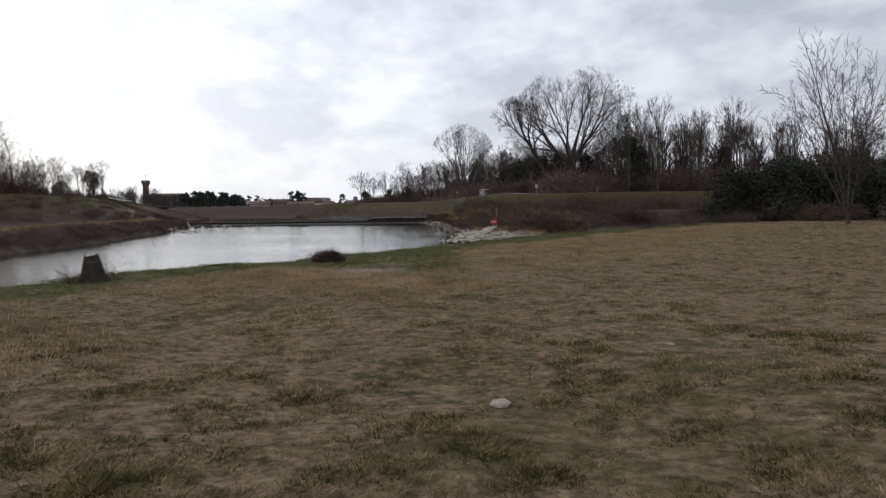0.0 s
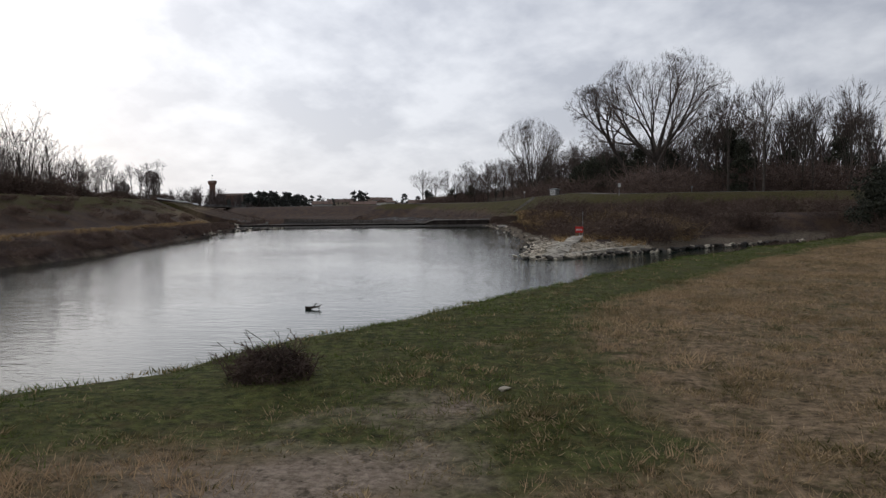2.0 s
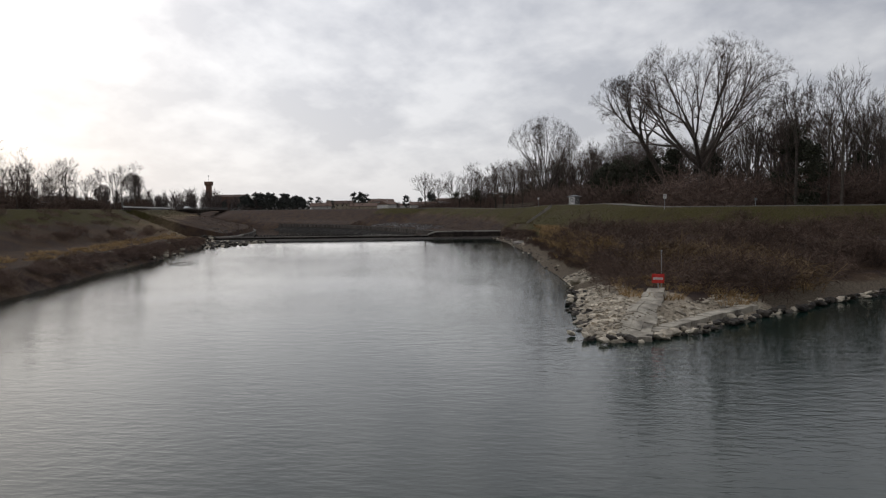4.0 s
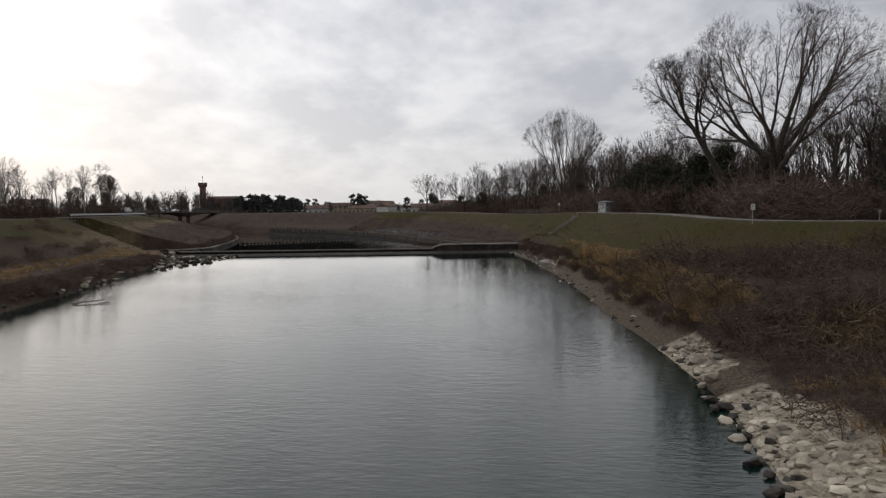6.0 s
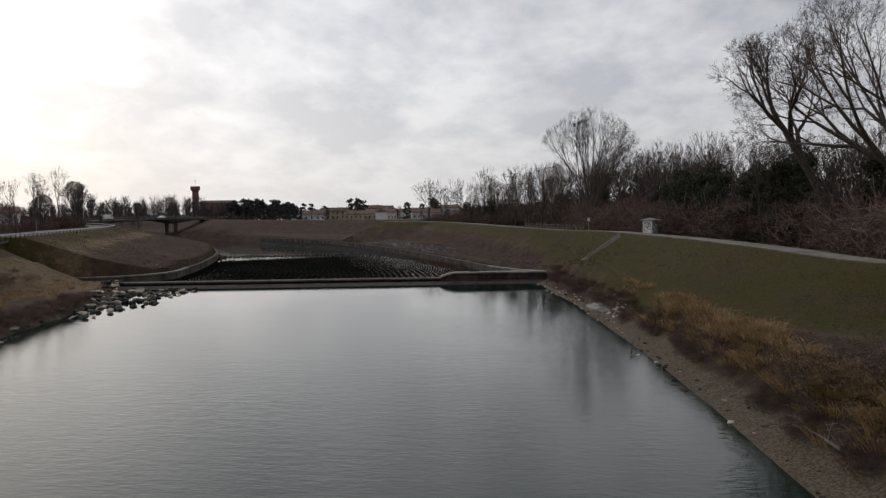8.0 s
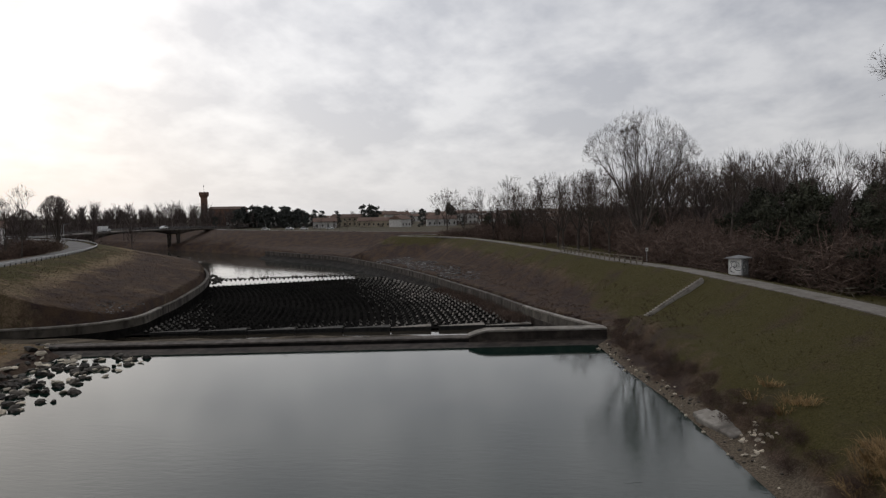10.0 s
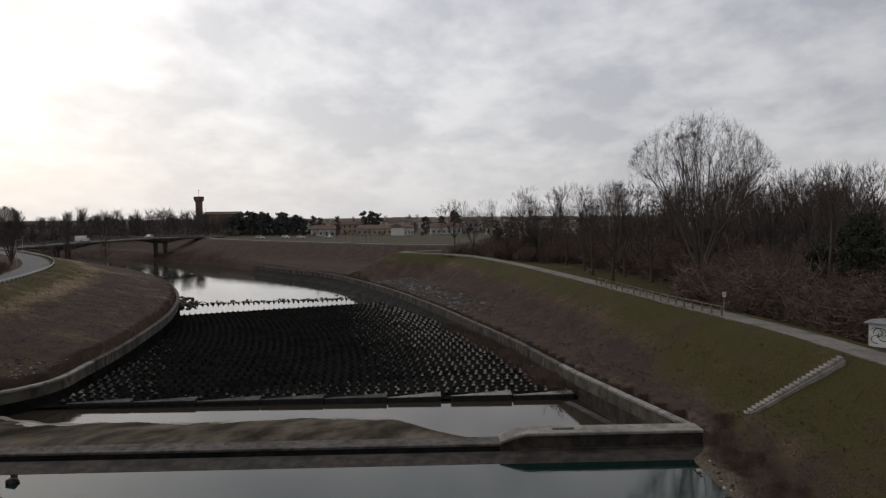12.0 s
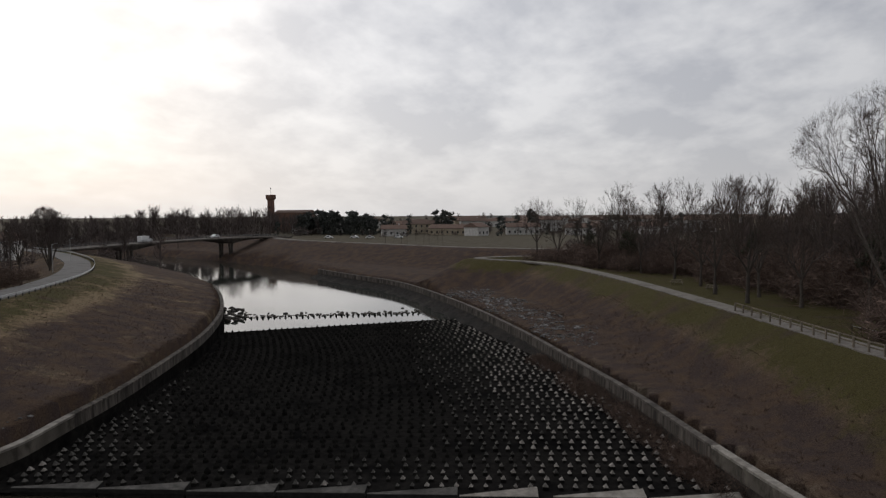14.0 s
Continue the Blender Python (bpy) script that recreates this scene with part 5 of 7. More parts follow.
def far_tree_mesh(seed, height, width):
    """A distant bare tree: a stem and a crown of coarse twigs."""
    rng = random.Random(seed)
    limbs = Limbs()
    limbs.tube([Vector((0, 0, -0.3)), Vector((0, 0, height * 0.5)), Vector((0.2, 0.1, height * 0.8))], [0.25, 0.16, 0.06], 4, limbs.fine)
    for _ in range(95):
        h = rng.uniform(0.22, 0.8)
        a = rng.uniform(0, 6.28)
        lean = rng.uniform(0.15, 0.9)
        d = Vector((math.cos(a) * lean, math.sin(a) * lean, 1)).normalized()
        r = rng.random() * width * 0.35
        p = Vector((math.cos(a) * r, math.sin(a) * r, height * h))
        limbs.tube([p, p + d * min(height * rng.uniform(0.15, 0.3), (height - p.z) / d.z)], [rng.uniform(0.06, 0.14)], 1, limbs.fine)
    return [("crown", mesh_from("crown", *limbs.fine, M["twig"]))]


def plant_woods():
    rng = random.Random(11)
    slim_label, round_label = "slim bare winter tree at the edge of the woods", "bare spreading tree in the park by the path"

    counts, spare = collections.Counter(), {}

    def stand(kinds, x, y, name, label, lo, hi, group, category="tree", lean=4):
        counts[name] += 1
        if counts[name] > 290 and kinds in (BRUSH, LOWBRUSH, BANKBRUSH):
            spare.setdefault(name + "_mass", (kinds, []))[1].append((x, y, ground_z(x, y), rng.uniform(lo, hi), rng.uniform(0, 6.28), rng.randrange(len(kinds))))
            return
        put_tree(rng.choice(kinds), (x, y, ground_z(x, y)), name, label, rng.uniform(lo, hi), rng.uniform(0, 360), group, category, (rng.uniform(-lean, lean), rng.uniform(-lean, lean)))

    def woods(x, y):
        d, s = dist1(x, y, CREST_R)
        return s > 0 and 10 < d < 42 and x > -40 and (x - 25.2) ** 2 + (y - 143.6) ** 2 > 16 and not (206 < y < 290 and d < 21)
    for x, y in scatter(rng, 150, (-38, 62, 124, 318, woods)):
        stand(SLIM, x, y, "bare_tree", slim_label, *((0.6, 0.85) if y < 165 and x < 34 else (0.8, 1.12) if y < 215 else (0.95, 1.3)), "woods by the levee")
    for x, y in [(-3.8, 249.5), (-1.5, 238.9), (-7.0, 273.3), (-4.3, 260.8), (1.5, 247), (-12, 284), (-20, 293), (-29, 303), (-34, 309), (-24, 310), (-15, 302), (4, 236), (8, 226), (6, 252), (2, 266), (-2, 278), (-10, 296)]:
        stand(ROUND, x, y, "bare_tree", round_label, 0.95, 1.25, "park trees by the path")
    for x, y in scatter(rng, 60, (30, 118, 118, 185, lambda x, y: dist1(x, y, CREST_R)[1] > 0 and 7 < dist1(x, y, CREST_R)[0] < 40)):
        stand(SLIM, x, y, "bare_tree", slim_label, 0.9, 1.2, "woods by the levee")
    for x, y, s in [(16.5, 196, 1.0), (17.5, 190, 1.1), (21, 205, 1.2), (30, 160, 1.15), (34, 136, 1.25), (38, 150, 1.0), (-14, 292, 1.0), (-22, 305, 0.9), (12, 236, 1.0), (4, 262, 1.0), (44, 140, 0.9), (24, 178, 1.2), (20, 170, 1.0), (15.5, 184, 1.05), (18.5, 181, 1.25), (22, 190, 1.3), (19, 199, 1.2), (16, 203, 0.9), (24, 201, 1.3), (27, 186, 1.2), (17, 176, 0.85), (21, 163, 1.1), (26, 170, 1.3), (33, 128, 0.95), (50, 136, 1.1)]:
        put_tree(rng.choice(EVER), (x, y, ground_z(x, y)), "ivy_clad_tree", "tree smothered in dark evergreen ivy", s, rng.uniform(0, 360), "ivy trees")

    def under(x, y):
        d, s = dist1(x, y, CREST_R)
        return s > 0 and (5.5 if 180 < y < 214 else 9) < d < 26 and x > -45 and not (214 < y < 285 and d < 20)
    for x, y in scatter(rng, 330, (-38, 110, 118, 315, under)):
        stand(BRUSH, x, y, "thicket", "brown leafless thicket under the trees", 0.9, 1.75, "undergrowth", "shrub")
    for x, y in scatter(rng, 90, (-34, 40, 200, 300, lambda x, y: dist1(x, y, CREST_R)[1] > 0 and 17 < dist1(x, y, CREST_R)[0] < 30)):
        stand(BRUSH, x, y, "thicket", "brown leafless thicket under the trees", 1.2, 2.1, "undergrowth", "shrub")
    for x, y in scatter(rng, 26, (-40, -8, 294, 314, lambda x, y: dist1(x, y, CREST_R)[1] > 0 and dist1(x, y, CREST_R)[0] > 3.5)):
        stand(BRUSH, x, y, "thicket", "brown leafless thicket under the trees", 0.7, 1.3, "undergrowth", "shrub")
    # dark evergreen shrubs at the meadow's far side
    for x, y, s in [(27.8, 79, 1.15), (31.8, 77.5, 1.3), (38, 78, 1.35), (42, 76, 1.4), (47, 78, 1.4), (36, 84, 1.45), (53, 80, 1.4), (30.5, 84, 1.15), (34.8, 78.5, 1.25), (41, 84, 1.6), (46, 68, 1.2), (51, 70, 1.4)]:
        put_tree(rng.choice(SHRUB_E), (x, y, ground_z(x, y)), "evergreen_shrub", "dense dark evergreen shrub beside the meadow", s, rng.uniform(0, 360), "shrubs by the meadow", "shrub")

    # scrub on the spur and the bank
    def spur(x, y):
        d, _ = dist1(x, y, RIGHT)
        c, s = dist1(x, y, CREST_R)
        return d > (1.7 if 84 < y < 88 else 2.2) and s < 0 and c > 5.5 and y > 73.5 and (y > 77.3 or x > 5.6) and not (2.6 < x < 5.6 and y < 77.6)
    for x, y in scatter(rng, 150, (1, 40, 70, 114, spur)):
        stand(LOWBRUSH, x, y, "bramble_patch", "brown leafless bramble on the river bank", 0.9, 1.6, "brambles", "shrub")
    for x, y in scatter(rng, 14, (6, 22, 76, 90, spur)):
        stand(PALEBRUSH, x, y, "reed_clump", "pale dry reeds among brambles on the spur", 1.0, 1.9, "reeds", "shrub")

    def bank(x, y):
        if inside(np.array([x]), np.array([y]), POOL)[0] or inside(np.array([x]), np.array([y]), CHANNEL)[0]:
            return False
        d, _ = dist1(x, y, RIGHT + RWALL)
        c, s = dist1(x, y, CREST_R)
        return s < 0 and 1.5 < d < 2.5 and c > 5
    for x, y in scatter(rng, 150, (-12, 12, 94, 172, bank)):
        stand(LOWBRUSH, x, y, "bramble_patch", "brown leafless bramble on the river bank", 0.3, 0.5, "brambles", "shrub")

    def ramp_edge(x, y):
        return 0.9 < dist1(x, y, RWALL)[0] < 2.2 and inside(np.array([x]), np.array([y]), CHANNEL)[0]
    for x, y in scatter(rng, 44, (-30, -11, 190, 232, ramp_edge)):
        put_tree(rng.choice(LOWBRUSH), (x, y, ramp_z(max(0.0, (Vector((x, y, 0)) - RAMP_MID).dot(Vector((-0.2, 0.98, 0)))))), "bramble_patch", "dead weeds against the river wall", rng.uniform(0.5, 1.15), rng.uniform(0, 360), "weeds along the wall", "shrub")

    # left: trees beyond the embankment road, scrub on its slope
    def leftside(x, y):
        d, s = dist1(x, y, CREST_L)
        return s < 0 and 7 < d < 34
    for x, y in scatter(rng, 50, (-118, -62, 70, 240, leftside)):
        stand(SLIM, x, y, "bare_tree", "slim bare winter tree beyond the embankment road", 0.55, 0.9, "trees by the left road")
    for x, y in scatter(rng, 74, (-104, -58, 58, 150, leftside)):
        stand(BIRCH, x, y, "bare_tree", "thin bare birch beyond the embankment", 0.85, 1.35, "trees by the left road")
    for x, y in scatter(rng, 44, (-100, -64, 104, 172, lambda x, y: leftside(x, y) and dist1(x, y, CREST_L)[0] < 18)):
        stand(BIRCH, x, y, "bare_tree", "thin bare birch beyond the embankment", 0.6, 0.95, "trees by the left road")
    for x, y in scatter(rng, 60, (-104, -58, 58, 150, lambda x, y: leftside(x, y) and dist1(x, y, CREST_L)[0] < 16)):
        stand(BRUSH_L, x, y, "road_thicket", "tall brown leafless thicket beyond the road", 0.9, 1.35, "undergrowth", "shrub")
    for x, y in scatter(rng, 170, (-118, -58, 70, 245, lambda x, y: leftside(x, y) and dist1(x, y, CREST_L)[0] < 20)):
        stand(BRUSH_L, x, y, "road_thicket", "brown leafless thicket beyond the road", 0.45, 0.95, "undergrowth", "shrub")

    def leftslope(x, y):
        d, s = dist1(x, y, CREST_L)
        return s > 0 and 1.5 < d < 11 and y < 152
    for x, y in scatter(rng, 130, (-75, -40, 62, 160, leftslope)):
        stand(BANKBRUSH, x, y, "bank_scrub", "brown scrub on the road embankment", 0.35, 0.75, "embankment scrub", "shrub")
    def left_front(x, y):
        d, _ = dist1(x, y, LEFT)
        return 0.3 < d < 1.7 and not inside(np.array([x]), np.array([y]), POOL)[0]
    for x, y in scatter(rng, 290, (-62, -26, 42, 150, left_front)):
        stand(BANKBRUSH, x, y, "bank_scrub", "brown scrub on the low river bank", 0.28, 0.55, "scrub on the low bank", "shrub")
    put_tree(FUZZY, (-122.6, 259, 4.4), "upright_poplar", "bare upright poplar beside the road", 1.15, 0)
    put_tree(FUZZY, (-140, 270, 4.3), "upright_poplar", "bare upright poplar beside the road", 0.9, 120)

    # far belts of trees, past counting
    low_slim = [far_tree_mesh(120 + i, 13.0, 3.6 + 0.4 * i) for i in range(4)]
    low_brush = [brush_mesh(130 + i, 5.0, 8.0, 0, 120, M["twig"], 0.15) for i in range(2)]
    kinds = low_slim + low_brush
    rows = []

    def belt(n, region, lo, hi, brush=0.4):
        for x, y in scatter(rng, n, region):
            k = rng.randrange(4) if rng.random() > brush else 4 + rng.randrange(2)
            rows.append((x, y, ground_z(x, y), rng.uniform(lo, hi), rng.uniform(0, 6.28), k))
    def belt_line(n, p, q, depth, lo, hi, brush=0.35):
        for _ in range(n):
            t = rng.random()
            x, y = p[0] + (q[0] - p[0]) * t + rng.gauss(0, depth), p[1] + (q[1] - p[1]) * t + rng.gauss(0, depth)
            if inside(np.array([x]), np.array([y]), CHANNEL)[0] or (dist1(x, y, CREST_L)[0] < 9 and y < 400):
                continue
            k = rng.randrange(4) if rng.random() > brush else 4 + rng.randrange(2)
            rows.append((x, y, ground_z(x, y), rng.uniform(lo, hi), rng.uniform(0, 6.28), k))
    belt_line(160, (-240, 335), (-480, 440), 14, 0.95, 1.35)
    belt_line(190, (-360, 470), (-185, 560), 16, 0.85, 1.15)
    belt_line(240, (-230, 610), (230, 600), 48, 0.25, 0.6, 0.65)
    belt_line(46, (-180, 512), (-10, 560), 16, 0.25, 0.6, 0.7)
    belt_line(70, (20, 520), (260, 470), 22, 0.4, 0.8, 0.5)
    belt_line(420, (-1100, 940), (800, 920), 40, 0.6, 1.15, 0.6)
    belt_line(120, (-300, 700), (500, 720), 40, 0.3, 0.75, 0.6)
    belt(170, (20, 160, 190, 420, lambda x, y: dist1(x, y, CREST_R)[1] > 0 and dist1(x, y, CREST_R)[0] > 42), 0.6, 0.95, 0.5)
    belt(120, (-30, 130, 335, 440, lambda x, y: y > 352), 0.5, 0.9, 0.6)
    belt_line(160, (-115, 90), (-170, 330), 12, 0.5, 0.85, 0.5)
    # the depth of the woods behind the levee trees
    belt(300, (10, 130, 118, 330, lambda x, y: dist1(x, y, CREST_R)[1] > 0 and 20 < dist1(x, y, CREST_R)[0] < 60), 0.75, 1.15, 0.4)
    belt(150, (-45, 40, 285, 345, lambda x, y: dist1(x, y, CREST_R)[1] > 0 and dist1(x, y, CREST_R)[0] > 14), 0.5, 0.9, 0.5)
    belt_line(330, (-520, 440), (-205, 500), 20, 1.0, 1.4, 0.45)
    belt_line(90, (-300, 560), (-190, 590), 22, 0.6, 1.0, 0.5)
    belt_line(50, (-130, 610), (260, 580), 40, 0.3, 0.7, 0.6)
    belt_line(260, (-700, 860), (700, 820), 60, 0.45, 0.95, 0.6)
    # paler twig colour here carries the aerial haze
    joined_trees("far_trees", rows, kinds, "belts of distant bare trees and scrub on the plain", mat="hazed_twig")
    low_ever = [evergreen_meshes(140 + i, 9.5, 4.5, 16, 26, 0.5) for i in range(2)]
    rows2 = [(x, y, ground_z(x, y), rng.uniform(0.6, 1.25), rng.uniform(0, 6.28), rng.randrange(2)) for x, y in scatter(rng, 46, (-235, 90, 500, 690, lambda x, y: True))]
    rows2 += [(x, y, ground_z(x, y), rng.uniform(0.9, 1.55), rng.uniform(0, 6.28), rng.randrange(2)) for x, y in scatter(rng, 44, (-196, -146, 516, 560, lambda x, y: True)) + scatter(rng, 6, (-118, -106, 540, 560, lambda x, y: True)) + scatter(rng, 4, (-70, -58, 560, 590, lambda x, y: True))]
    # leaf colour already includes the haze between here and the village
    joined_trees("far_evergreens", rows2, low_ever, "dark evergreens among the distant houses", mat="hazed_ivy")
    for k in range(9):
        x, y = -98 + 2.6 * k + rng.uniform(-0.6, 0.6), 397 + 0.9 * k + rng.uniform(-1, 1)
        stand(SLIM, x, y, "young_tree", "slender young bare tree planted on the far grass", 0.36, 0.46, "row of young trees", lean=2)
    for name, (kinds_, rows_) in spare.items():
        joined_trees(name, rows_, kinds_, "tangled brown leafless undergrowth", "shrubs", "brush" if "bramble" in name else "woods_brush")


plant_woods()

# ---------------------------------------------------------------- village and tower
def build_house(name, x, y, w, d, h, turn, wall, label, group, floors=2):
    z = ground_z(x, y)
    t = thing(name, (x, y, z), label, "house", group, turn=turn)
    part("wall", boxed((-w / 2, -d / 2, -0.5), (w / 2, d / 2, h), 0.03), wall, t)
    rise = d * 0.22
    o = 0.5
    vs = [(-w / 2 - o, -d / 2 - o, h - 0.1), (w / 2 + o, -d / 2 - o, h - 0.1), (w / 2 + o, d / 2 + o, h - 0.1), (-w / 2 - o, d / 2 + o, h - 0.1), (-w / 2 - o, 0, h + rise), (w / 2 + o, 0, h + rise)]
    vs += [(a, b, c + 0.18) for a, b, c in vs]
    fs = [(6, 7, 11, 10), (8, 9, 10, 11), (0, 1, 7, 6), (2, 3, 9, 8), (1, 2, 8, 11, 7), (3, 0, 6, 10, 9), (0, 3, 2, 1)]
    roof = part("roof", (vs, fs), M["roof"], t)
    part("chimney", boxed((w * 0.2, d * 0.1, h), (w * 0.2 + 0.6, d * 0.1 + 0.6, h + rise + 0.7), 0.03), wall, roof)
    n = max(2, int(w / 3))
    for f in range(floors):
        for i in range(n):
            cx, cz = -w / 2 + w * (i + 0.5) / n, 1.6 + f * 2.9
            if cz + 0.8 < h:
                win = part("window", boxed((cx - 0.45, -d / 2 - 0.03, cz - 0.65), (cx + 0.45, -d / 2 + 0.1, cz + 0.65)), M["glass"], t)
                part("sill", boxed((cx - 0.55, -d / 2 - 0.14, cz - 0.75), (cx + 0.55, -d / 2 - 0.02, cz - 0.67)), M["plaster_b"], win)
    return t


def build_village():
    rng = random.Random(21)
    spots = []
    tries = 0
    while len(spots) < 78 and tries < 4000:
        tries += 1
        x, y = rng.uniform(-215, 170), rng.uniform(540, 860)
        if all((x - a) ** 2 + (y - b) ** 2 > 500 for a, b in spots):
            spots.append((x, y))
    for x, y in spots:
        wall, what = rng.choice([(M["plaster_a"], "ochre plastered"), (M["plaster_b"], "pale plastered"), (M["plaster_b"], "pale plastered")])
        build_house("village_house", x, y, rng.uniform(10, 20), rng.uniform(8, 11), rng.uniform(4.5, 7.5), rng.uniform(-25, 25) + (90 if rng.random() < 0.3 else 0), wall, what + " village house with a tiled roof", "village houses")
    # long low farm buildings in front of the village
    for x, y, w, h, tn in [(-128, 508, 13, 3.8, 20), (-100, 528, 24, 3.6, -5), (-84, 514, 9, 4.6, 60), (-62, 536, 18, 4.2, 12), (-30, 524, 14, 4.0, -14), (6, 540, 18, 4.4, 6)]:
        build_house("farm_building", x, y, w, 9.5, h, tn, M[rng.choice(["plaster_a", "plaster_b"])], "long low farm building with a brown tiled roof", "farm buildings", 1 if h < 5.5 else 2)
    for x, y, w in [(-60, 980, 60), (40, 1020, 80), (150, 960, 50), (-150, 1010, 45)]:
        z = ground_z(x, y)
        t = thing("industrial_hall", (x, y, z), "long pale industrial hall on the horizon", "hall", "halls")
        part("wall", boxed((-w / 2, -12, -0.5), (w / 2, 12, 8.5), 0.05), M["plaster_b"], t)
        part("roof", boxed((-w / 2 - 0.3, -12.3, 8.5), (w / 2 + 0.3, 12.3, 9.1), 0.05), M["plaster_b"], t)
    for x, y in [(52, 215), (40, 250), (28, 290), (70, 265)]:
        build_house("park_house", x + 22, y, 16, 9, 5.2, 80, M["plaster_b"], "pale house glimpsed through the trees", "houses behind the woods")
    build_house("white_house", -176, 300, 11, 9, 5.5, 30, M["white_paint"], "white two-storey house beyond the road", "")
    build_house("white_house", -125, 180, 12, 9, 4.5, 60, M["white_paint"], "low white house behind the embankment trees", "")


def build_tower():
    t = thing("castle_tower", (-254.3, 620, ground_z(-254, 620)), "brick castle tower with a flared battlement and flagpole", "tower")
    b = 22.5
    part("shaft", boxed((-1.9, -1.9, -0.5), (1.9, 1.9, b), 0.1), M["brick"], t)
    bm = bmesh.new()
    r = bmesh.ops.create_cone(bm, cap_ends=True, segments=4, radius1=2.7, radius2=3.9, depth=1.6, matrix=Matrix.Translation((0, 0, b + 0.6)) @ Matrix.Rotation(math.pi / 4, 4, "Z"))
    part("corbel", bm, M["brick"], t)
    part("parapet", boxed((-2.75, -2.75, b + 1.4), (2.75, 2.75, b + 2.6), 0.05), M["brick"], t)
    for i in range(4):
        for sx, sy in ((-2.35 + 1.567 * i, -2.45), (-2.35 + 1.567 * i, 2.45), (-2.45, -0.783 + 1.567 * (i % 2)), (2.45, -0.783 + 1.567 * (i % 2))):
            if abs(sy) > 2.4 or i < 2:
                part("merlon", boxed((sx - 0.36, sy - 0.28, b + 2.6), (sx + 0.36, sy + 0.28, b + 3.9), 0.04), M["brick"], t)
    part("flagpole", rod(bmesh.new(), (0, 0, b + 2.6), (0, 0, b + 8.2), 0.12, 0.08), M["steel"], t)
    part("lantern", rod(bmesh.new(), (0, 0, b + 8.0), (0, 0, b + 9.0), 0.45, 0.3, 8), M["grey_plaster"], t)
    for z in (9.5, 16.5):
        part("window", boxed((-0.4, -2.0, z), (0.4, -1.85, z + 1.6)), M["glass"], t)
    c = thing("castle", (-238, 624, ground_z(-238, 624)), "long brick castle wing beside its tower", "castle")
    part("wall", boxed((-12.5, -6, -0.5), (14, 6, 13.4), 0.1), M["brick"], c)
    vs = [(-13, -6.6, 13.3), (14.5, -6.6, 13.3), (14.5, 6.6, 13.3), (-13, 6.6, 13.3), (-13, 0, 15.2), (14.5, 0, 15.2)]
    part("roof", (vs, [(0, 1, 5, 4), (2, 3, 4, 5), (1, 2, 5), (3, 0, 4), (3, 2, 1, 0)]), M["roof"], c)
    for i in range(6):
        part("window", boxed((-10.5 + 4.2 * i, -6.08, 5.5), (-9.5 + 4.2 * i, -5.9, 7.3)), M["glass"], c)


build_village()
build_tower()

# ---------------------------------------------------------------- things by the path
def build_kiosk():
    x, y = 9.5, 175.4
    z = LEVEE - 0.15
    k = thing("hut", (x, y, z), "small square pumping hut with graffiti and a flat hipped roof", "hut", turn=52)
    w, h = 0.72, 1.68
    for i, mat in enumerate(("grey_plaster", "grey_plaster", "grey_plaster", "white_paint")):
        m = Matrix.Rotation(math.pi / 2 * i, 4, "Z")
        wall = part("wall", boxed((-w, -w, -0.4), (w - 0.14, -w + 0.14, h), 0.01, m), M[mat], k, "white-painted wall" if i == 3 else "")
        if i in (0, 3):
            bm = bmesh.new()
            rng = random.Random(31 + i)
            for j in range(4):                          # looping spray strokes
                cx, cz, r = rng.uniform(-0.5, 0.4), rng.uniform(0.5, 1.45), rng.uniform(0.15, 0.34)
                a0, n = rng.uniform(0, 6.28), 14
                ring = []
                for t in range(n):
                    a = a0 + 4.4 * t / n
                    px, pz = cx + r * math.cos(a) * 1.2, cz + r * math.sin(a)
                    ring.append((bm.verts.new(m @ Vector((px, -w - 0.006, pz))), bm.verts.new(m @ Vector((px * 1.0 + 0.05 * math.cos(a), -w - 0.006, pz + 0.06 * math.sin(a))))))
                for (a1, b1), (a2, b2) in zip(ring, ring[1:]):
                    bm.faces.new((a1, a2, b2, b1))
            part("graffiti", bm, M["graffiti"] if i == 3 else M["white_paint"], wall, "sprayed scrawl")
    o = w + 0.28
    vs = [(-o, -o, h), (o, -o, h), (o, o, h), (-o, o, h), (-o, -o, h + 0.08), (o, -o, h + 0.08), (o, o, h + 0.08), (-o, o, h + 0.08), (0, 0, h + 0.36)]
    part("roof", (vs, [(0, 3, 2, 1), (0, 1, 5, 4), (1, 2, 6, 5), (2, 3, 7, 6), (3, 0, 4, 7), (4, 5, 8), (5, 6, 8), (6, 7, 8), (7, 4, 8)]), M["grey_plaster"], k)
    part("plinth", boxed((-w - 0.1, -w - 0.1, -0.5), (w + 0.1, w + 0.1, 0.06), 0.02), M["concrete"], k)


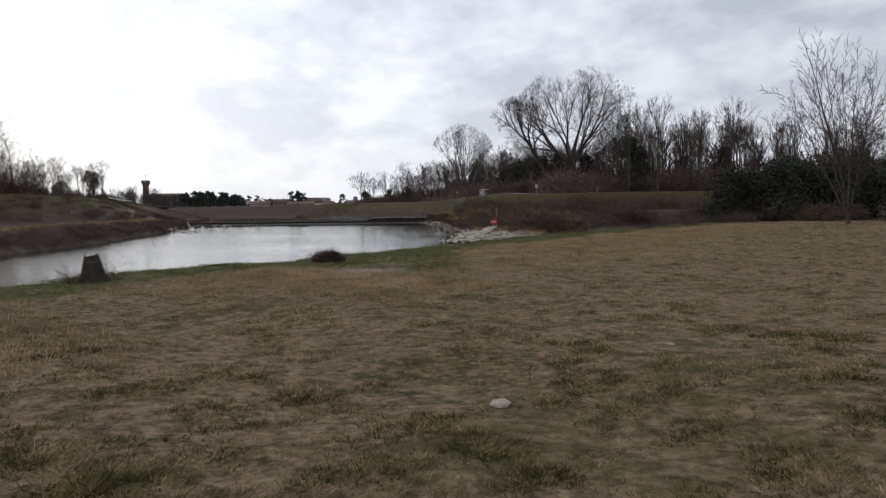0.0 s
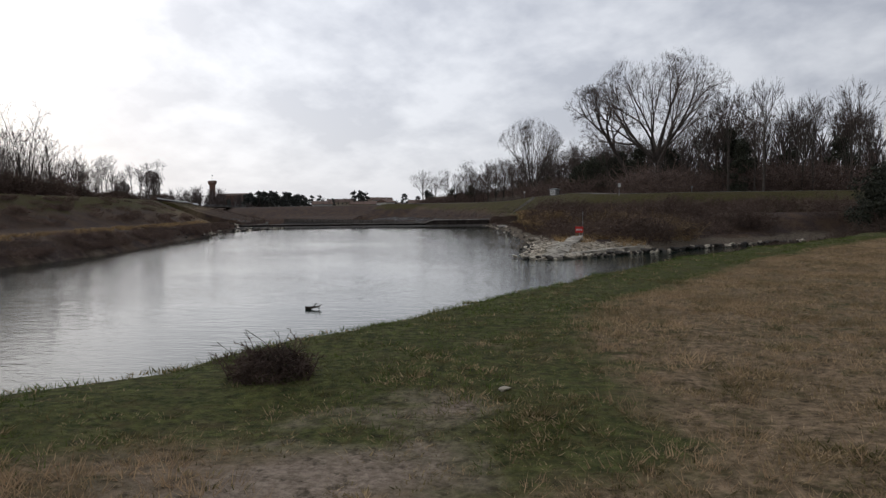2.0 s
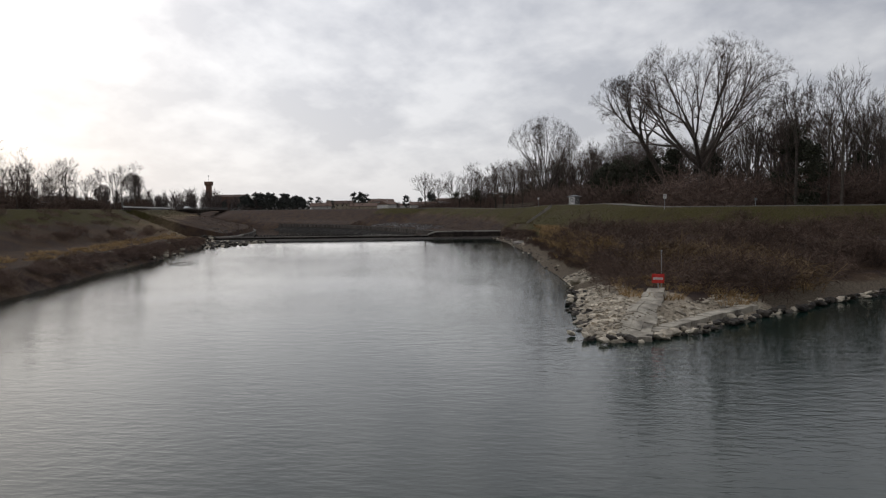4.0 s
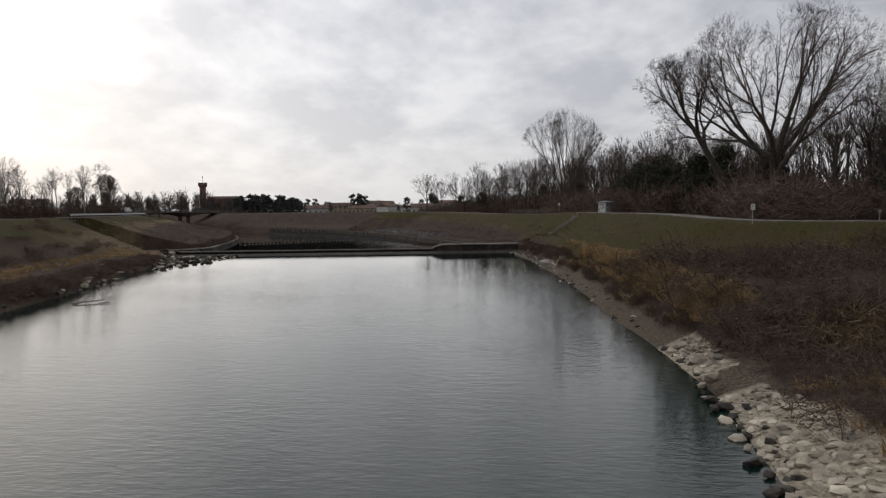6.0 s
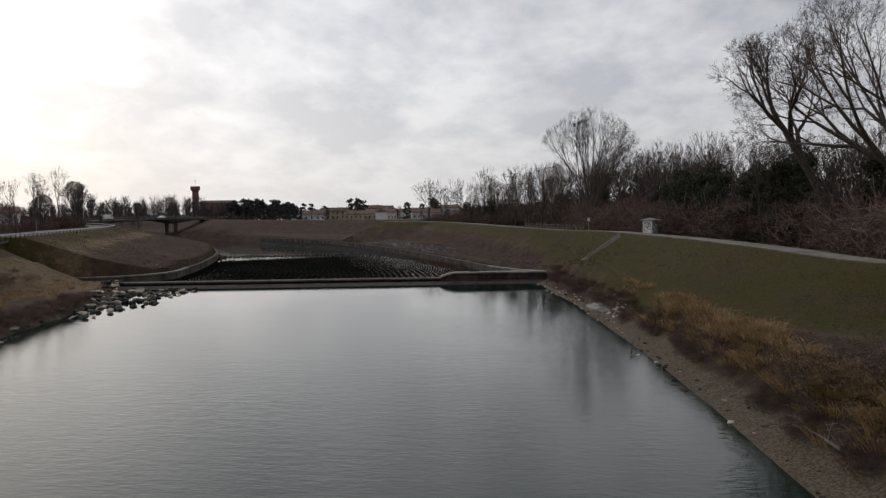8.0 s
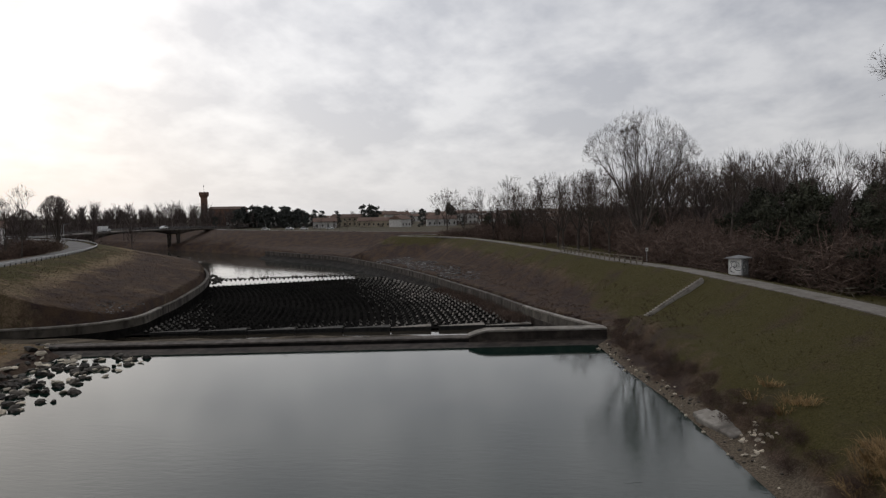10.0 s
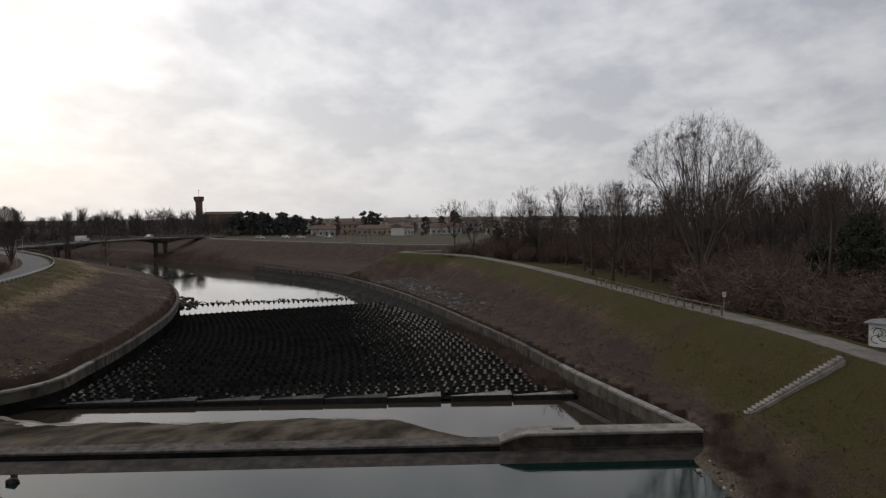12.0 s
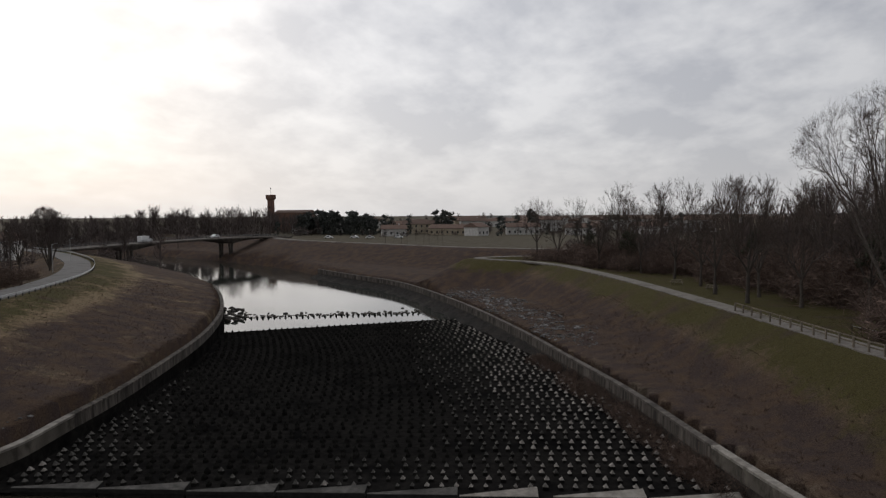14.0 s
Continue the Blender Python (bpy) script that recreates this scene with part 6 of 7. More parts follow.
def build_stairs(name, foot, head, width, label, rail):
    a, b = Vector(foot), Vector(head)
    s = thing(name, (0, 0, 0), label, "stairs")
    run = Vector((b.x - a.x, b.y - a.y, 0))
    n = max(3, round((b.z - a.z) / 0.185))
    d = run.normalized()
    turn = math.atan2(d.y, d.x)
    tread = mesh_from("step", *block_mesh(run.length / n + 0.02, width, 0.32), M["pale_concrete"])
    for i in range(n):
        p = a + run * ((i + 0.5) / n)
        ob = new("step", tread)
        ob.parent = s
        ob.matrix_basis = pose(p.x, p.y, a.z + (b.z - a.z) * (i + 1) / n, 0, 0, math.degrees(turn))
    side = Vector((-d.y, d.x, 0)) * (width / 2 + 0.09)
    for k in (-1, 1):
        vs = []
        for q in (a - d * 0.1, b + d * 0.1):
            for off in (-0.08, 0.08):
                for h in (-0.7, -0.1):
                    vs.append(q + side * k + side.normalized() * off + Vector((0, 0, h)))
        part("kerb", (vs, [(0, 1, 3, 2), (4, 6, 7, 5), (0, 4, 5, 1), (2, 3, 7, 6), (1, 5, 7, 3), (0, 2, 6, 4)]), M["pale_concrete"], s)
    if rail:
        bm = bmesh.new()
        rod(bm, a + side * 1.1 + Vector((0, 0, 0.9)), b + side * 1.1 + Vector((0, 0, 0.9)), 0.03)
        part("handrail", bm, M["galv"], s)
        for i in range(5):
            q = a.lerp(b, i / 4) + side * 1.1
            part("post", rod(bmesh.new(), q - Vector((0, 0, 0.3)), q + Vector((0, 0, 0.9)), 0.025), M["galv"], s)
    return s


def block_mesh(l, w, h):
    """A step block whose top is at z = 0, with a worn nose."""
    c = 0.03
    vs = [(-l / 2, -w / 2, -h), (l / 2, -w / 2, -h), (l / 2, w / 2, -h), (-l / 2, w / 2, -h), (-l / 2, -w / 2, -c), (l / 2, -w / 2, 0), (l / 2, w / 2, 0), (-l / 2, w / 2, -c), (-l / 2 + c, -w / 2, 0), (-l / 2 + c, w / 2, 0)]
    return vs, [(3, 2, 1, 0), (0, 1, 5, 8, 4), (1, 2, 6, 5), (2, 3, 7, 9, 6), (3, 0, 4, 7), (4, 8, 9, 7), (8, 5, 6, 9)]


def build_fence():
    line = [(x - 1.75 if y < 205 else x - 1.75, y) for x, y in [(4.3, 190.5), (-0.2, 209), (-4.2, 225)]]
    f = thing("path_fence", (0, 0, 0), "low wooden post-and-rail fence along the footpath", "fence")
    spots = along([(x, y, 0) for x, y in line], 1.9)
    tops = []
    post = mesh_from("post", *block_mesh(0.13, 0.13, 1.3), M["wood"])
    for p, d in spots:
        z = ground_z(p.x, p.y)
        ob = new("post", post)
        ob.parent = f
        ob.matrix_basis = pose(p.x, p.y, z + 0.95, 0, 0, math.degrees(math.atan2(d.y, d.x)))
        tops.append(Vector((p.x, p.y, z + 0.9)))
    for a, b in zip(tops, tops[1:]):
        for h in (0.0, -0.42):
            d = b - a
            m = Matrix.Translation((a + b) / 2 + Vector((0, 0, h))) @ d.to_track_quat("X", "Z").to_matrix().to_4x4()
            part("rail", boxed((-d.length / 2, -0.1, -0.055), (d.length / 2, -0.05, 0.055), 0.008, m), M["wood"], f)
    # a plain cable fence further off the path
    g = thing("cable_fence", (0, 0, 0), "thin steel cable strung between short posts", "fence")
    pts = [Vector((x, y, ground_z(x, y))) for x, y in [(9.5, 196), (7.6, 203), (5.6, 210), (3.6, 217)]]
    for p in pts:
        part("post", rod(bmesh.new(), p - Vector((0, 0, 0.3)), p + Vector((0, 0, 0.85)), 0.05), M["dark_wood"], g)
    for a, b in zip(pts, pts[1:]):
        part("cable", rod(bmesh.new(), a + Vector((0, 0, 0.8)), b + Vector((0, 0, 0.8)), 0.02, sides=5), M["galv"], g)


def build_sign(name, x, y, z, tall, w, h, label, face="white_paint", turn=0.0):
    s = thing(name, (x, y, z), label, "sign", turn=turn)
    part("post", rod(bmesh.new(), (0, 0.03, -0.4), (0, 0.03, tall), 0.035), M["galv"], s)
    plate = part("plate", boxed((-w / 2, -0.02, tall - h), (w / 2, 0.0, tall), 0.005), M[face], s)
    for i in range(3):
        part("bar", boxed((-w * 0.36, -0.026, tall - h * (0.3 + 0.22 * i)), (w * (0.36 - 0.1 * i), -0.0225, tall - h * (0.22 + 0.22 * i))), M["grey_plaster"], plate)
    return s


def build_picnic(x, y, turn):
    z = ground_z(x, y)
    t = thing("picnic_table", (x, y, z), "weathered wooden picnic table with benches on the grass", "table", "picnic tables", turn=turn)
    for i in range(4):
        part("tabletop_plank", boxed((-0.9, -0.36 + 0.18 * i, 0.7), (0.9, -0.2 + 0.18 * i, 0.75), 0.006), M["wood"], t)
    for sy in (-0.75, 0.75):
        part("bench", boxed((-0.9, sy - 0.13, 0.42), (0.9, sy + 0.13, 0.46), 0.006), M["wood"], t)
    for sx in (-0.65, 0.65):
        for sy in (-1, 1):
            part("leg", rod(bmesh.new(), (sx, 0.72 * sy, -0.1), (sx, 0.18 * sy, 0.7), 0.05, sides=6), M["wood"], t)
        part("crossbeam", boxed((sx - 0.04, -0.8, 0.34), (sx + 0.04, 0.8, 0.42)), M["wood"], t)


build_kiosk()
build_stairs("levee_stairs", (-0.9, 171.9, 1.5), (4.9, 170.95, 5.72), 0.8, "straight concrete steps up the grassy levee", False)
build_stairs("bank_stairs", (-61.0, 153.6, 1.25), (-72.2, 160.2, 5.6), 0.9, "narrow concrete steps up the road embankment", False)
landing = thing("landing", (-2.1, 171.6, 1.15), "broken concrete landing at the foot of the steps", "slab", turn=-8)
for q in range(3):
    part("slab", boxed((-0.7 + 0.5 * q, -0.35, -0.5), (-0.22 + 0.5 * q, 0.35, 0.02 + 0.06 * q), 0.02), M["pale_concrete"], landing)
build_fence()
build_sign("path_sign", 3.6, 193.6, float(crest_z(193.6)) - 0.1, 2.1, 0.36, 0.46, "white notice on a steel post beside the footpath", turn=10)
build_sign("levee_sign", 14.6, 122.4, 4.9, 1.75, 0.42, 0.5, "small white sign on a thin post beside the path", turn=20)
build_sign("levee_sign", 24.0, 121.0, 4.9, 1.2, 0.35, 0.3, "small grey sign on a short post", "grey_plaster", 20)
for x_, y_, t_ in [(-7.6, 263, 20), (-3.4, 255, -30), (17.2, 168.5, 40)]:
    build_picnic(x_, y_, t_)


# ---------------------------------------------------------------- the stony spur
def rock_mesh(seed, mat, flat=0.65):
    rng = random.Random(seed)
    bm = bmesh.new()
    bmesh.ops.create_icosphere(bm, subdivisions=1, radius=0.5)
    ax = [Vector((rng.gauss(0, 1), rng.gauss(0, 1), rng.gauss(0, 1))).normalized() for _ in range(6)]
    cut = [rng.uniform(0.24, 0.4) for _ in ax]
    for v in bm.verts:
        for a, c in zip(ax, cut):
            o = v.co.dot(a)
            if o > c:
                v.co -= a * (o - c)
        v.co *= 1 + rng.uniform(-0.06, 0.06)
        v.co.z *= flat
    me = bpy.data.meshes.new("rock")
    bm.to_mesh(me)
    bm.free()
    me.materials.append(mat)
    return me


PALE_ROCKS = [rock_mesh(200 + i, M["rock"]) for i in range(6)]
DARK_ROCKS = [rock_mesh(210 + i, M["dark_rock"]) for i in range(5)]
M["grey_rock"] = material("grey_weathered_stone", (0.075, 0.072, 0.07), (0.19, 0.183, 0.178), 1.6, 0.9, 0.5, 9, (0.05, 0.046, 0.042), 0.5, obj_random=0.3, island=0.3)
GREY_ROCKS = [rock_mesh(230 + i, M["grey_rock"], 0.45) for i in range(4)]
FLAT_ROCKS = [rock_mesh(220 + i, M["rock"], 0.35) for i in range(4)]


def lay_rocks(parent, rows):
    for x, y, z, s, kinds, rng in rows:
        ob = new("rock", rng.choice(kinds))
        ob.parent = parent
        ob.matrix_basis = pose(x, y, z, rng.uniform(-20, 20), rng.uniform(-20, 20), rng.uniform(0, 360)) @ Matrix.Diagonal((s * rng.uniform(0.8, 1.4), s, s * rng.uniform(0.7, 1.1), 1))


def build_spur():
    rng = random.Random(41)
    r = thing("riprap_spur", (0, 0, 0), "pale pitched stones and dark wet rocks at the point of the spur", "riprap", kind="structure")
    rows = []
    # pitched stone facing up the bank, pale above and dark at the water
    def faced(x, y):
        d, _ = dist1(x, y, RIGHT)
        if inside(np.array([x]), np.array([y]), POOL)[0]:
            return False
        return d < 2.5 - 0.06 * max(0.0, y - 74) and (x - 1.75) < 0.325 * (y - 68.7) - 0.45 if y < 83 else (88 < y < 93.8 or y < 85) and 0.15 < d < 1.5
    for x, y in scatter(rng, 420, (-0.6, 6.0, 68.0, 94.5, faced)):
        d, _ = dist1(x, y, RIGHT)
        rows.append((x, y, ground_z(x, y) - 0.01, rng.uniform(0.28, 0.62), FLAT_ROCKS if d > 0.6 else (PALE_ROCKS if rng.random() < 0.7 else DARK_ROCKS), rng))
    for x, y in scatter(rng, 46, (1.8, 9.0, 68, 78, lambda x, y: dist1(x, y, [(2.6, 69.2), (9.2, 76.6)])[0] < 1.5 and (x - 2.7) < 0.92 * (y - 69.8) and (x - 1.75) > 0.325 * (y - 68.7) + 0.6)):
        rows.append((x, y, ground_z(x, y) + 0.02, rng.uniform(0.25, 0.5), FLAT_ROCKS, rng))
    for p, d in along([(1.2, 68.3, 0), (3.7, 69.8, 0), (7.3, 73.7, 0), (13.8, 80, 0), (26, 90, 0)], 0.36):
        for k in range(2):
            x, y = p.x + rng.uniform(-0.35, 0.4), p.y + rng.uniform(-0.4, 0.4)
            rows.append((x, y, 0.0 + 0.22 * rng.random(), rng.uniform(0.28, 0.66), DARK_ROCKS if rng.random() < 0.62 else PALE_ROCKS, rng))
    for p, d in along([(0.3, 68.8, 0), (0.3, 77, 0), (0.9, 83, 0), (0.9, 87, 0)], 0.4):
        x, y = p.x + rng.uniform(-0.35, 0.4), p.y + rng.uniform(-0.4, 0.4)
        rows.append((x, y, 0.0 + 0.12 * rng.random(), rng.uniform(0.25, 0.6), DARK_ROCKS if rng.random() < 0.7 else PALE_ROCKS, rng))
    for x, y, s_ in [(1.1, 86.0, 0.95), (-0.5, 69.6, 0.45), (0.6, 68.0, 0.5), (0.0, 68.9, 0.6)]:
        rows.append((x, y, 0.15 if s_ < 0.9 else 0.5, s_, PALE_ROCKS, rng))
    rows.append((1.7, 89.8, 0.35, 0.8, PALE_ROCKS, rng))
    # small rubble between the stones
    vs, fs = [], []
    for x, y in scatter(rng, 1100, (-0.4, 9.5, 68.2, 94, lambda x, y: faced(x, y) or (y < 79 and dist1(x, y, [(2.2, 69.6), (9.2, 77.4)])[0] < 1.2))):
        me, k, a = rng.choice(PALE_ROCKS if rng.random() < 0.7 else DARK_ROCKS), rng.uniform(0.07, 0.2), rng.uniform(0, 6.28)
        c, si, z0, base = math.cos(a) * k, math.sin(a) * k, ground_z(x, y) + 0.02, len(vs)
        vs += [(x + c * v.co.x - si * v.co.y, y + si * v.co.x + c * v.co.y, z0 + k * v.co.z) for v in me.vertices]
        fs += [tuple(base + q for q in p.vertices) for p in me.polygons]
    tagged(part("rubble", (vs, fs), M["rock"], r), "small pale rubble between the stones", kind="stuff")
    lay_rocks(r, rows)
    # slabbed ramp down to the water
    s = thing("boat_ramp", (0, 0, 0), "sun-bleached stone slab ramp running down to the water", "ramp")
    a, b = Vector((1.75, 68.7, 0.1)), Vector((4.25, 76.4, 1.18))
    d = (b - a)
    side = Vector((d.y, -d.x, 0)).normalized()
    for i in range(9):
        for j in range(3):
            w, w2 = 0.46 - 0.018 * i, 0.46 - 0.018 * (i + 1)
            shift = 0.06 * math.sin(i * 2.1 + j)
            p0, p1 = a + d * ((i + shift) / 9 + 0.003), a + d * ((i + 1 + 0.06 * math.sin(i * 2.1 + 2.1 + j)) / 9 - 0.003)
            slip = rng.uniform(-0.07, 0.07)
            o0, o1, o2, o3 = (j - 1.5) * w + 0.006, (j - 0.5) * w - 0.006, (j - 0.5) * w2 - 0.006, (j - 1.5) * w2 + 0.006
            o0, o1, o2, o3 = o0 + slip * (j == 0), o1 + slip * (j == 2), o2 + slip * (j == 2), o3 + slip * (j == 0)
            lift = rng.uniform(-0.02, 0.03)
            vs = [p0 + side * o0, p0 + side * o1, p1 + side * o2, p1 + side * o3]
            tops = [max(v.z, ground_z(v.x, v.y)) + 0.05 + lift for v in vs]
            vs = [Vector((v.x, v.y, h - 0.45)) for v, h in zip(vs, tops)] + [Vector((v.x, v.y, h)) for v, h in zip(vs, tops)]
            part("slab", (vs, [(3, 2, 1, 0), (4, 5, 6, 7), (0, 1, 5, 4), (1, 2, 6, 5), (2, 3, 7, 6), (3, 0, 4, 7)]), M["ramp_stone"], s)
    # coping of the little quay
    q = thing("quay_coping", (0, 0, 0), "pale stone coping along the mouth of the side channel", "coping")
    pts = [Vector((2.7, 69.55, 0.28)), Vector((4.45, 71.55, 0.36)), Vector((7.55, 74.95, 0.42)), Vector((8.8, 76.2, 0.44))]
    for u, v in zip(pts, pts[1:]):
        e = (v - u).normalized()
        for k in range(3):
            p0, p1 = u.lerp(v, k / 3 + 0.01), u.lerp(v, (k + 1) / 3 - 0.01)
            n_ = Vector((-e.y, e.x, 0)) * rng.uniform(0.27, 0.36)
            vs = [p0 - n_, p1 - n_, p1 + n_, p0 + n_]
            vs = [c + Vector((0, 0, -0.55)) for c in vs] + [c + Vector((0, 0, 0.03 * (k % 2))) for c in vs]
            part("stone", (vs, [(3, 2, 1, 0), (4, 5, 6, 7), (0, 1, 5, 4), (1, 2, 6, 5), (2, 3, 7, 6), (3, 0, 4, 7)]), M["ramp_stone"], q)
    # red warning board and the gauge pole behind it
    z = ground_z(4.6, 77.2)
    t = thing("warning_sign", (4.4, 76.7, z + 0.22), "red warning board with white bars on a short post", "sign", turn=-14)
    t.scale = (0.78, 0.78, 0.78)
    part("post", rod(bmesh.new(), (0, 0.04, -0.8), (0, 0.04, 0.98), 0.035), M["galv"], t)
    plate = part("plate", boxed((-0.38, -0.02, 0.4), (0.38, 0.0, 0.98), 0.008), M["red_paint"], t)
    for k in range(5):
        part("bar", boxed((-0.3 + 0.125 * k, -0.028, 0.6 + 0.02 * (k % 2)), (-0.21 + 0.125 * k, -0.0225, 0.76)), M["white_paint"], plate)
    g = thing("gauge_pole", (4.75, 77.6, z), "thin pale steel pole standing in the brambles", "pole")
    part("shaft", rod(bmesh.new(), (0, 0, -0.4), (0, 0, 2.05), 0.018, 0.015), M["galv"], g)
    part("cap", rod(bmesh.new(), (0, 0, 2.05), (0, 0, 2.1), 0.045), M["galv"], g)
    # stakes at the head of the side channel
    w = thing("stake_row", (0, 0, 0), "row of short dark wooden stakes across the side channel", "stakes")
    for k in range(9):
        p = Vector((25.0 + 0.8 * k, 84.5 + 0.75 * k, 0))
        part("stake", rod(bmesh.new(), p + Vector((0, 0, -0.6)), p + Vector((0, 0, 0.55 + 0.06 * math.sin(k * 2.2))), 0.09, 0.07), M["dark_wood"], w)
    part("rail", rod(bmesh.new(), (24.8, 84.3, 0.42), (31.6, 90.7, 0.42), 0.06), M["dark_wood"], w)


def build_banks():
    rng = random.Random(43)
    r = thing("riprap_boulders", (0, 0, 0), "grey boulders along the bank near the weir", "riprap", kind="structure")
    rows = []
    for p, d in along([(-39.4, 104, 0), (-41, 115, 0), (-45.6, 130, 0), (-47.4, 140, 0), (-49.4, 146, 0), (-51.5, 153, 0), (-52, 159, 0)], 0.9):
        for k in range(2 if p.y > 138 else 1):
            x, y = p.x + rng.uniform(-1.6, 0.8 if p.y < 138 else 2.2), p.y + rng.uniform(-0.5, 0.5)
            rows.append((x, y, max(ground_z(x, y), -0.1) + 0.05, rng.uniform(0.3, 0.9), DARK_ROCKS if rng.random() < 0.6 else FLAT_ROCKS, rng))
    for x, y in scatter(rng, 200, (-57, -42, 137, 160.6, lambda x, y: x < -43.2 - 2.5 * abs(math.sin(y * 1.3)) and x > -46 - (y - 137) * 0.45)):
        rows.append((x, y, max(ground_z(x, y), -0.1) + 0.16, rng.uniform(0.4, 1.15), DARK_ROCKS if rng.random() < 0.7 else FLAT_ROCKS, rng))
    for x, y, s in [(-43.8, 121.0, 1.9), (-43.0, 119.6, 1.3), (-44.8, 123.4, 1.2), (-42.0, 118.2, 0.9)]:
        rows.append((x, y, 0.25, s, PALE_ROCKS, rng))
    lay_rocks(r, rows)
    # stones lying on the left berm and along the right toe, and the bar of stones below the ramp
    b = thing("stone_bar", (0, 0, 0), "dark stones breaking the water below the ramp", "stones", kind="structure")
    rows = []
    for p, d in along([(-85.6, 259.4, 0), (-74, 263.8, 0), (-64, 267.6, 0), (-53, 271.8, 0)], 0.15):
        x, y = p.x + rng.uniform(-0.6, 0.6), p.y + 0.4 + abs(rng.gauss(0, 2.6))
        rows.append((x, y, WATER_FAR + rng.uniform(-0.08, 0.08), rng.uniform(0.3, 0.9), DARK_ROCKS, rng))
    for x, y in scatter(rng, 46, (-93, -82, 256, 272, lambda x, y: 0.6 < dist1(x, y, LWALL)[0] < 4.5 and inside(np.array([x]), np.array([y]), CHANNEL)[0])):
        rows.append((x, y, WATER_FAR + rng.uniform(0.0, 0.5), rng.uniform(0.5, 1.3), DARK_ROCKS, rng))
    lay_rocks(b, rows)
    t = thing("riprap_toe", (0, 0, 0), "loose grey stones at the foot of the levee bank", "riprap", kind="structure")
    rows = []
    for p, d in along([(-5.6, 166, 0), (-4.3, 156, 0), (-2.7, 147.5, 0), (-1.8, 137, 0), (-1, 122, 0), (-0.1, 112, 0), (0.3, 97, 0)], 0.3):
        if p.y < 143 and rng.random() < 0.6:
            continue
        x, y = p.x + rng.uniform(-0.2, 1.1), p.y + rng.uniform(-0.5, 0.5)
        rows.append((x, y, max(ground_z(x, y), 0) + 0.02, rng.uniform(0.15, 0.42), PALE_ROCKS if rng.random() < 0.35 else DARK_ROCKS, rng))
    for x, y in scatter(rng, 70, (-70, -61, 179, 188, lambda x, y: 0.7 < dist1(x, y, LWALL)[0] < 4.0 + 2 * math.sin(y) and not inside(np.array([x]), np.array([y]), CHANNEL)[0])):
        rows.append((x, y, ground_z(x, y) + 0.03, rng.uniform(0.15, 0.45), GREY_ROCKS, rng))
    lay_rocks(t, rows)
    s = thing("bank_slab", (-1.15, 141.3, 0.46), "pale worn concrete slab lying along the bank", "slab", turn=-75)
    part("slab", boxed((-2.0, -0.7, -0.4), (2.0, 0.7, 0.1), 0.06, Matrix.Rotation(0.2, 4, "X")), M["pale_concrete"], s)
    part("slab", boxed((-2.75, -0.45, -0.4), (-2.05, 0.5, 0.02), 0.05, Matrix.Rotation(0.2, 4, "X")), M["pale_concrete"], s)
    part("stain", boxed((-1.3, -0.05, 0.085), (-0.95, 0.02, 0.105), 0.0, Matrix.Rotation(0.2, 4, "X")), M["dark_wood"], s, "dark rust streak")
    f = thing("cobble_facing", (0, 0, 0), "pale pitched cobbles beside the concrete slab", "cobbles", kind="structure")
    rows = [(x, y, ground_z(x, y) + 0.05, rng.uniform(0.28, 0.5), FLAT_ROCKS, rng) for x, y in scatter(rng, 64, (-1.2, 1.2, 136.6, 142.5, lambda x, y: abs((x + 1.0) * 0.966 + (y - 141.5) * 0.259 - 0.1) > 0.75 or y < 139.4 and dist1(x, y, RIGHT)[0] < 2.2))]
    rows = [q for q in rows if 0.5 < dist1(q[0], q[1], RIGHT)[0] < 2.3]
    lay_rocks(f, rows)
    # grey stone facing on the levee slope beyond the weir
    g = thing("slope_facing", (0, 0, 0), "grey weathered stone facing on the levee slope", "stones", kind="structure")

    def facing(x, y):
        d = dist1(x, y, RWALL)[0]
        if inside(np.array([x]), np.array([y]), CHANNEL)[0]:
            return False
        return 1.6 + 1.2 * math.sin(y * 0.31) < d < 7.5 + 1.5 * math.sin(y * 0.43) and dist1(x, y, CREST_R)[0] > 5
    rows = [(x, y, ground_z(x, y) + 0.03, rng.uniform(0.45, 0.95), GREY_ROCKS, rng) for x, y in scatter(rng, 240, (-58, -22, 232, 284, facing))]
    lay_rocks(g, rows)
    vs, fs = [], []
    for x, y in scatter(rng, 900, (-60, -20, 228, 288, facing)):
        me, k, a = rng.choice(GREY_ROCKS), rng.uniform(0.16, 0.5), rng.uniform(0, 6.28)
        c, si, z0, base = math.cos(a) * k, math.sin(a) * k, ground_z(x, y) + 0.02, len(vs)
        vs += [(x + c * v.co.x - si * v.co.y, y + si * v.co.x + c * v.co.y, z0 + k * v.co.z) for v in me.vertices]
        fs += [tuple(base + q for q in p.vertices) for p in me.polygons]
    tagged(part("rubble", (vs, fs), M["grey_rock"], g), "small grey rubble on the slope", kind="stuff")
    # driftwood
    for i, (x, y, z, l, tn) in enumerate([(0.9, 133, 0.7, 2.6, 60), (0.6, 131, 0.6, 1.9, 20), (1.8, 105, 0.8, 2.4, 100), (1.2, 108, 0.6, 1.8, 30), (1.9, 97.5, 0.7, 2.8, 75), (-1.7, 124, 0.12, 1.4, 80), (-7.8, 45.8, 0.04, 0.5, 10), (-36.5, 108, 0.05, 3.0, 50)]):
        limbs = Limbs()
        grow(limbs, random.Random(300 + i), Vector((0, 0, 0)), Vector((1, 0, 0.08)), l, 0.07, 1, 3, 0.0, (3, 5, 3), 0.7, 0.45, 0.012)
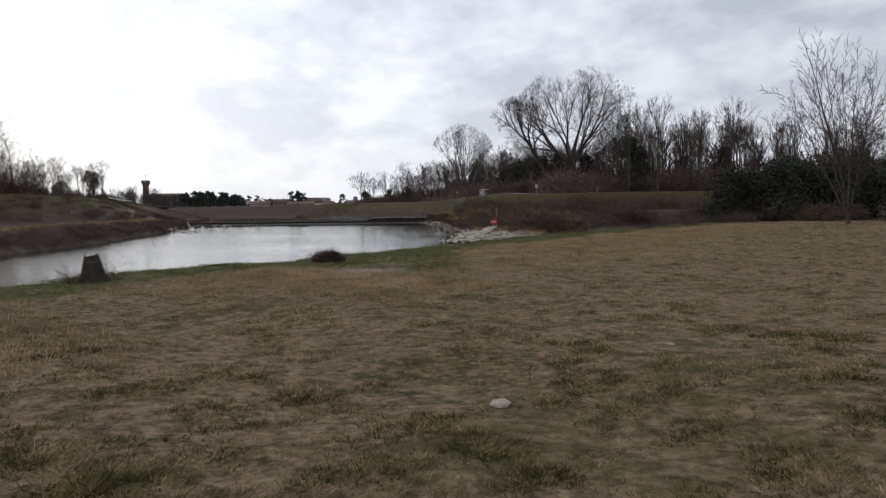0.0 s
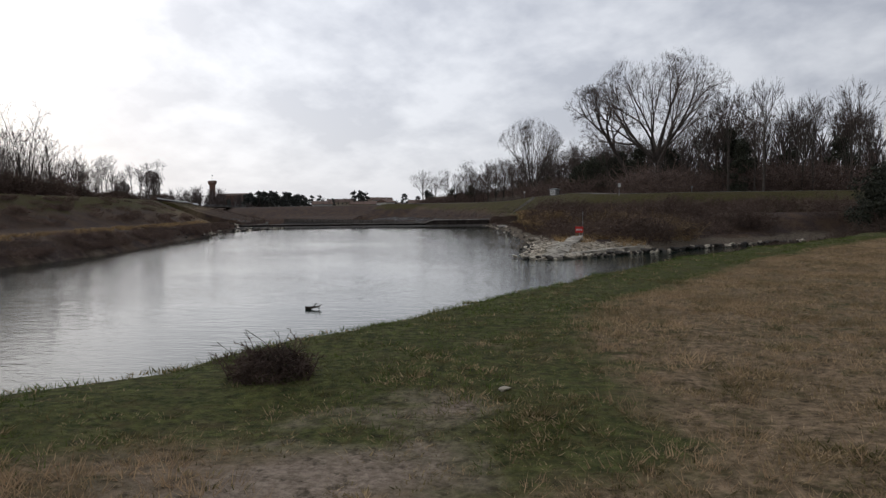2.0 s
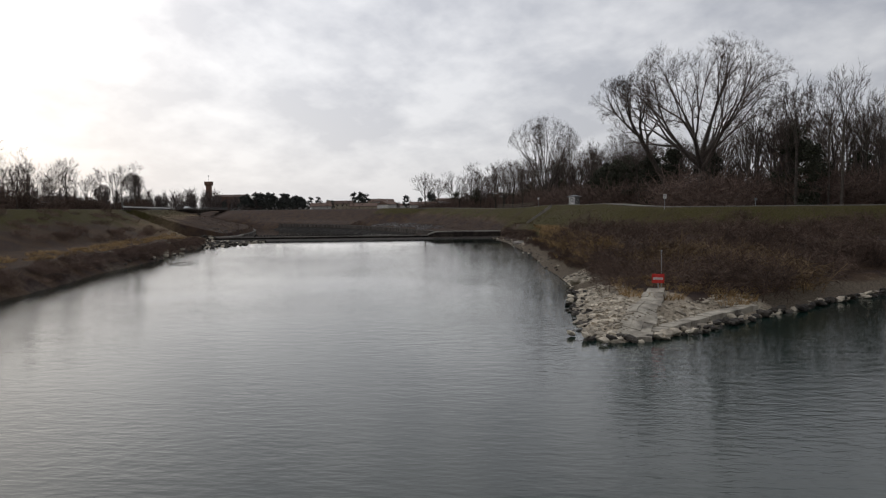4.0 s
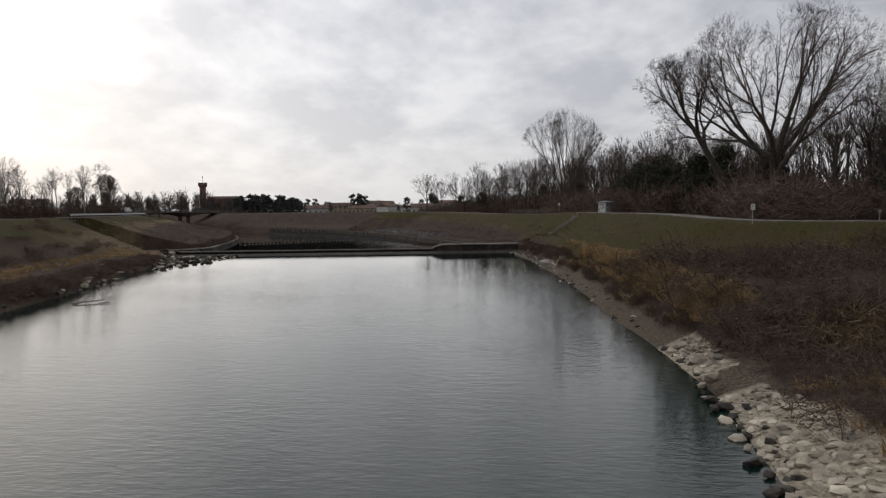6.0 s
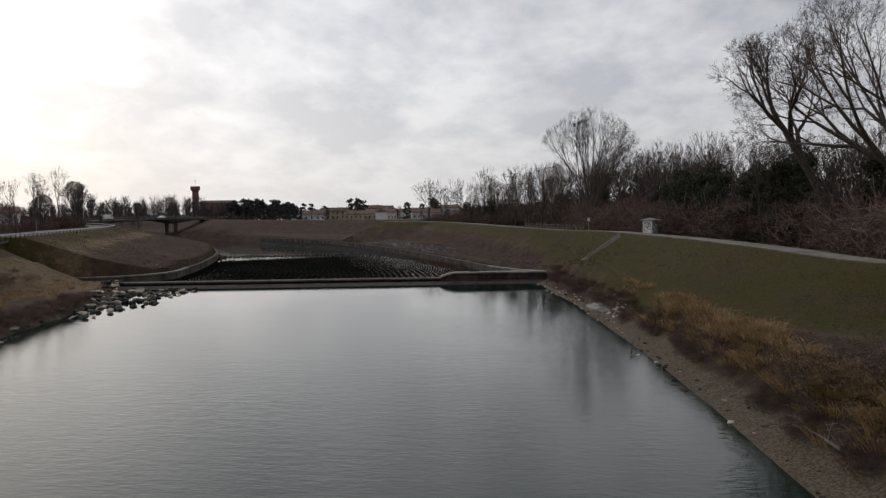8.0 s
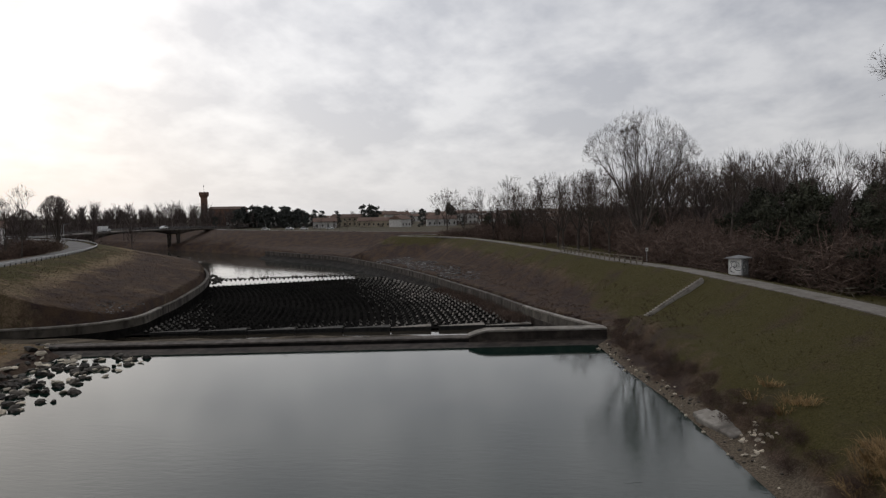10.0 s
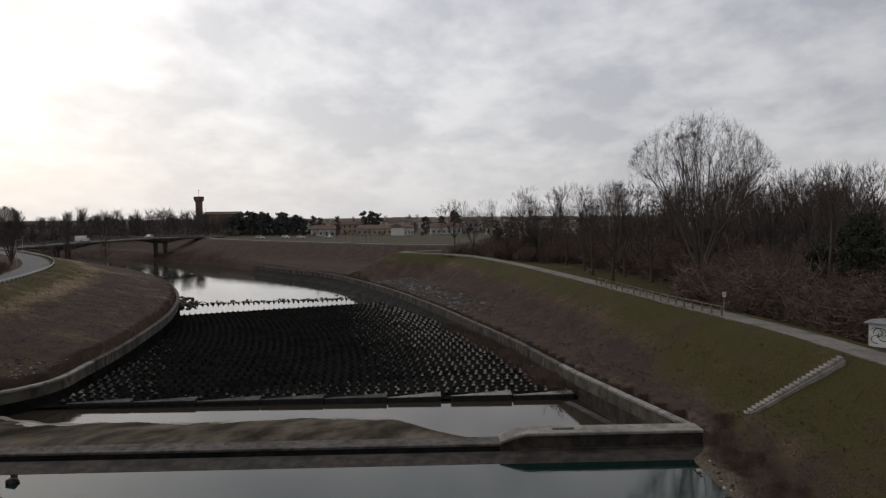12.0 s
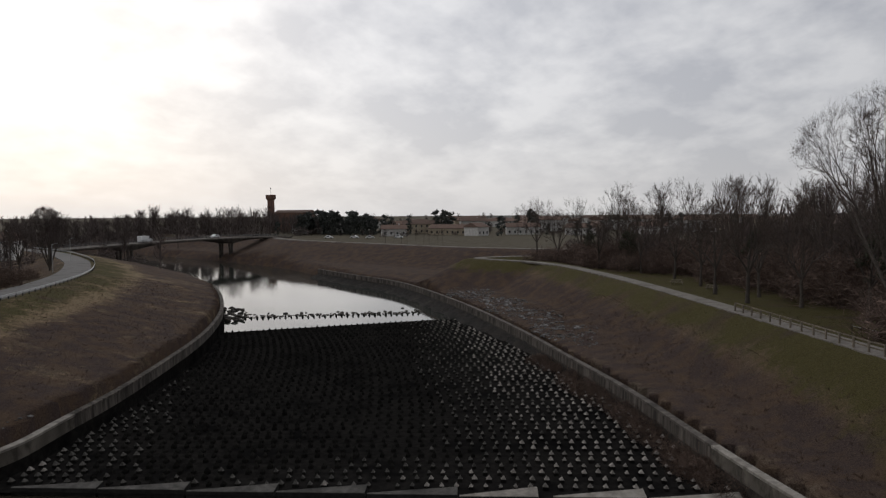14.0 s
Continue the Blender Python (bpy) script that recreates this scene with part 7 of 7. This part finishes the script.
        w = thing("driftwood", (x, y, z), "bleached driftwood branch washed onto the bank" if i != 6 else "dark snag lying in the shallow water", "driftwood", "driftwood", turn=tn)
        part("branch", limbs.wood, M["drift"] if i not in (6, 5) else M["dark_wood"], w)
        part("twig_spray", limbs.fine, M["drift"] if i not in (6, 5) else M["dark_wood"], w)


build_spur()
build_banks()


# ---------------------------------------------------------------- left road
def build_left_road():
    g = thing("guard_rail", (0, 0, 0), "low steel guard rail along the embankment road", "rail")
    pts = [Vector((p.x, p.y, LEVEE)) for p in smooth_line([(x, y, 0) for x, y in CREST_L[6:15]], 3)]
    line = along(pts, 2.0)
    post = mesh_from("post", *block_mesh(0.1, 0.1, 1.0), M["steel"])
    tops = []
    for p, d in line:
        right = Vector((d.y, -d.x, 0))
        q = p + right * 0.1
        ob = new("post", post)
        ob.parent = g
        ob.matrix_basis = pose(q.x, q.y, LEVEE + 0.62, 0, 0, math.degrees(math.atan2(d.y, d.x)))
        tops.append(Vector((q.x, q.y, LEVEE + 0.5)))
    prof = [(0.02, -0.14), (0.06, -0.07), (0.02, 0.0), (0.06, 0.07), (0.02, 0.14), (-0.02, 0.14), (0.02, 0.07), (-0.02, 0.0), (0.02, -0.07), (-0.02, -0.14)]
    part("beam", ribbon(tops, prof), M["galv"], g)
    for x, y in [(-90.5, 203), (-112, 252), (-132, 280)]:
        l = thing("street_lamp", (x - 6.0, y + 2.5, LEVEE - 0.1), "grey steel street lamp beside the road", "lamp", "street lamps")
        part("pole", rod(bmesh.new(), (0, 0, -0.3), (0, 0, 5.2), 0.07, 0.045), M["galv"], l)
        part("arm", rod(bmesh.new(), (0, 0, 5.15), (0.9, 0, 5.35), 0.035), M["galv"], l)
        part("head", boxed((0.7, -0.1, 5.3), (1.25, 0.1, 5.42), 0.03), M["grey_plaster"], l)


def build_car(name, at, turn, length, height, mat, label, van=False):
    c = thing(name, at, label, "van" if van else "car", turn=turn)
    l, w, h = length / 2, 0.9, height
    nose = 0.55 if van else 0.5
    if van:
        prof = [(-l, 0.35), (-l, h - 0.1), (-l + 0.1, h), (l - 1.5, h), (l - 0.85, h * 0.62), (l - 0.05, h * 0.48), (l, 0.35)]
    else:
        prof = [(-l, 0.3), (-l, 0.75), (-l + 0.5, 0.85), (-l + 0.95, h), (l - 1.9, h), (l - 1.15, 0.9), (l - 0.1, 0.72), (l, 0.3)]
    n = len(prof)
    vs = [(x, -w, z) for x, z in prof] + [(x, w, z) for x, z in prof]
    fs = [tuple(range(n)), tuple(range(2 * n - 1, n - 1, -1))] + [(i, n + i, n + (i + 1) % n, (i + 1) % n) for i in range(n)]
    part("body", (vs, fs), mat, c)
    for sx in (-l + 0.85, l - 0.85):
        for sy in (-w, w):
            part("wheel", rod(bmesh.new(), (sx, sy - 0.1, 0.32), (sx, sy + 0.1, 0.32), 0.32, sides=14), M["tyre"], c)
    for sy in (-w - 0.01, w + 0.01):
        part("side_window", boxed((l - 1.75, sy - 0.01, h * 0.6), (l - 1.1, sy + 0.01, h * 0.86)) if van else boxed((-l + 1.1, sy - 0.01, 0.95), (l - 1.6, sy + 0.01, h - 0.1)), M["glass"], c)
    if van:
        part("windscreen", ([(l - 1.45, -0.8, h - 0.08), (l - 1.45, 0.8, h - 0.08), (l - 0.83, 0.8, h * 0.66), (l - 0.83, -0.8, h * 0.66)], [(0, 1, 2, 3)]), M["glass"], c).location.z = 0.03
    return c


build_left_road()
B_A, B_D, B_S, B_Z = BRIDGE
van_at = B_A + B_D * 36.0 + B_S * 1.6
build_car("delivery_van", (van_at.x, van_at.y, B_Z(36.0)), math.degrees(math.atan2(B_D.y, B_D.x)), 5.3, 2.3, M["van_white"], "white delivery van crossing the bridge", True)
car_at = B_A + B_D * 78.0 - B_S * 1.6
build_car("parked_car", (car_at.x, car_at.y, B_Z(78.0)), math.degrees(math.atan2(-B_D.y, -B_D.x)), 4.2, 1.45, M["van_white"], "white car on the bridge")
for x_, y_, t_ in [(-150, 470, 10), (-138, 474, 0), (-128, 468, 15), (-116, 476, 5)]:
    build_car("parked_car", (x_, y_, ground_z(x_, y_)), t_, 4.3, 1.5, M["van_white"], "white car parked by the far road")


# ---------------------------------------------------------------- meadow
def build_meadow_things():
    z = ground_z(-8.1, 25.4)
    s = thing("tree_stump", (-8.2, 25.4, z), "rotten dark tree stump with thin sprouts by the water", "stump")
    s.scale = (0.85, 0.85, 0.85)
    rng = random.Random(61)
    bm = bmesh.new()
    n, rows = 14, [(0.52, -0.3), (0.38, 0.08), (0.27, 0.28), (0.22, 0.5), (0.15, 0.62)]
    rings = []
    for r, h in rows:
        rings.append([bm.verts.new((r * (1 + 0.16 * math.sin(3 * a + h) + rng.uniform(-0.07, 0.07)) * math.cos(a), r * (1 + 0.16 * math.sin(3 * a + h) + rng.uniform(-0.07, 0.07)) * math.sin(a), h + (0.12 * math.sin(2 * a) if h > 0.6 else 0))) for a in [6.283 * k / n for k in range(n)]])
    for r1, r2 in zip(rings, rings[1:]):
        for k in range(n):
            bm.faces.new((r1[k], r1[(k + 1) % n], r2[(k + 1) % n], r2[k]))
    bm.faces.new(rings[-1])
    part("trunk", bm, M["dark_wood"], s)
    part("sprout_clump", brush_mesh(62, 0.62, 1.1, 14, 420, M["brush"], 0.006, 0.4)[0][1], M["brush"], s, "thin brown sprouts")
    z = ground_z(-3.9, 30.9)
    b = thing("brush_pile", (-3.9, 30.9, z), "low pile of dead twigs on the grassy bank", "brush pile")
    b.scale = (0.8, 0.8, 0.8)
    part("tangle", brush_mesh(64, 0.62, 1.15, 14, 2600, M["brush"], 0.008, 0.6)[0][1], M["brush"], b)
    limbs = Limbs()
    for k in range(7):
        grow(limbs, rng, Vector((rng.uniform(-0.5, 0.3), rng.uniform(-0.4, 0.4), 0.1)), Vector((rng.uniform(-1.4, 0.2), rng.uniform(-0.5, 0.5), rng.uniform(0.4, 0.9))).normalized(), rng.uniform(0.5, 0.9), 0.012, 2, 3, 0.0, (1, 1, 2), 0.5, 0.4, 0.005)
    part("branch", limbs.fine, M["dark_wood"], b)
    for i, (x, y, s_) in enumerate([(-0.1, 15.3, 0.2), (1.9, 17.5, 0.16), (-2.6, 27.5, 0.2), (-1.2, 30.5, 0.18), (-6.6, 24.5, 0.2)]):
        st = new("field_stone", FLAT_ROCKS[i % 4])
        tagged(st, "pale flat stone lying in the grass", "stone", "stones in the meadow")
        st.matrix_world = pose(x, y, ground_z(x, y) + 0.01, 4, 3, 70 * i) @ Matrix.Scale(s_, 4)


def grass_sheet(name, spots, blades, lo, hi, width, lean, mat, label, seed, droop=0.0, simple=False):
    """Many blades, each a slender bent triangle strip, on the given (x, y, z, size) tufts."""
    rng = np.random.default_rng(seed)
    sp = np.repeat(np.asarray(spots), blades, 0)
    n = len(sp)
    a = rng.uniform(0, 2 * np.pi, n)
    r = rng.uniform(0, 1, n) ** 0.5 * 0.07 * sp[:, 3]
    h = rng.uniform(lo, hi, n) * sp[:, 3]
    out = rng.uniform(0.1, 1.0, n) * lean * h
    w = width * rng.uniform(0.7, 1.4, n) * np.sqrt(sp[:, 3])
    base = np.stack([sp[:, 0] + r * np.cos(a), sp[:, 1] + r * np.sin(a), sp[:, 2] - 0.02], 1)
    d = np.stack([np.cos(a), np.sin(a), np.zeros(n)], 1)
    spin = rng.uniform(0, 2 * np.pi, n)
    e = np.stack([np.cos(spin), np.sin(spin), np.zeros(n)], 1) * w[:, None]
    mid = base + d * (out * 0.4)[:, None] + np.stack([np.zeros(n), np.zeros(n), h * 0.65], 1)
    tip = base + d * out[:, None] + np.stack([np.zeros(n), np.zeros(n), h * (1 - droop * rng.uniform(0.2, 1, n))], 1)
    me = bpy.data.meshes.new(name)
    if simple:                                           # short blades need no bend
        verts = np.stack([base - e, base + e, tip], 1).reshape(-1, 3)
        loops, starts = np.arange(n * 3), np.arange(n) * 3
    else:
        verts = np.stack([base - e, base + e, mid + e * 0.8, mid - e * 0.8, tip], 1).reshape(-1, 3)
        i = np.arange(n) * 5
        loops = np.stack([i, i + 1, i + 2, i + 3, i + 3, i + 2, i + 4], 1).ravel()
        starts = np.stack([np.arange(n) * 7, np.arange(n) * 7 + 4], 1).ravel()
    me.vertices.add(len(verts)), me.loops.add(len(loops)), me.polygons.add(len(starts))
    me.vertices.foreach_set("co", verts.ravel())
    me.loops.foreach_set("vertex_index", loops)
    me.polygons.foreach_set("loop_start", starts)
    me.update()
    me.materials.append(mat)
    return tagged(new(name, me), label, "grass", kind="stuff")


def build_grass():
    rng = np.random.default_rng(7)
    n = 112000
    u = rng.uniform(0, 1, n)
    y = 9.5 + 62 * u ** 1.9
    x = -0.4 + rng.uniform(-1, 1, n) * (2.5 + 0.8 * (y - 8.5))
    d, _ = line_field(x, y, MEADOW)
    z, zones = terrain(x, y)
    ok = (~inside(x, y, POOL)) & (d > 0.3) & (d < 70) & ((y < 62) | (x > 8)) & (z > 0.3)
    ok &= line_field(x, y, MEADOW)[0] < line_field(x, y, RIGHT)[0]
    clump = wobble(x, y, 2.6, 4.0) + 0.6 * wobble(x, y, 6.1, 9.0)
    tuft = wobble(x, y, 15.0, 2.0) + 0.5 * wobble(x, y, 27.0, 6.0)
    ok &= (d > 4.0) | (rng.uniform(0, 1, n) < 0.2)
    ok &= (rng.uniform(-1.7, 0.5, n) < clump) & ((tuft > -0.55) | (y > 24)) & (zones["bare"] * 1.1 < rng.uniform(0.2, 1.2, n))
    size = 0.8 + 0.45 * (clump + 1) * rng.uniform(0.5, 1.2, n) + np.clip((y - 22) / 30, 0, 1) * 0.9
    grass_sheet("meadow_grass", np.stack([x, y, z, size], 1)[ok], 13, 0.02, 0.042, 0.0072, 2.1, M["blade"], "short dry winter meadow grass with green patches", 8, simple=True)
    # green rim by the water, then a belt of taller straw
    for name, lo, hi, step, reach, mat, tall, label in (("bank_grass", 0.35, 7.0, 0.0042, 10, "green_blade", (0.035, 0.085), "short green grass along the water"), ("tall_dry_grass", 3.6, 11.5, 0.0024, 9, "dry_blade", (0.045, 0.115), "taller straw-coloured dry grass on the meadow")):
        rows = []
        rg = random.Random(9 + reach)
        for p, dd in along([(a, b, 0) for a, b in MEADOW[3:16]], step):
            o = lo + (hi - lo) * rg.random() ** 1.35
            x_, y_ = p.x + dd.y * o + rg.uniform(-0.2, 0.2), p.y - dd.x * o + rg.uniform(-0.2, 0.2)
            if y_ > 16:
                rows.append((x_, y_, rg.uniform(0.7, 1.5)))
        arr = np.array(rows)
        zz, wet_zone = terrain(arr[:, 0], arr[:, 1])
        lush = wet_zone["lush"] > np.array([rg.uniform(0.15, 0.75) for _ in rows])
        clump = wobble(arr[:, 0], arr[:, 1], 1.1, 3.0) + 0.5 * wobble(arr[:, 0], arr[:, 1], 3.3, 5.0)
        keep = (zz > 0.05) & (lush == (mat == "green_blade")) & (clump > np.array([rg.uniform(-2.0, 0.5) for _ in rows]))
        grass_sheet(name, np.stack([arr[:, 0], arr[:, 1], zz, arr[:, 2]], 1)[keep], reach, tall[0], tall[1], 0.005, 1.5, M[mat], label, 10 + reach, simple=True)
    # straw fringe on the right bank and the spur
    rows = []
    rg = random.Random(12)
    for p, dd in along([(a, b, 0) for a, b in RIGHT[9:]], 0.055):
        o = rg.gauss(3.1, 0.5)
        if math.sin(p.y * 0.55) + 0.6 * math.sin(p.y * 1.7) > rg.uniform(-1.6, 1.1) + max(0.0, (p.y - 126) / 6):
            rows.append((p.x + dd.y * o, p.y - dd.x * o, rg.uniform(4.0, 8.0)))
    for p, dd in along([(a, b, 0) for a, b in LEFT[5:]], 0.35):
        o = rg.uniform(3.2, 7.0)
        rows.append((p.x - dd.y * o, p.y + dd.x * o, rg.uniform(2.5, 5.0)))
    for _ in range(60):
        rows.append((rg.uniform(3, 14), rg.uniform(75, 84), rg.uniform(3, 6)))
    arr = np.array(rows)
    zz, _ = terrain(arr[:, 0], arr[:, 1])
    keep = zz > 0.4
    grass_sheet("straw_tussocks", np.stack([arr[:, 0], arr[:, 1], zz, arr[:, 2]], 1)[keep], 48, 0.05, 0.115, 0.006, 1.9, M["straw"], "drooping tussocks of golden dry grass on the bank", 13, 0.7)
    # short turf on the levee and scrubby stubble on both slopes
    n = 42000
    y = rng.uniform(84, 232, n)
    x = rng.uniform(-34, 24, n)
    z, zones = terrain(x, y)
    c, s = line_field(x, y, CREST_R)
    ok = (~inside(x, y, POOL)) & (~inside(x, y, CHANNEL)) & (z > 1.0) & (c > 1.5) & (c < np.where(s < 0, np.interp(y, [140, 175, 200, 230], [14, 9, 5.5, 4.5]), 16) * rng.uniform(0.6, 1, n)) & ((s < 0) | (c > 2.5))
    grass_sheet("levee_turf", np.stack([x, y, z, rng.uniform(0.7, 1.6, n)], 1)[ok], 5, 0.05, 0.12, 0.012, 1.0, M["turf_blade"], "short olive turf and brown stubble on the levee", 14, simple=True)
    n = 30000
    y = rng.uniform(160, 262, n)
    x = rng.uniform(-45, 8, n)
    z, zones = terrain(x, y)
    c, s = line_field(x, y, CREST_R)
    d, _ = line_field(x, y, RWALL)
    ok = (~inside(x, y, CHANNEL)) & (z > 0.1) & (s < 0) & (c > 4.5) & (d > 0.7) & (wobble(x, y, 0.6, 2.0) > rng.uniform(-1, 0.7, n))
    grass_sheet("slope_scrub", np.stack([x, y, z, rng.uniform(0.8, 2.4, n)], 1)[ok], 6, 0.05, 0.14, 0.014, 1.4, M["scrub_blade"], "matted grey-brown dead weeds on the levee slope", 16, simple=True)
    n = 16000
    y = rng.uniform(158, 262, n)
    x = rng.uniform(-104, -57, n)
    z, zones = terrain(x, y)
    c, s = line_field(x, y, CREST_L)
    ok = (~inside(x, y, POOL)) & (~inside(x, y, CHANNEL)) & (z > 0.3) & (s > 0) & (c > 0.8)
    grass_sheet("berm_grass", np.stack([x, y, z, rng.uniform(0.8, 2.0, n)], 1)[ok], 5, 0.05, 0.12, 0.014, 1.0, M["scrub_blade"], "thin brown grass on the berm", 15, simple=True)


M["turf_blade"] = material("levee_turf_blades", (0.052, 0.045, 0.017), (0.10, 0.083, 0.034), 0.5, 0.9, 0, c3=(0.07, 0.052, 0.036), scale3=0.12, island=0.4, spec=0.1)
M["scrub_blade"] = material("dead_weed_stems", (0.055, 0.037, 0.03), (0.14, 0.10, 0.08), 0.7, 0.95, 0, c3=(0.09, 0.06, 0.04), scale3=0.2, island=0.4, spec=0.1)
build_meadow_things()
build_grass()
